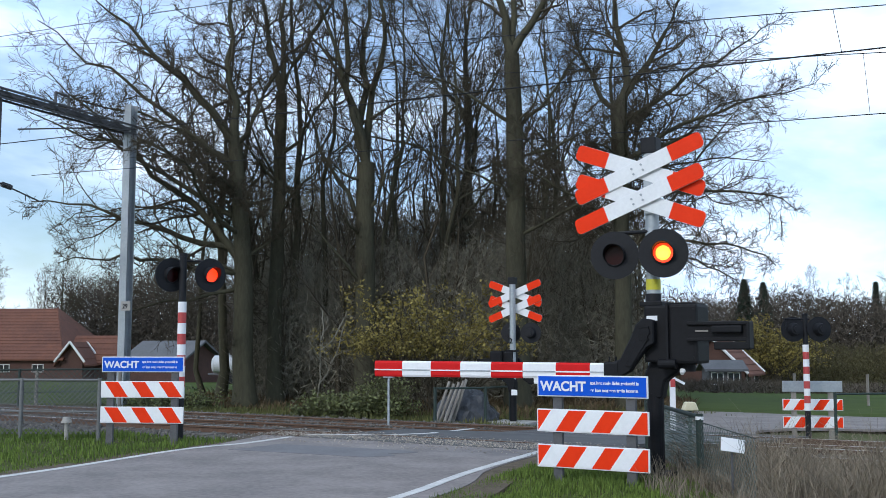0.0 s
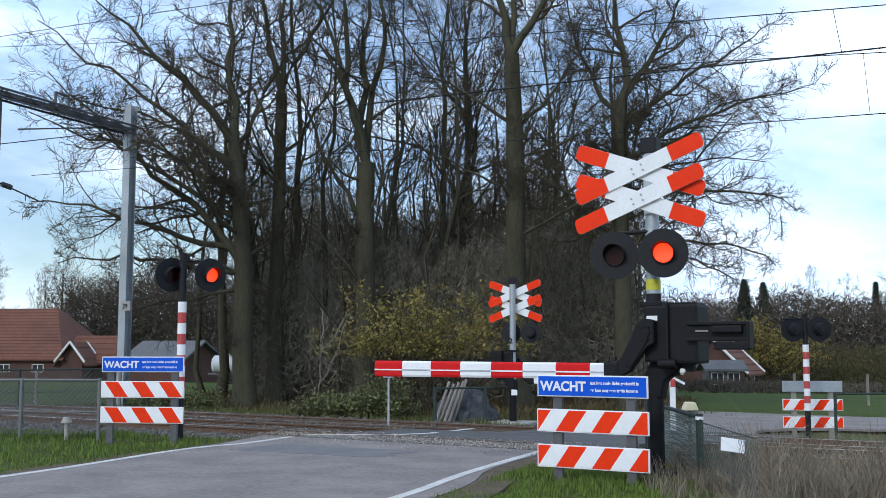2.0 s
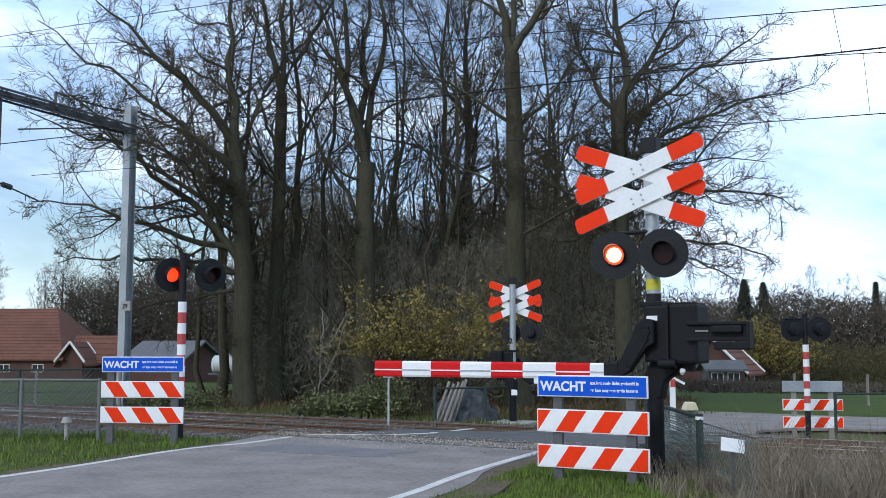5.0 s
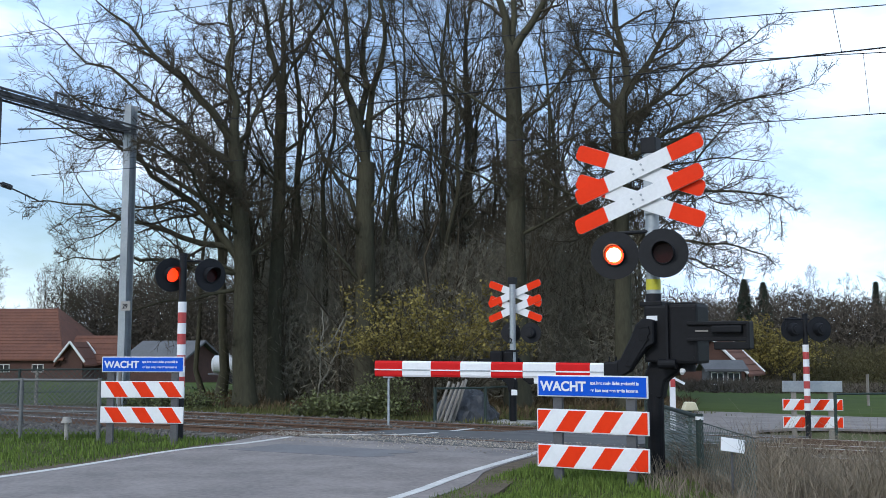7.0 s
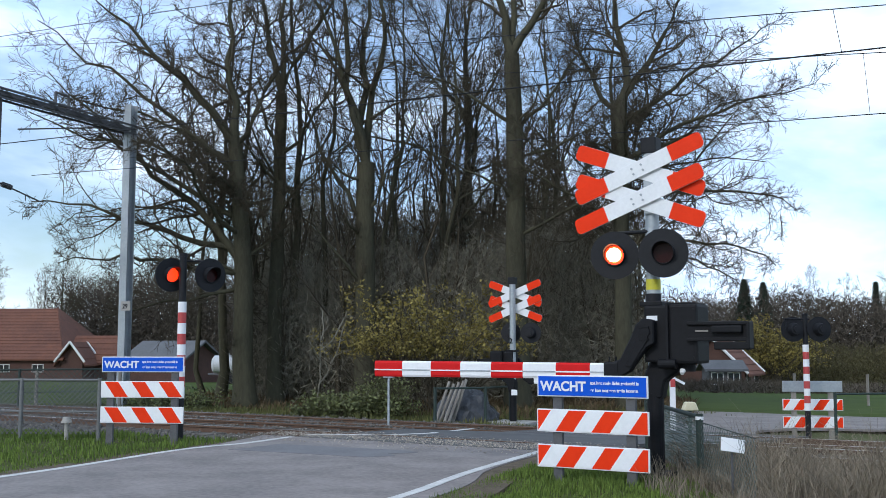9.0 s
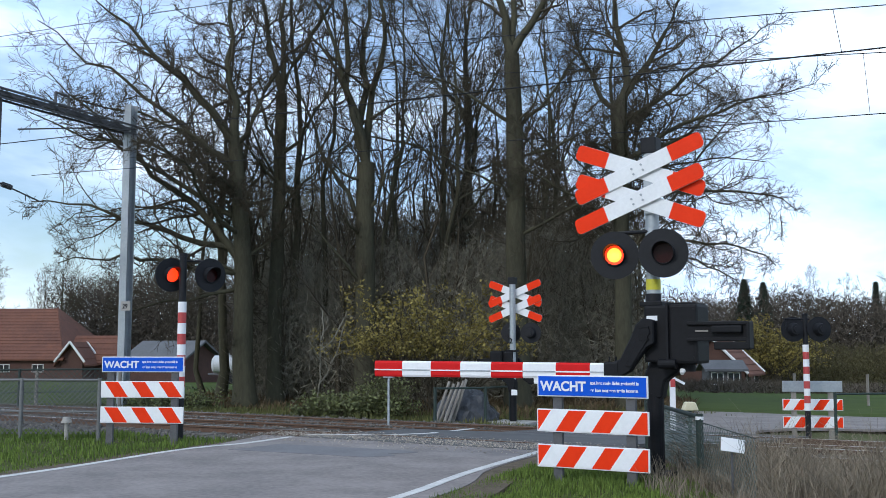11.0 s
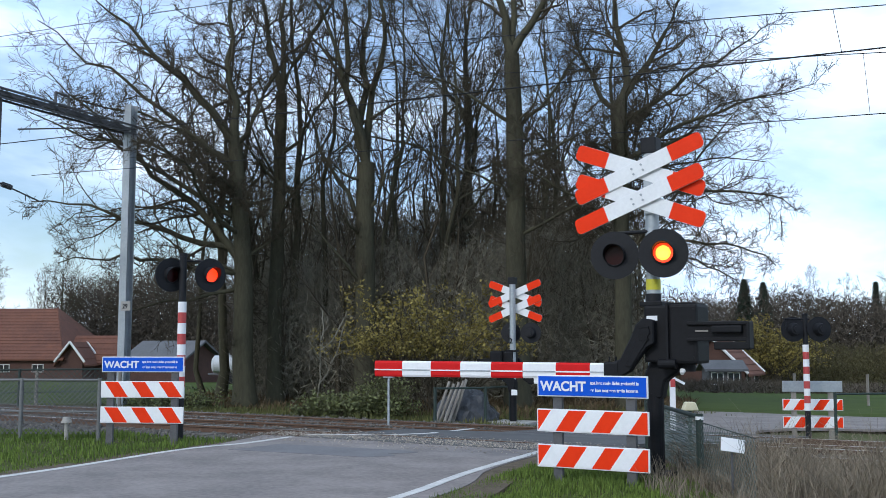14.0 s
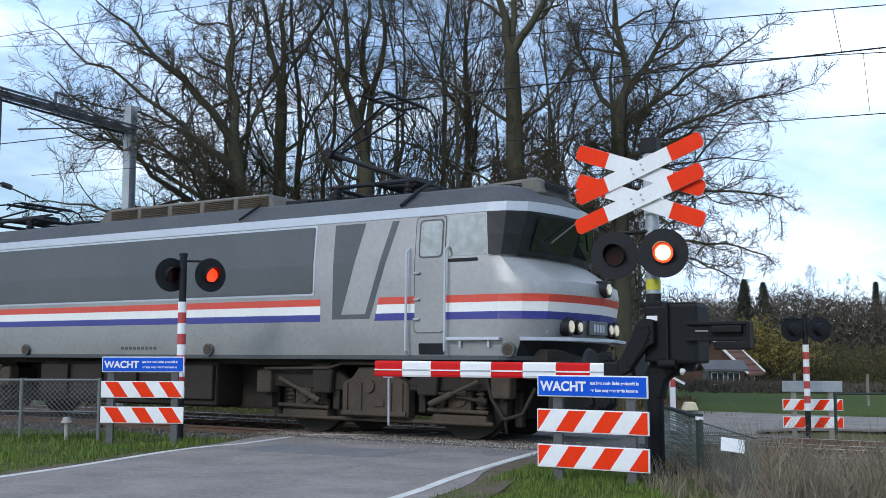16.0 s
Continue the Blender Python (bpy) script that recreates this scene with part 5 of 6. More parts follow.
    # jacking rings and marks on the side
    for s in (0.956, 6.476, LEN - 6.4, LEN - 0.956):
        for sg in (-1, 1):
            bm = bmesh.new()
            rod(bm, (-s, sg * 1.475, 1.27), (-s, sg * 1.515, 1.27), 0.10, n=24)
            rg = part("jacking_ring", bm, M["panel_grey"], body)
            bm = bmesh.new()
            rod(bm, (-s, sg * 1.51, 1.27), (-s, sg * 1.522, 1.27), 0.075, n=24)
            part("ring_plate", bm, M["grime_light"], rg)
    x = 7.7
    for k in range(9):
        bm = bmesh.new()
        side_patch(bm, tilted_rect(x, x + 0.07, 1.27, 1.32), 0.003, t=0.002)
        part("text_bar", bm, M["panel_grey"], body)
        x += 0.1
    # roof gear
    bm = bmesh.new()
    prism(bm, [(-2.12, 3.50), (-2.06, 3.74), (-1.0, 3.79), (-0.92, 3.54)], 1.1, bevel=0.03)
    ac = part("air_conditioner", bm, M["roof_box"], roof, "boxy roof air conditioner")
    bm = bmesh.new()
    for k in range(7):
        box(bm, (-0.945, 0, 3.58 + k * 0.028), (0.03, 0.8, 0.012))
        box(bm, (-1.6, -0.555, 3.58 + k * 0.022), (0.7, 0.02, 0.010))
    part("vent_slat", bm, M["black"], ac)
    bm = bmesh.new()
    prism(bm, [(-10.2, 3.60), (-9.9, 3.90), (-5.95, 3.90), (-5.75, 3.60)], 1.55, bevel=0.03)
    gr = part("roof_monitor", bm, M["roof_box"], roof, "long ventilated roof monitor")
    for k in range(5):
        x = -9.78 + k * 0.79
        bm = bmesh.new()
        box(bm, (x + 0.36, -0.782, 3.76), (0.68, 0.012, 0.20), bevel=0.004)
        v = part("vent_panel", bm, M["roof_brown"], gr, "rust brown louvred vent")
        for q in range(6):
            bm = bmesh.new()
            box(bm, (x + 0.36, -0.797, 3.68 + q * 0.032), (0.66, 0.026, 0.010), rot=Matrix.Rotation(0.5, 3, "X"))
            part("slat", bm, M["roof_brown"], v)
    bm = bmesh.new()
    for s in (2.9, 5.5, 10.9):
        box(bm, (-s, -0.3, 3.72), (0.5, 0.5, 0.14), bevel=0.03)
    rod(bm, (-4.7, -0.5, 3.6), (-4.7, -0.5, 3.82), 0.12, n=16)
    rod(bm, (-3.2, 0.2, 3.86), (-10.5, 0.2, 3.98), 0.02)
    chain(bm, [(-2.82, -1.38, 3.38), (-2.70, -1.05, 3.66), (-2.68, -0.6, 3.9)], 0.03)
    chain(bm, [(-6.0, -1.38, 3.38), (-5.85, -1.05, 3.66)], 0.022)
    part("roof_conduit", bm, M["black"], roof)
    pantograph(t, 4.0, True)
    pantograph(t, LEN - 4.3, False)
    # between the bogies
    bm = bmesh.new()
    box(bm, (-LEN / 2, 0, 0.72), (4.4, 2.4, 0.72), bevel=0.05)
    box(bm, (-LEN / 2, 0, 1.10), (LEN - 2.4, 2.2, 0.12))
    box(bm, (-LEN / 2, 0, 0.70), (LEN - 2.2, 1.15, 0.78), bevel=0.04)
    part("underframe", bm, M["grime"], t)
    for k in range(5):
        bm = bmesh.new()
        box(bm, (-LEN / 2 - 1.8 + k * 0.9, -1.23, 0.74), (0.74, 0.09, 0.56), bevel=0.02)
        part("equipment_box", bm, M["grime"], t)
    bogie(t, 3.35)
    bogie(t, LEN - 3.35)
    return t


LOCO = locomotive()


# ---------- overhead line ----------
def wire(points, r, label):
    """A wire through (s, d, z) points along the track."""
    ps = [on_track(*p) for p in points]
    bm = bmesh.new()
    chain(bm, ps, r, n=6)
    return tagged(part("overhead_wire", bm, M["black"]), label, "overhead wire", "overhead wires")


def line(d, s0, z0, s1, z1, a, b):
    k = (z1 - z0) / (s1 - s0)
    return [(a, d, z0 + k * (a - s0)), (b, d, z0 + k * (b - s0))]


wire(line(13.95, -2.06, 5.11, -9.69, 5.38, -24.6, 40), 0.0105, "dark contact wire strung over the nearer track")
wire(line(13.95, -2.04, 5.66, -4.44, 5.87, -12, 20), 0.007, "thin carrying wire over the nearer track")
wire(line(18.2, -2.69, 6.19, -4.21, 6.33, -14, 20), 0.008, "thin carrying wire over the farther track")
wire(line(18.2, -2.73, 5.17, -4.92, 5.26, -24.6, 30), 0.0085, "dark contact wire strung over the farther track")
wire(line(13.95, -20.13, 8.16, -12.98, 7.70, -30, 10), 0.007, "thin feeder wire high over the track")
wire(line(18.2, -26.24, 9.94, -20.41, 9.18, -34, -13), 0.007, "thin feeder wire high over the farther track")
wire([(-2.59, 13.95, 5.13), (-2.68, 13.95, 5.72)], 0.004, "thin dropper between two overhead wires")
wire([(-3.04, 18.2, 6.22), (-2.97, 18.2, 5.18)], 0.004, "thin dropper between two overhead wires")


def portal():
    t = thing("catenary_portal", Matrix.Translation(on_track(-24.7, 21.7, ground_z(*td(-24.7, 21.7)))) @ TRACK_TURN @ Matrix.Rotation(radians(8), 4, "Z"),
              "grey steel catenary portal spanning both tracks", "railway mast")
    H = 9.2
    for y, nm in ((0.0, "mast"), (-12.6, "mast")):
        bm = bmesh.new()
        for e in (-0.14, 0.14):
            box(bm, (0, y + e, H / 2), (0.26, 0.022, H), bevel=0.004)
        box(bm, (0, y, H / 2), (0.014, 0.26, H))
        part(nm, bm, M["galv"], t, "grey H-section steel mast")
    bm = bmesh.new()
    for x in (-0.14, 0.14):
        for z in (8.30, 8.54):
            box(bm, (x, -6.3, z), (0.06, 13.2, 0.05))
        n = 30
        for k in range(n):
            y0, y1 = -12.6 + k * 12.6 / n, -12.6 + (k + 1) * 12.6 / n
            rod(bm, (x, y0, 8.30 if k % 2 else 8.54), (x, y1, 8.54 if k % 2 else 8.30), 0.018, n=6)
    box(bm, (0, -6.3, 8.42), (0.20, 13.0, 0.10))
    part("beam", bm, M["dark_steel"], t, "lattice cross beam")
    bm = bmesh.new()
    chain(bm, [(-0.1, -2.5, 8.55), (-0.1, -2.5, 8.93), (-0.1, -3.0, 8.93), (-0.1, -3.0, 8.55)], 0.04)
    part("insulator_bracket", bm, M["dark_steel"], t)
    for y in (-4.55, -8.2):
        bm = bmesh.new()
        box(bm, (0, y - 0.5, 7.2), (0.09, 0.09, 2.6))
        part("drop_arm", bm, M["dark_steel"], t)
        bm = bmesh.new()
        chain(bm, [(0, y - 0.5, 6.1), (0.1, y + 0.9, 5.75)], 0.022)
        for k in range(5):
            rod(bm, (0.012 * k, y - 0.30 + 0.055 * k, 6.05 - 0.012 * k), (0.014 * k, y - 0.27 + 0.055 * k, 6.045 - 0.012 * k), 0.075, n=12)
        chain(bm, [(0.1, y + 0.4, 5.87), (0.1, y + 0.4, 5.70)], 0.012)
        part("registration_arm", bm, M["dark_steel"], t)
    bm = bmesh.new()
    rod(bm, (0, -0.1, 8.5), (0, -4.4, 7.6), 0.02, n=6)
    part("stay_rod", bm, M["dark_steel"], t)
    bm = bmesh.new()
    box(bm, (0.17, -0.19, 3.05), (0.36, 0.012, 0.28), bevel=0.003)
    pl = part("number_plate", bm, M["concrete"], t, "pale plate with the mast number")
    lettering("29", 0.19, 0.06, -0.199, 2.98, M["black"], pl)
    return t


portal()

# ---------- fences ----------
def mesh_net(bm, a, b, h0, h1, step, r, za=0.0, zb=0.0):
    """Diamond wire netting between two plan points."""
    a, b = Vector(a), Vector(b)
    L = (b - a).length
    u = (b - a) / L
    n = int((L + h1 - h0) / step)
    H = h1 - h0
    for k in range(-int(H / step) - 1, int(L / step) + 1):
        for sg in (1, -1):
            x0, x1, y0, y1 = k * step, k * step + H, 0.0, H
            if sg < 0:
                x0, x1 = x1, x0
            pts = []
            for q in np.linspace(0, 1, 2):
                pts.append((x0 + (x1 - x0) * q, y0 + (y1 - y0) * q))
            (xa, ya), (xb, yb) = pts
            lo, hi = 0.0, 1.0
            dx = xb - xa
            for lim in (0.0, L):
                tt = (lim - xa) / dx
                if (lim == 0.0) == (dx > 0):
                    lo = max(lo, tt)
                else:
                    hi = min(hi, tt)
            if hi - lo < 0.05:
                continue
            e = []
            for q in (lo, hi):
                xx, yy = xa + dx * q, ya + (yb - ya) * q
                p = a + u * xx
                e.append((p.x, p.y, h0 + yy + za + (zb - za) * xx / L))
            rod(bm, e[0], e[1], r, n=3, caps=False)
    return bm


def wire_fence(name, posts, top, low, mat, netmat, label, step, tops=None, r=0.024, mid=True, net=True, ends=None, net_r=0.0021):
    t = thing(name, Matrix.Translation((posts[0][0], posts[0][1], terrain(*posts[0]))), label, "fence")
    inv = t.matrix_world.inverted()
    zs = [terrain(*p) for p in posts]
    for p, z in list(zip(posts, zs))[:ends]:
        bm = bmesh.new()
        rod(bm, (p[0], p[1], z - 0.2), (p[0], p[1], top + 0.03), r * 1.25, n=12)
        part("post", bm, mat, t).matrix_parent_inverse = inv
    for a, b in zip(posts, posts[1:]):
        for z in ((top, low + (top - low) * 0.42) if mid else (top,)):
            bm = bmesh.new()
            rod(bm, (*a, z), (*b, z), r * (0.8 if z == top else 0.5), n=8)
            part("rail", bm, mat, t).matrix_parent_inverse = inv
        if net:
            bm = bmesh.new()
            mesh_net(bm, a, b, low, top, step, net_r)
            part("wire_netting", bm, netmat, t, "diamond wire netting").matrix_parent_inverse = inv
    return t


wire_fence("wire_fence", [(-12.0, 15.9), (-9.2, 15.65), (-6.15, 15.4), (-4.98, 15.3)], 0.86, 0.08, M["dull_zinc"], M["dark_steel"], "grey wire netting fence beside the track", 0.075, net_r=0.0055)
wire_fence("wire_fence", [(-17.2, 27.6), (-14.6, 28.6), (-11.9, 29.6), (-9.6, 30.4)], 0.74, -0.35, M["green_paint"], M["green_paint"], "dark netting fence along the meadow beyond the tracks", 0.14, r=0.03, net_r=0.009)
wire_fence("wire_fence", [(2.63, 13.6), (2.57, 10.6)], 0.63, 0.02, M["green_paint"], M["net"], "green wire netting fence behind the barrier", 0.055, r=0.03, mid=False, net_r=0.0032)
wire_fence("wire_fence", [(2.57, 10.56), (2.54, 8.6)], 0.58, 0.02, M["green_paint"], M["net"], "sagging green netting running into dry weeds", 0.085, r=0.006, mid=False, ends=1, net_r=0.0020)
wire_fence("wire_fence", [(-0.18, 24.0), (0.98, 24.4), (1.62, 25.4)], 0.42, -0.45, M["green_paint"], M["green_paint"], "green tube fence beyond the tracks", 0.08, r=0.03, net=False, mid=False)
wire_fence("wire_fence", [(7.28, 19.6), (8.85, 19.9), (12.5, 20.6)], 0.48, -0.4, M["green_paint"], M["green_paint"], "green tube fence beside the far road", 0.08, r=0.024, net=False, mid=False)


def post_caps():
    bm = bmesh.new()
    rod(bm, (2.57, 10.6, 0.60), (2.57, 10.6, 0.635), 0.0395, n=16)
    tagged(part("post_sleeve", bm, M["white"]), "white ring round a green fence post", "post ring")
    t = thing("cable_marker", Matrix.Translation((3.27, 14.0, terrain(3.27, 14.0))), "cream capped concrete cable marker post", "marker post")
    bm = bmesh.new()
    prism(bm, [(-0.10, 0.0), (0.10, 0.0), (0.055, 0.11), (-0.055, 0.11)], 0.2, Matrix.Translation((0, 0, 0.50 - terrain(3.27, 14.0))), bevel=0.012)
    part("cap", bm, M["cream"], t, "cream plastic cap")
    bm = bmesh.new()
    rod(bm, (0, 0, -0.1), (0, 0, 0.51 - terrain(3.27, 14.0)), 0.028, n=12)
    part("post", bm, M["green_paint"], t)
    t = thing("notice_board", Matrix.Translation((2.50, 9.15, terrain(2.50, 9.15))), "small tilted white board on a stake in weeds", "sign")
    bm = bmesh.new()
    box(bm, (0, 0, 0.49), (0.205, 0.012, 0.12), rot=Matrix.Rotation(radians(8), 3, "Y") @ Matrix.Rotation(radians(-20), 3, "X"), bevel=0.003)
    part("board", bm, M["white"], t)
    bm = bmesh.new()
    rod(bm, (0, 0.03, -0.1), (0, 0.03, 0.50), 0.010, n=8)
    part("stake", bm, M["dark_steel"], t)
    t = thing("track_marker", Matrix.Translation((-5.46, 15.35, terrain(-5.46, 15.35))), "small pale mushroom shaped marker in the grass", "marker post")
    bm = bmesh.new()
    rod(bm, (0, 0, -0.1), (0, 0, 0.26), 0.03, n=10)
    rod(bm, (0, 0, 0.25), (0, 0, 0.33), 0.08, 0.05, n=14)
    part("marker", bm, M["concrete"], t)


M["cream"] = material("cream_plastic", (0.72, 0.66, 0.45), (0.6, 0.55, 0.38), rough=0.5, scale=5, fine=40, bump=0.05)
post_caps()


def far_clutter():
    """Stacked stakes and a covered heap by the far fence, and pole feet."""
    t = thing("stake_bundle", Matrix.Translation((0.14, 24.6, terrain(0.14, 24.6))), "bundle of weathered wooden stakes leaning together", "wooden stakes")
    rg = random.Random(3)
    for k in range(5):
        x = -0.15 + k * 0.10
        bm = bmesh.new()
        rod(bm, (x - 0.18, rg.uniform(-0.1, 0.1), -0.02), (x + 0.12 + rg.uniform(0, 0.08), 0.1, 1.0 + rg.uniform(-0.1, 0.08)), 0.04, 0.036, n=8)
        part("stake", bm, M["wood"], t)
    t = thing("covered_heap", Matrix.Translation((0.55, 25.3, terrain(0.55, 25.3))), "heap under dark crumpled plastic sheeting", "heap")
    bm = bmesh.new()
    bmesh.ops.create_icosphere(bm, subdivisions=4, radius=1.0)
    for v in bm.verts:
        n = 0.16 * noise.noise(v.co * 2.2) + 0.07 * noise.noise(v.co * 7)
        v.co = v.co * (1 + n)
        v.co.x, v.co.y, v.co.z = v.co.x * 0.75, v.co.y * 0.5, max(v.co.z, -0.1) * 0.85
    part("sheet", bm, M["sheeting"], t)
    t = thing("low_rail", Matrix.Translation((0.62, 23.3, terrain(0.62, 23.3))), "low wooden rail on short feet beside the road", "rail")
    bm = bmesh.new()
    box(bm, (0.2, 0, 0.20), (1.1, 0.09, 0.07), bevel=0.01)
    part("rail", bm, M["wood"], t)
    for x in (-0.25, 0.55):
        bm = bmesh.new()
        box(bm, (x, 0, 0.06), (0.08, 0.08, 0.30), bevel=0.01)
        part("foot", bm, M["black"], t)


def reflector_post():
    x, y = 4.70, 21.6
    t = thing("reflector_post", Matrix.Translation((x, y, terrain(x, y))), "white and red reflector post beside the far road", "marker post")
    z = -terrain(x, y)
    bm = bmesh.new()
    box(bm, (0, 0, (0.86 + z) / 2 - 0.05), (0.11, 0.08, 0.86 + z + 0.1), bevel=0.015)
    p = part("post", bm, M["white"], t)
    bm = bmesh.new()
    box(bm, (0, -0.044, 0.62 + z), (0.10, 0.012, 0.16), bevel=0.003)
    part("reflector", bm, M["pole_red"], p, "faded red reflector")
    bm = bmesh.new()
    box(bm, (0.14, -0.03, 0.66 + z), (0.24, 0.015, 0.05), rot=Matrix.Rotation(radians(28), 3, "Y"), bevel=0.004)
    part("side_plate", bm, M["white"], p)


reflector_post()
M["sheeting"] = material("dark_plastic_sheet", (0.05, 0.055, 0.065), (0.012, 0.014, 0.017), rough=0.45, scale=3, fine=14, bump=0.8, depth=0.05)
far_clutter()


# ---------- houses ----------
M["roof_tile"] = material("orange_red_roof_tiles", (0.165, 0.066, 0.038), (0.095, 0.038, 0.025), rough=0.85, scale=0.7, fine=6, bump=0.3, depth=0.03, vary=0.12)
M["brick"] = material("red_brown_brick", (0.10, 0.05, 0.037), (0.06, 0.032, 0.025), rough=0.9, scale=1.0, fine=9, bump=0.3, depth=0.02)
M["grey_roof"] = material("grey_roof_sheet", (0.125, 0.128, 0.135), (0.08, 0.083, 0.088), rough=0.8, scale=0.8, fine=7, bump=0.2, depth=0.02)
M["white_trim"] = material("white_painted_wood", (0.72, 0.72, 0.70), (0.6, 0.6, 0.58), rough=0.6, scale=3, fine=30, bump=0.05)
M["pane"] = material("dark_window_glass", (0.03, 0.035, 0.04), (0.02, 0.025, 0.03), rough=0.08, bump=0, spec=0.7)


def house(x, y, turn, L, W, eaves, ridge, hip, wall, roof, label, windows=(), trim=False, tiles=True, cat="house"):
    z = terrain(x, y) - 0.05
    t = thing("farmhouse" if cat == "house" else "barn", Matrix.Translation((x, y, z)) @ Matrix.Rotation(radians(turn), 4, "Z"), label, cat)
    bm = bmesh.new()
    out = [(-W / 2, 0), (W / 2, 0), (W / 2, eaves)] + ([] if hip else [(0, ridge - 0.12)]) + [(-W / 2, eaves)]
    prism(bm, out, L, Matrix.Rotation(math.pi / 2, 4, "Z"))
    wl_ = part("wall", bm, wall, t)
    rise = ridge - eaves
    for sg in (-1, 1):
        bm = bmesh.new()
        o = 0.35
        slope = rise / (W / 2)
        a = [(-L / 2 - o, sg * (W / 2 + o), eaves - slope * o), (L / 2 + o, sg * (W / 2 + o), eaves - slope * o), (L / 2 + o - hip, 0, ridge), (-L / 2 - o + hip * 0.0, 0, ridge)]
        vs = [bm.verts.new(p) for p in a]
        f = bm.faces.new(vs)
        g = bmesh.ops.extrude_face_region(bm, geom=[f])
        bmesh.ops.translate(bm, vec=(0, 0, 0.14), verts=[v for v in g["geom"] if isinstance(v, bmesh.types.BMVert)])
        bmesh.ops.recalc_face_normals(bm, faces=bm.faces)
        rf = part("roof", bm, roof, t)
        if tiles:
            # courses of tiles as real ridges down the slope
            bm = bmesh.new()
            n = int(W / 2 / 0.34)
            for k in range(n):
                q = (k + 0.5) / n
                hw = (L / 2 + o) - hip * q
                box(bm, ((-L / 2 - o + hw) / 2, sg * (W / 2 + o) * (1 - q), eaves - slope * o + (rise + slope * o) * q + 0.15), (hw + L / 2 + o - 0.05, 0.06, 0.05))
            tagged(part("tiling", bm, roof, rf), kind="stuff")
    if hip:
        bm = bmesh.new()
        o = 0.35
        vs = [bm.verts.new(p) for p in ((L / 2 + o, -(W / 2 + o), eaves - 0.2), (L / 2 + o, W / 2 + o, eaves - 0.2), (L / 2 + o - hip, 0, ridge + 0.12))]
        f = bm.faces.new(vs)
        g = bmesh.ops.extrude_face_region(bm, geom=[f])
        bmesh.ops.translate(bm, vec=(0.05, 0, 0.12), verts=[v for v in g["geom"] if isinstance(v, bmesh.types.BMVert)])
        part("roof", bm, roof, t)
    if trim:
        for sg in (-1, 1):
            for e in (-1, 1):
                bm = bmesh.new()
                rod(bm, (e * (L / 2 + 0.37), sg * (W / 2 + 0.3), eaves - 0.15), (e * (L / 2 + 0.37), 0, ridge + 0.12), 0.09, n=6)
                part("bargeboard", bm, M["white_trim"], t, "white bargeboard")
    for wx, wz, ww, wh in windows:
        bm = bmesh.new()
        box(bm, (wx, -W / 2 - 0.01, wz), (ww, 0.08, wh), bevel=0.01)
        w = part("window", bm, M["white_trim"], t)
        for q in (-1, 1):
            bm = bmesh.new()
            box(bm, (wx + q * ww * 0.235, -W / 2 - 0.055, wz), (ww * 0.40, 0.02, wh * 0.82))
            part("pane", bm, M["pane"], w)
    return t


house(-37.6, 84, -4, 19.4, 11, 1.75, 5.45, 3.2, M["brick"], M["roof_tile"], "brick farmhouse with a large orange tiled hipped roof", [(-5 + 2.6 * k, 0.95, 0.9, 0.6) for k in range(6)])
house(-27.4, 79, 86, 2.4, 1.7, 1.55, 2.75, 0, M["brick"], M["roof_tile"], "small gabled brick wing with white bargeboards", [], trim=True)
house(-26.6, 82, 0, 3.4, 4.0, 1.55, 3.35, 0, M["brick"], M["roof_tile"], "low brick outhouse with orange roof tiles", [])
house(-18.2, 71, -28, 4.9, 5.0, 1.2, 2.7, 0, M["brick"], M["grey_roof"], "small brick barn with a grey sheet roof", [], tiles=False, cat="barn")
house(18.7, 71, 62, 4.6, 4.2, 1.4, 3.5, 0, M["brick"], M["roof_tile"], "brick house with orange tiled roof and white trim", [(-1.2, 1.0, 1.2, 0.9), (1.2, 1.0, 1.2, 0.9)], trim=True)
house(17.45, 66, 0, 2.0, 1.8, 1.5, 1.9, 0, M["dark_steel"], M["grey_roof"], "glazed garden shed with white frames", [(-0.5, 0.9, 0.75, 0.8), (0.5, 0.9, 0.75, 0.8)], tiles=False, cat="barn")


def tank_trailer():
    x, y = -13.35, 65
    t = thing("slurry_tanker", Matrix.Translation((x, y, terrain(x, y))), "pale grey slurry tank trailer parked by the trees", "trailer")
    bm = bmesh.new()
    rod(bm, (-0.75, 0, 1.25), (0.65, 0, 1.25), 0.55, n=24)
    rod(bm, (-0.88, 0, 1.25), (-0.75, 0, 1.25), 0.38, 0.55, n=24)
    rod(bm, (0.65, 0, 1.25), (0.78, 0, 1.25), 0.55, 0.38, n=24)
    rod(bm, (0.0, 0, 1.75), (0.0, 0, 1.92), 0.16, n=14)
    part("tank", bm, M["tank"], t)
    bm = bmesh.new()
    box(bm, (0, 0, 0.66), (2.2, 0.5, 0.12), bevel=0.02)
    part("chassis", bm, M["dark_steel"], t)
    for sg in (-1, 1):
        bm = bmesh.new()
        rod(bm, (0.1, sg * 0.42, 0.42), (0.1, sg * 0.66, 0.42), 0.42, n=24)
        part("wheel", bm, M["black"], t)


M["tank"] = material("pale_tank_paint", (0.55, 0.57, 0.58), (0.4, 0.41, 0.42), rough=0.45, scale=2, fine=15, bump=0.05)
tank_trailer()


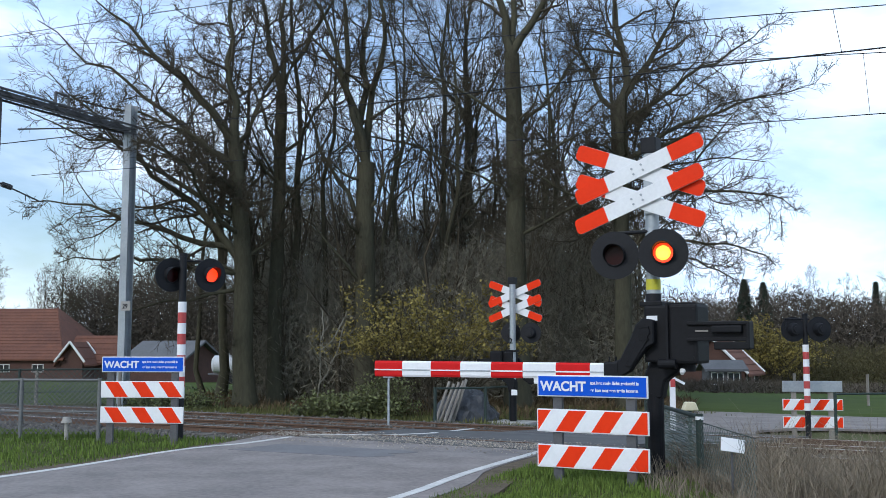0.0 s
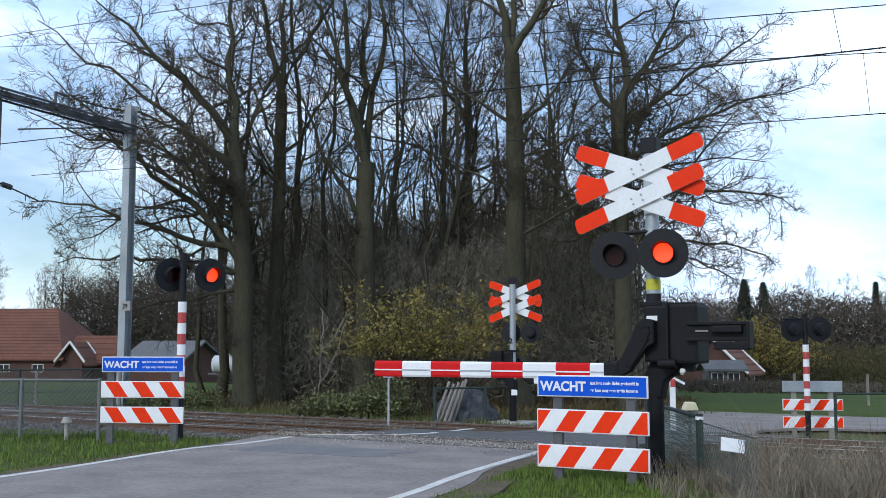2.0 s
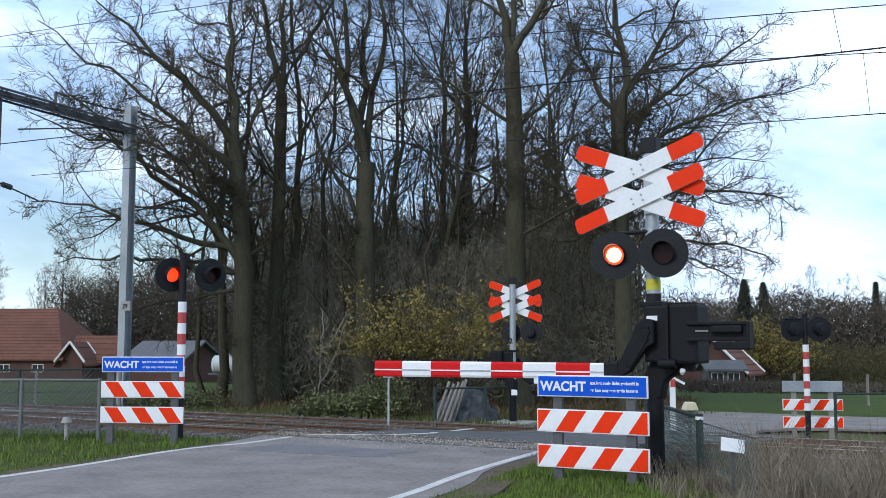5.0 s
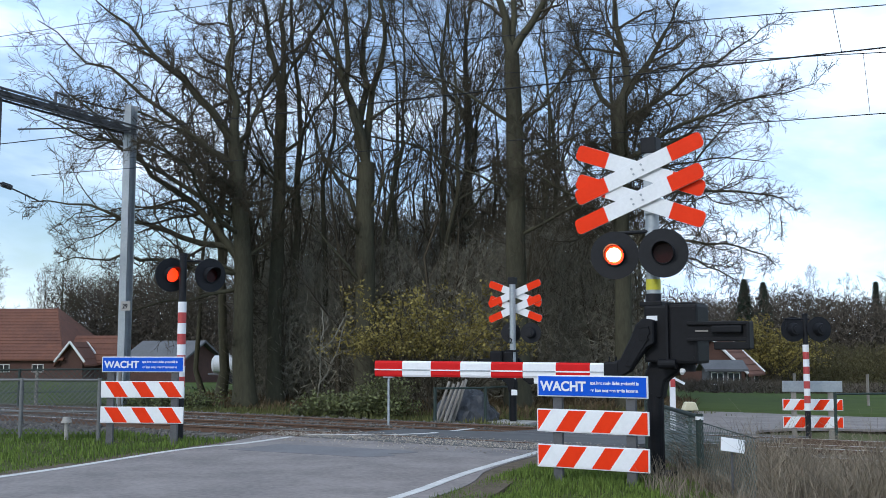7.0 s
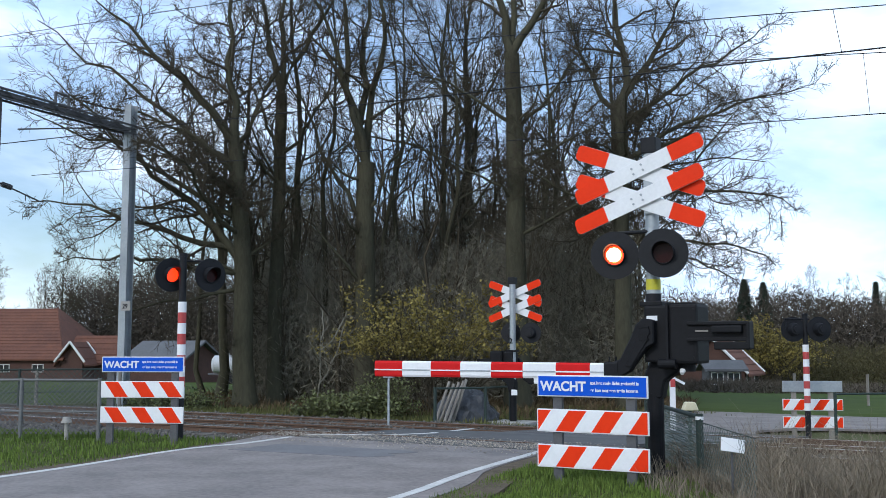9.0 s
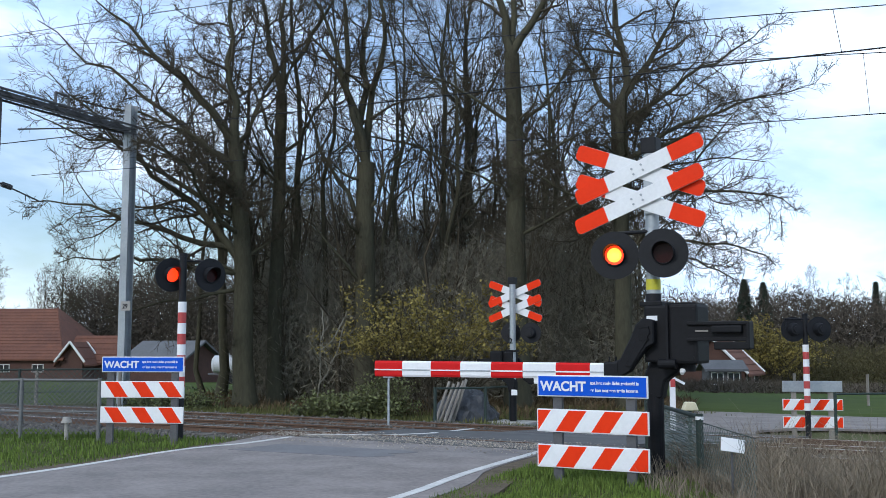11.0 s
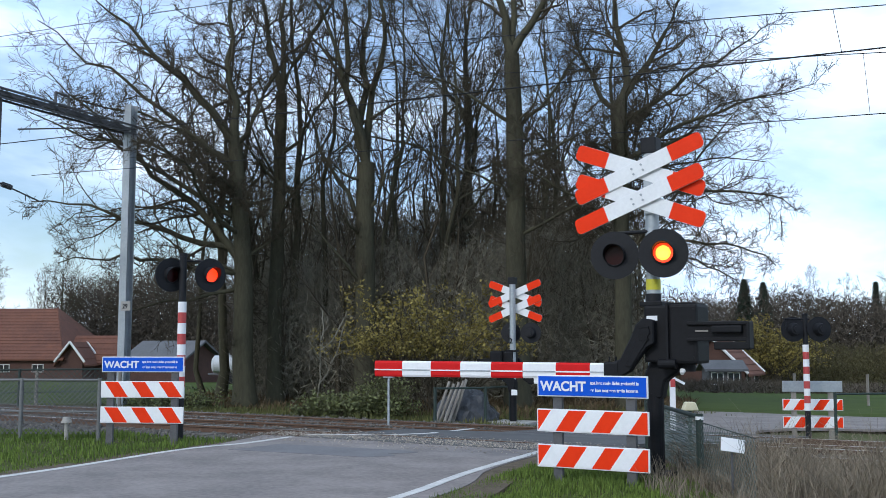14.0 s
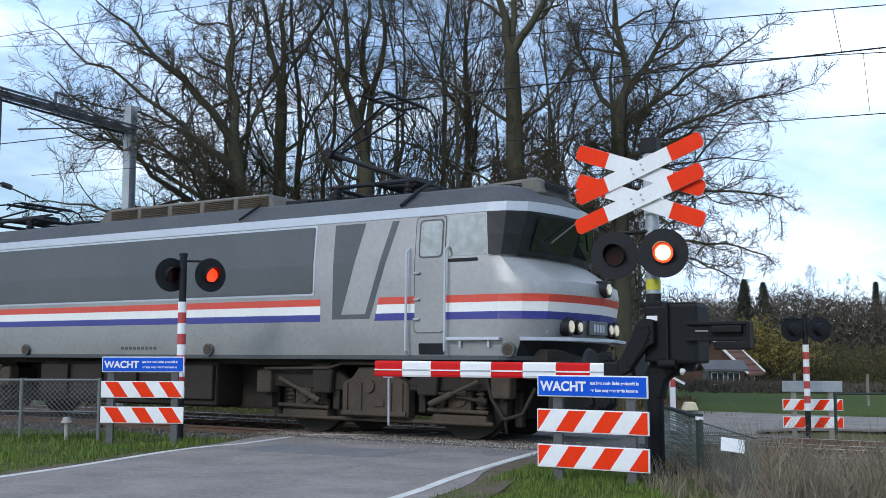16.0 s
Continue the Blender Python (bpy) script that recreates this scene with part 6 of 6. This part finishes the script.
# ---------- meadows and verges ----------
def patch(name, quad, mat, label, n=24, lift=0.03):
    """A sheet of turf over the ground between four plan corners."""
    a, b, c, d = (Vector(q) for q in quad)
    vs = []
    for j in range(n + 1):
        for i in range(n + 1):
            u, v = i / n, j / n
            p = (a * (1 - u) + b * u) * (1 - v) + (d * (1 - u) + c * u) * v
            vs.append((p.x, p.y, terrain(p.x, p.y) + lift))
    fs = [(j * (n + 1) + i, j * (n + 1) + i + 1, (j + 1) * (n + 1) + i + 1, (j + 1) * (n + 1) + i) for j in range(n) for i in range(n)]
    return tagged(mesh_arrays(name, vs, fs, mat, smooth=True), label, "grass", kind="structure")


patch("ground_meadow", [(-24, 27), (-5.8, 36), (-13, 78), (-90, 78)], M["field"], "short green meadow beyond the tracks", lift=0.05)
patch("ground_meadow", [(7.2, 30.2), (60, 8), (90, 66), (12, 66)], M["field"], "short green meadow beside the far road", lift=0.03, n=60)


def blades(name, region, n, h, mat, seed, label, w=0.006, lean=0.35, clump=0.0, z0=None, kind="stuff"):
    """Blades of grass or stalks, spread over a plan region given by a test or corners."""
    rg = np.random.default_rng(seed)
    (x0, x1), (y0, y1), test = region
    xs, ys = rg.uniform(x0, x1, n * 3), rg.uniform(y0, y1, n * 3)
    keep = [i for i in range(n * 3) if test(xs[i], ys[i])][:n]
    xs, ys = xs[keep], ys[keep]
    n = len(xs)
    P = np.array([(x, y, terrain(x, y) - 0.01) for x, y in zip(xs, ys)])
    grow_ = np.array([0.55 + 0.9 * max(0, noise.noise((x * 1.3, y * 1.3, 3.0)) + 0.35) for x, y in zip(xs, ys)])
    H = rg.uniform(h[0], h[1], n) * grow_
    a = rg.uniform(0, 2 * np.pi, n)
    dirx = np.stack([np.cos(a), np.sin(a), np.zeros(n)], 1)
    b = rg.uniform(0, 2 * np.pi, n)
    ln = np.stack([np.cos(b), np.sin(b), np.zeros(n)], 1) * (rg.uniform(0, lean, n) * H)[:, None]
    up = np.array([0, 0, 1.0])
    mid = P + ln * 0.38 + up * (H * 0.62)[:, None]
    tip = P + ln + up * H[:, None]
    v = np.stack([P - dirx * w, P + dirx * w, mid + dirx * w * 0.75, mid - dirx * w * 0.75, tip + dirx * w * 0.15, tip - dirx * w * 0.15], 1)
    k = 6 * np.arange(n)[:, None]
    f = np.concatenate([k + np.array([[0, 1, 2, 3]]), k + np.array([[3, 2, 4, 5]])])
    o = mesh_arrays(name, v.reshape(-1, 3), f, mat)
    return tagged(o, label, "grass", kind=kind)


def sd(x, y):
    return x * RUN.x + y * RUN.y, x * LAT.x + y * LAT.y


def near_right(x, y):
    s, d = sd(x, y)
    edge = -4.95 - 0.13 * max(d - 7, 0) + 0.08 * noise.noise((d * 2, 0, 0))
    return s > edge and d < 12.0 and y > 7.5 and x < 2.9 - 0.1 * (y - 9)


def near_left(x, y):
    s, d = sd(x, y)
    return s < -9.85 - 0.16 * max(d - 7, 0) and d < 11.7


blades("grass", ((-0.6, 3.2), (7.6, 14), near_right), 25000, (0.035, 0.095), M["grass"], 1, "short green grass on the road verge", w=0.005)
blades("grass", ((-12, -3.0), (9, 17), near_left), 29000, (0.035, 0.10), M["grass"], 2, "short green grass along the wire fence", w=0.007)
blades("dry_grass", ((2.1, 9.5), (8.2, 15.5), lambda x, y: x > 2.35 + 0.1 * (y - 9) and sd(x, y)[1] < 12.6), 34000, (0.07, 0.30), M["dry_grass"], 3, "dry straw coloured weeds and stalks", w=0.0030, lean=1.5)
blades("dry_grass", ((2.3, 9.5), (8.2, 14.5), lambda x, y: x > 2.6 and sd(x, y)[1] < 12.6), 11000, (0.28, 0.60), M["dry_grass"], 14, "tall dry straw coloured stalks", w=0.0032, lean=1.3)
blades("dry_grass", ((1.9, 3.2), (8.6, 11.4), lambda x, y: True), 1500, (0.10, 0.28), M["dry_grass"], 4, "dry grass at the foot of the netting", w=0.004, lean=0.8)
blades("grass", ((-16, 8), (21, 32), lambda x, y: 20.6 < sd(x, y)[1] < 30 and not (-9.4 < sd(x, y)[0] < 6 and sd(x, y)[1] < 28)), 14000, (0.06, 0.17), M["bank"], 5, "rough grass bank beyond the tracks", w=0.012)
blades("dry_grass", ((-16, 9), (24, 44), lambda x, y: 23.5 < sd(x, y)[1] and x > -0.25 * y + 1 and x < 0.24 * y), 12000, (0.08, 0.30), M["litter"], 6, "dead leaves and dry stalks on the grove floor", w=0.02, lean=1.2)


# ---------- brambles, bushes and far woods ----------
M["bush_leaf"] = material("yellow_green_young_leaves", (0.25, 0.20, 0.055), (0.14, 0.115, 0.035), rough=0.7, scale=1.5, fine=8, bump=0, vary=0.4, spec=0.2)
M["bramble_leaf"] = material("dull_green_bramble_leaves", (0.13, 0.145, 0.05), (0.075, 0.08, 0.035), rough=0.6, scale=2, fine=8, bump=0, vary=0.5, spec=0.3)
M["far_twig"] = material("brown_distant_twigs", (0.118, 0.10, 0.080), (0.072, 0.062, 0.050), rough=1.0, scale=0.12, fine=1.2, bump=0, vary=0.35, spec=0.05)
M["far_green"] = material("olive_distant_shrub", (0.115, 0.103, 0.05), (0.066, 0.060, 0.032), rough=1.0, scale=0.15, fine=1.2, bump=0, vary=0.35, spec=0.05)
M["spruce"] = material("dark_spruce_needles", (0.045, 0.06, 0.04), (0.025, 0.038, 0.027), rough=0.9, scale=1, fine=6, bump=0, vary=0.3, spec=0.1)


def leaf_cloud(rg, centers, per, spread, size):
    n = len(centers) * per
    c = np.repeat(centers, per, axis=0) + rg.normal(0, spread, (n, 3))
    a = rg.normal(size=(n, 3))
    a /= np.linalg.norm(a, axis=1, keepdims=True)
    b = np.cross(a, rg.normal(size=(n, 3)))
    b /= np.linalg.norm(b, axis=1, keepdims=True)
    s = rg.uniform(size[0], size[1], n)[:, None]
    v = np.stack([c - a * s, c - b * s * 0.5, c + a * s, c + b * s * 0.5], 1).reshape(-1, 3)
    return v, np.arange(n * 4).reshape(n, 4)


def bush(x, y, w, dpt, h, stems, per, leaf, mat, label, seed, size=(0.03, 0.07), name="bush", twigs=5, arch=0.0, top=1.0):
    rg = np.random.default_rng(seed)
    t = thing(name, Matrix.Translation((x, y, terrain(x, y))), label, "bush")
    K = 7
    n = stems
    base = np.stack([rg.uniform(-w * 0.25, w * 0.25, n), rg.uniform(-dpt * 0.3, dpt * 0.3, n), np.full(n, -0.1)], 1)
    ang = rg.uniform(0, 2 * np.pi, n)
    out = np.stack([np.cos(ang) * w / 2, np.sin(ang) * dpt / 2], 1) * rg.uniform(0.3, 1.0, (n, 1)) ** 0.6
    hh = h * rg.uniform(0.55, 1.0, n) * (1 - 0.35 * (np.abs(out[:, 0]) / (w / 2)) ** 2)
    pts = np.zeros((n, K, 3))
    for k in range(K):
        q = k / (K - 1)
        pts[:, k, :2] = base[:, :2] + out * q ** 1.3
        pts[:, k, 2] = base[:, 2] + hh * (q - arch * q ** 3)
    pts[:, 1:] += rg.normal(0, 0.03 * h / 2, (n, K - 1, 3))
    rad = np.linspace(0.018, 0.006, K)[None] * np.ones((n, 1)) * (h / 2.5) ** 0.5
    b2, r2 = grow(rg, pts, rad, twigs, 0.25, 0.4, 40, 4, 0.05, 0.2, 0.004)
    b3, r3 = grow(rg, b2, r2, 3, 0.2, 0.5, 40, 3, 0.0, 0.2, 0.003)
    mesh_arrays("brushwood", *join([tubes(pts, rad, 4), tubes(b2, r2, 3), tubes(b3, r3, 3)]), M["twig"], t)
    tips = np.concatenate([b2[:, -1], b3[:, -1], b3[:, 1]])
    tips = tips[tips[:, 2] > (1 - top) * h]
    tips = tips[rg.permutation(len(tips))[:per]]
    mesh_arrays("foliage", *leaf_cloud(rg, tips, leaf, 0.09, size), mat, t)["label"] = "scattered small young leaves"
    return t


bush(-0.6, 29.5, 5.0, 2.5, 3.7, 70, 2600, 6, M["bush_leaf"], "wide hazel bush with yellow-green young leaves", 21, (0.03, 0.065), top=0.55)
bush(-2.35, 27.2, 2.6, 1.6, 1.05, 70, 1500, 5, M["bramble_leaf"], "low dull green bramble thicket by the track", 22, (0.03, 0.07), arch=0.35)
bush(-1.55, 27.4, 1.4, 1.2, 1.35, 40, 900, 3, M["bramble_leaf"], "twiggy bramble clump behind the rails", 23, (0.02, 0.05))
bush(4.3, 12.2, 2.2, 1.6, 0.55, 60, 500, 2, M["dry_grass"], "tangled dry bramble in the weeds", 24, (0.02, 0.04), arch=0.5)
bush(6.2, 12.8, 2.6, 1.8, 0.62, 70, 500, 2, M["dry_grass"], "tangled dry bramble in the weeds", 25, (0.02, 0.04), arch=0.5)
bush(3.1, 11.0, 1.2, 1.0, 0.42, 40, 250, 2, M["dry_grass"], "tangled dry bramble in the weeds", 26, (0.02, 0.04), arch=0.5)
bush(23.0, 76.0, 8.5, 4.0, 5.4, 90, 2200, 5, M["bush_leaf"], "tall olive green shrub beyond the far road", 27, (0.06, 0.12))
bush(-8.2, 31.5, 3.0, 1.6, 0.75, 50, 700, 4, M["bramble_leaf"], "low brambles under the trees", 28, (0.03, 0.06), arch=0.3)


def sapling():
    wood, crown = tree_meshes(31, 2.7, 0.032, limbs=4, fork=0.3, twigs=2, spread=0.6, l2=3, l3=2, thin=0.004)
    x, y = -3.28, 27.3
    t = thing("sapling", Matrix.Translation((x, y, terrain(x, y) + 0.1)), "thin pale bare sapling with a forked stem", "tree")
    mesh_arrays("trunk", *wood, M["pale_bark"], t, smooth=True)
    mesh_arrays("crown", *crown, M["pale_bark"], t)


M["pale_bark"] = material("pale_smooth_bark", (0.19, 0.175, 0.135), (0.12, 0.11, 0.085), rough=0.9, scale=2, fine=14, bump=0.3, depth=0.01)
sapling()


def woods(name, xs, ys, h, n, seed, mat, label, sliver=(0.35, 0.9), width=0.035, stems=0, hole=None):
    """A far thicket: bare stems and a mass of upright twig slivers."""
    rg = np.random.default_rng(seed)
    x = rg.uniform(*xs, n)
    y = rg.uniform(*ys, n)
    top = np.array([h[0] + (h[1] - h[0]) * (0.5 + 0.5 * noise.noise((a * 0.16, b * 0.10, seed))) + 0.14 * h[1] * noise.noise((a * 0.7, b * 0.3, seed)) + 0.12 * h[1] * noise.noise((a * 2.3, b * 0.5, seed)) for a, b in zip(x, y)])
    gz = np.array([ground_z(a, b) - 0.1 for a, b in zip(x, y)])
    q_ = rg.random(n)
    z = gz + top * q_ ** 0.75
    L = rg.uniform(*sliver, n) * (1.1 - 0.6 * q_)
    d = rg.normal(0, 0.8, (n, 3))
    d[:, 2] = np.abs(d[:, 2]) + 0.15
    d /= np.linalg.norm(d, axis=1, keepdims=True)
    c = np.stack([x, y, z], 1)
    w = np.cross(d, rg.normal(size=(n, 3)))
    w /= np.linalg.norm(w, axis=1, keepdims=True)
    ww = (rg.uniform(0.4, 1.2, n) * (1.1 - 0.6 * q_))[:, None] * width
    v = np.stack([c - w * ww, c + w * ww, c + d * L[:, None]], 1).reshape(-1, 3)
    f = np.arange(n * 3).reshape(n, 3)
    o = mesh_arrays(name, v, f, mat)
    tagged(o, label, "woods", kind="stuff")
    if stems:
        m = stems
        sx, sy = rg.uniform(*xs, m), rg.uniform(*ys, m)
        hh = rg.uniform(0.6, 1.15, m) * h[1]
        pts = np.zeros((m, 6, 3))
        for k in range(6):
            q = k / 5
            pts[:, k, 0] = sx + rg.normal(0, 0.12, m) * k * 0.6
            pts[:, k, 1] = sy
            pts[:, k, 2] = np.array([ground_z(a, b) for a, b in zip(sx, sy)]) - 0.1 + hh * q
        rad = np.linspace(1, 0.25, 6)[None] * rg.uniform(0.03, 0.11, (m, 1))
        b1, r1 = grow(rg, pts, rad, 9, 0.3, 0.28, 42, 5, 0.1, 0.12, 0.012)
        b2, r2 = grow(rg, b1, r1, 5, 0.2, 0.45, 40, 3, 0.05, 0.15, 0.009)
        o = mesh_arrays(name, *join([tubes(pts, rad, 4), tubes(b1, r1, 3), tubes(b2, r2, 3)]), M["twig"])
        tagged(o, label, "woods", kind="stuff")


# olive brush colour, lightened to carry the haze between the trunks
M["grove_twig"] = material("hazed_olive_undergrowth", (0.225, 0.207, 0.16), (0.135, 0.125, 0.098), rough=1.0, scale=0.2, fine=1.5, bump=0, vary=0.35, spec=0.05)
woods("grove_undergrowth", (-6.9, 6.6), (34.2, 40), (2.5, 7.5), 88000, 47, M["grove_twig"], "grey olive brushwood between the trunks", (0.3, 0.8), 0.014, stems=60)
woods("grove_undergrowth", (-8.1, 8.3), (40, 52), (6.0, 11.5), 130000, 41, M["grove_twig"], "dense brown undergrowth deep in the grove", (0.3, 0.9), 0.03, stems=110)
woods("far_woods", (-36, -8), (92, 112), (8.0, 11.5), 95000, 42, M["far_twig"], "brown leafless woods behind the farm", (0.4, 1.1), 0.07, stems=50)
woods("far_woods", (14, 75), (90, 112), (6.5, 9.0), 150000, 43, M["far_twig"], "brown leafless woods along the far meadow", (0.4, 1.1), 0.075, stems=70)
woods("far_shrubs", (10, 50), (78, 86), (2.0, 4.2), 50000, 44, M["far_green"], "olive brown shrubs along the far meadow", (0.25, 0.7), 0.035)
woods("far_shrubs", (13.5, 30), (58, 63), (0.2, 1.1), 6000, 46, M["far_twig"], "low brown shrubs before the house", (0.3, 0.8), 0.035)
woods("far_shrubs", (-9.5, -5.0), (50, 58), (4.0, 7.5), 26000, 45, M["far_twig"], "brown shrubs at the edge of the grove", (0.35, 1.0), 0.04, stems=25)


def spruce(x, y, h, seed, wide=0.30):
    rg = np.random.default_rng(seed)
    t = thing("spruce_tree", Matrix.Translation((x, y, terrain(x, y))), "dark green spruce rising above the far woods", "tree", "spruces in the far woods")
    bm = bmesh.new()
    rod(bm, (0, 0, -0.2), (0, 0, h), 0.16, 0.02, n=8)
    part("trunk", bm, M["bark"], t)
    n = 5200
    tier = h * 0.085
    q = rg.random(n) ** 0.8
    z = h * (0.12 + 0.88 * q)
    a = rg.uniform(0, 2 * np.pi, n)
    R = (1 - q) * h * wide * (1.05 - 0.62 * ((z / tier + 0.35 * np.sin(2 * a + seed) + 0.2 * np.sin(5 * a)) % 1.0)) * rg.uniform(0.15, 1, n) ** 0.5 + 0.04
    c = np.stack([np.cos(a) * R, np.sin(a) * R, z - R * 0.25], 1)
    d = np.stack([np.cos(a), np.sin(a), -0.4 + 0 * a], 1) * (rg.uniform(0.2, 0.5, n) * (1.15 - 0.45 * q))[:, None]
    w = np.cross(d, [0, 0, 1.0]) * 0.28
    v = np.stack([c - w, c + w, c + d], 1).reshape(-1, 3)
    mesh_arrays("crown", v, np.arange(n * 3).reshape(n, 3), M["spruce"], t)


spruce(26.5, 92, 9.1, 1)
spruce(28.8, 94, 9.0, 2)
spruce(41.4, 100, 9.4, 3, 0.15)


for k, x, y, sc, turn in ((0, -33.2, 90, 0.62, 40), (2, -35.2, 92, 0.60, 120), (0, -38.0, 90, 0.62, 200), (2, 32.5, 95, 0.62, 10), (3, 36.0, 94, 0.64, 80), (2, 41.5, 96, 0.6, 150)):
    o = copy_thing(TREES[k], Matrix.Translation((x, y, ground_z(x, y))) @ Matrix.Rotation(radians(turn), 4, "Z"))
    o.scale = (sc, sc, sc)
    tagged(o, "bare tree standing among the far woods", group="bare trees of the far woods")


def far_posts():
    bm = bmesh.new()
    rod(bm, (0, 0, -0.2), (0, 0, 1.1), 0.05, n=8)
    first = None
    for k in range(16):
        x = 12 + k * 2.6
        y = 36 + 0.25 * k
        m = Matrix.Translation((x, y, terrain(x, y)))
        if first is None:
            first = thing("fence_post", m, "weathered wooden pasture fence post", "fence post", "pasture fence posts")
            part("post", bm, M["wood"], first)
        else:
            copy_thing(first, m)
    for k in range(10):
        x = -9.5 - k * 2.8
        y = 31 + 0.9 * k
        copy_thing(first, Matrix.Translation((x, y, terrain(x, y))))


far_posts()


# ---------- what moves: the train with its wheels, and the flashing lamps ----------
def motions():
    speed = 17.45

    def at(t):
        s = -5.753 + speed * (t - 16.0)
        return Matrix.Translation(on_track(s, TRACK_D, 0)) @ TRACK_TURN @ Matrix.Rotation(-CANT, 4, "X")

    walk(LOCO, [(t, at(t)) for t in (0.0, 8.0, 15.0, 16.0)])
    for w, dx in WHEELS:
        rows = [(0.0, 0.0)] + [(14.8 + k / 30, k) for k in range(37)]
        walk(w, [(t, Matrix.Translation((dx, 0, 0.615)) @ Matrix.Rotation(k * speed / 30 / 0.615, 4, "Y")) for t, k in rows])
    # lamps: the second of a pair burns 0.215 s of every 0.663 s, the first the rest
    starts = [0.575 + 0.663 * k for k in range(-1, 25)]
    level = [(0.0, 0.62), (0.8, 0.45), (1.5, 0.2), (1.9, 0.0), (2.5, 0.1), (3.0, 0.45), (3.5, 0.65), (4.2, 0.85), (6.0, 1.0), (9.5, 1.0),
             (11.3, 0.5), (11.9, 0.12), (12.5, 0.0), (13.0, 0.15), (13.5, 0.4), (14.0, 0.65), (14.6, 0.8), (15.5, 0.95), (16.1, 1.0)]

    def strength(t):
        for (a, p), (b, q) in zip(level, level[1:]):
            if a <= t <= b:
                return p + (q - p) * (t - a) / (b - a)
        return level[0][1]

    for i, (g, c, near) in enumerate(GLOWS):
        second = i % 2 == 1

        def lit(t):
            if second:
                return any(a - 0.005 <= t <= a + 0.215 for a in starts)
            return not any(a + 0.02 <= t <= a + 0.215 for a in starts)

        def warming(t):
            return any(abs(t - e) < 0.018 for a in starts for e in (a, a + 0.215))
        on, off = -0.030, 0.0
        rows, rows_a, rows_c = [], [], []
        times = sorted({0.0, 16.0} | {round(f / 30, 4) for a in starts for e in (a, a + 0.215) for f in (math.floor(e * 30) - 1, math.floor(e * 30), math.floor(e * 30) + 1, math.floor(e * 30) + 2) if 0 < f < 480}
                       | {round(x * 0.1, 4) for x in range(161)})
        for t in times:
            k = lit(t)
            rows.append((t, Matrix.Translation((0, on if k else off, 0))))
            # the added glare domes come through the lens as far as the lamp is bright
            b = 0.0 if warming(t) else strength(t)
            rows_a.append((t, Matrix.Translation((0, -0.030 - 0.034 * min(max(b - 0.12, 0.0) / 0.40, 1.0) if k else 0.02, 0))))
            rows_c.append((t, Matrix.Translation((0, -0.025 - 0.073 * min(max(b - 0.68, 0.0) / 0.28, 1.0) if k else 0.03, 0))))
        walk(g, rows)
        if c:
            walk(c[0], rows_a)
            walk(c[1], rows_c)


motions()
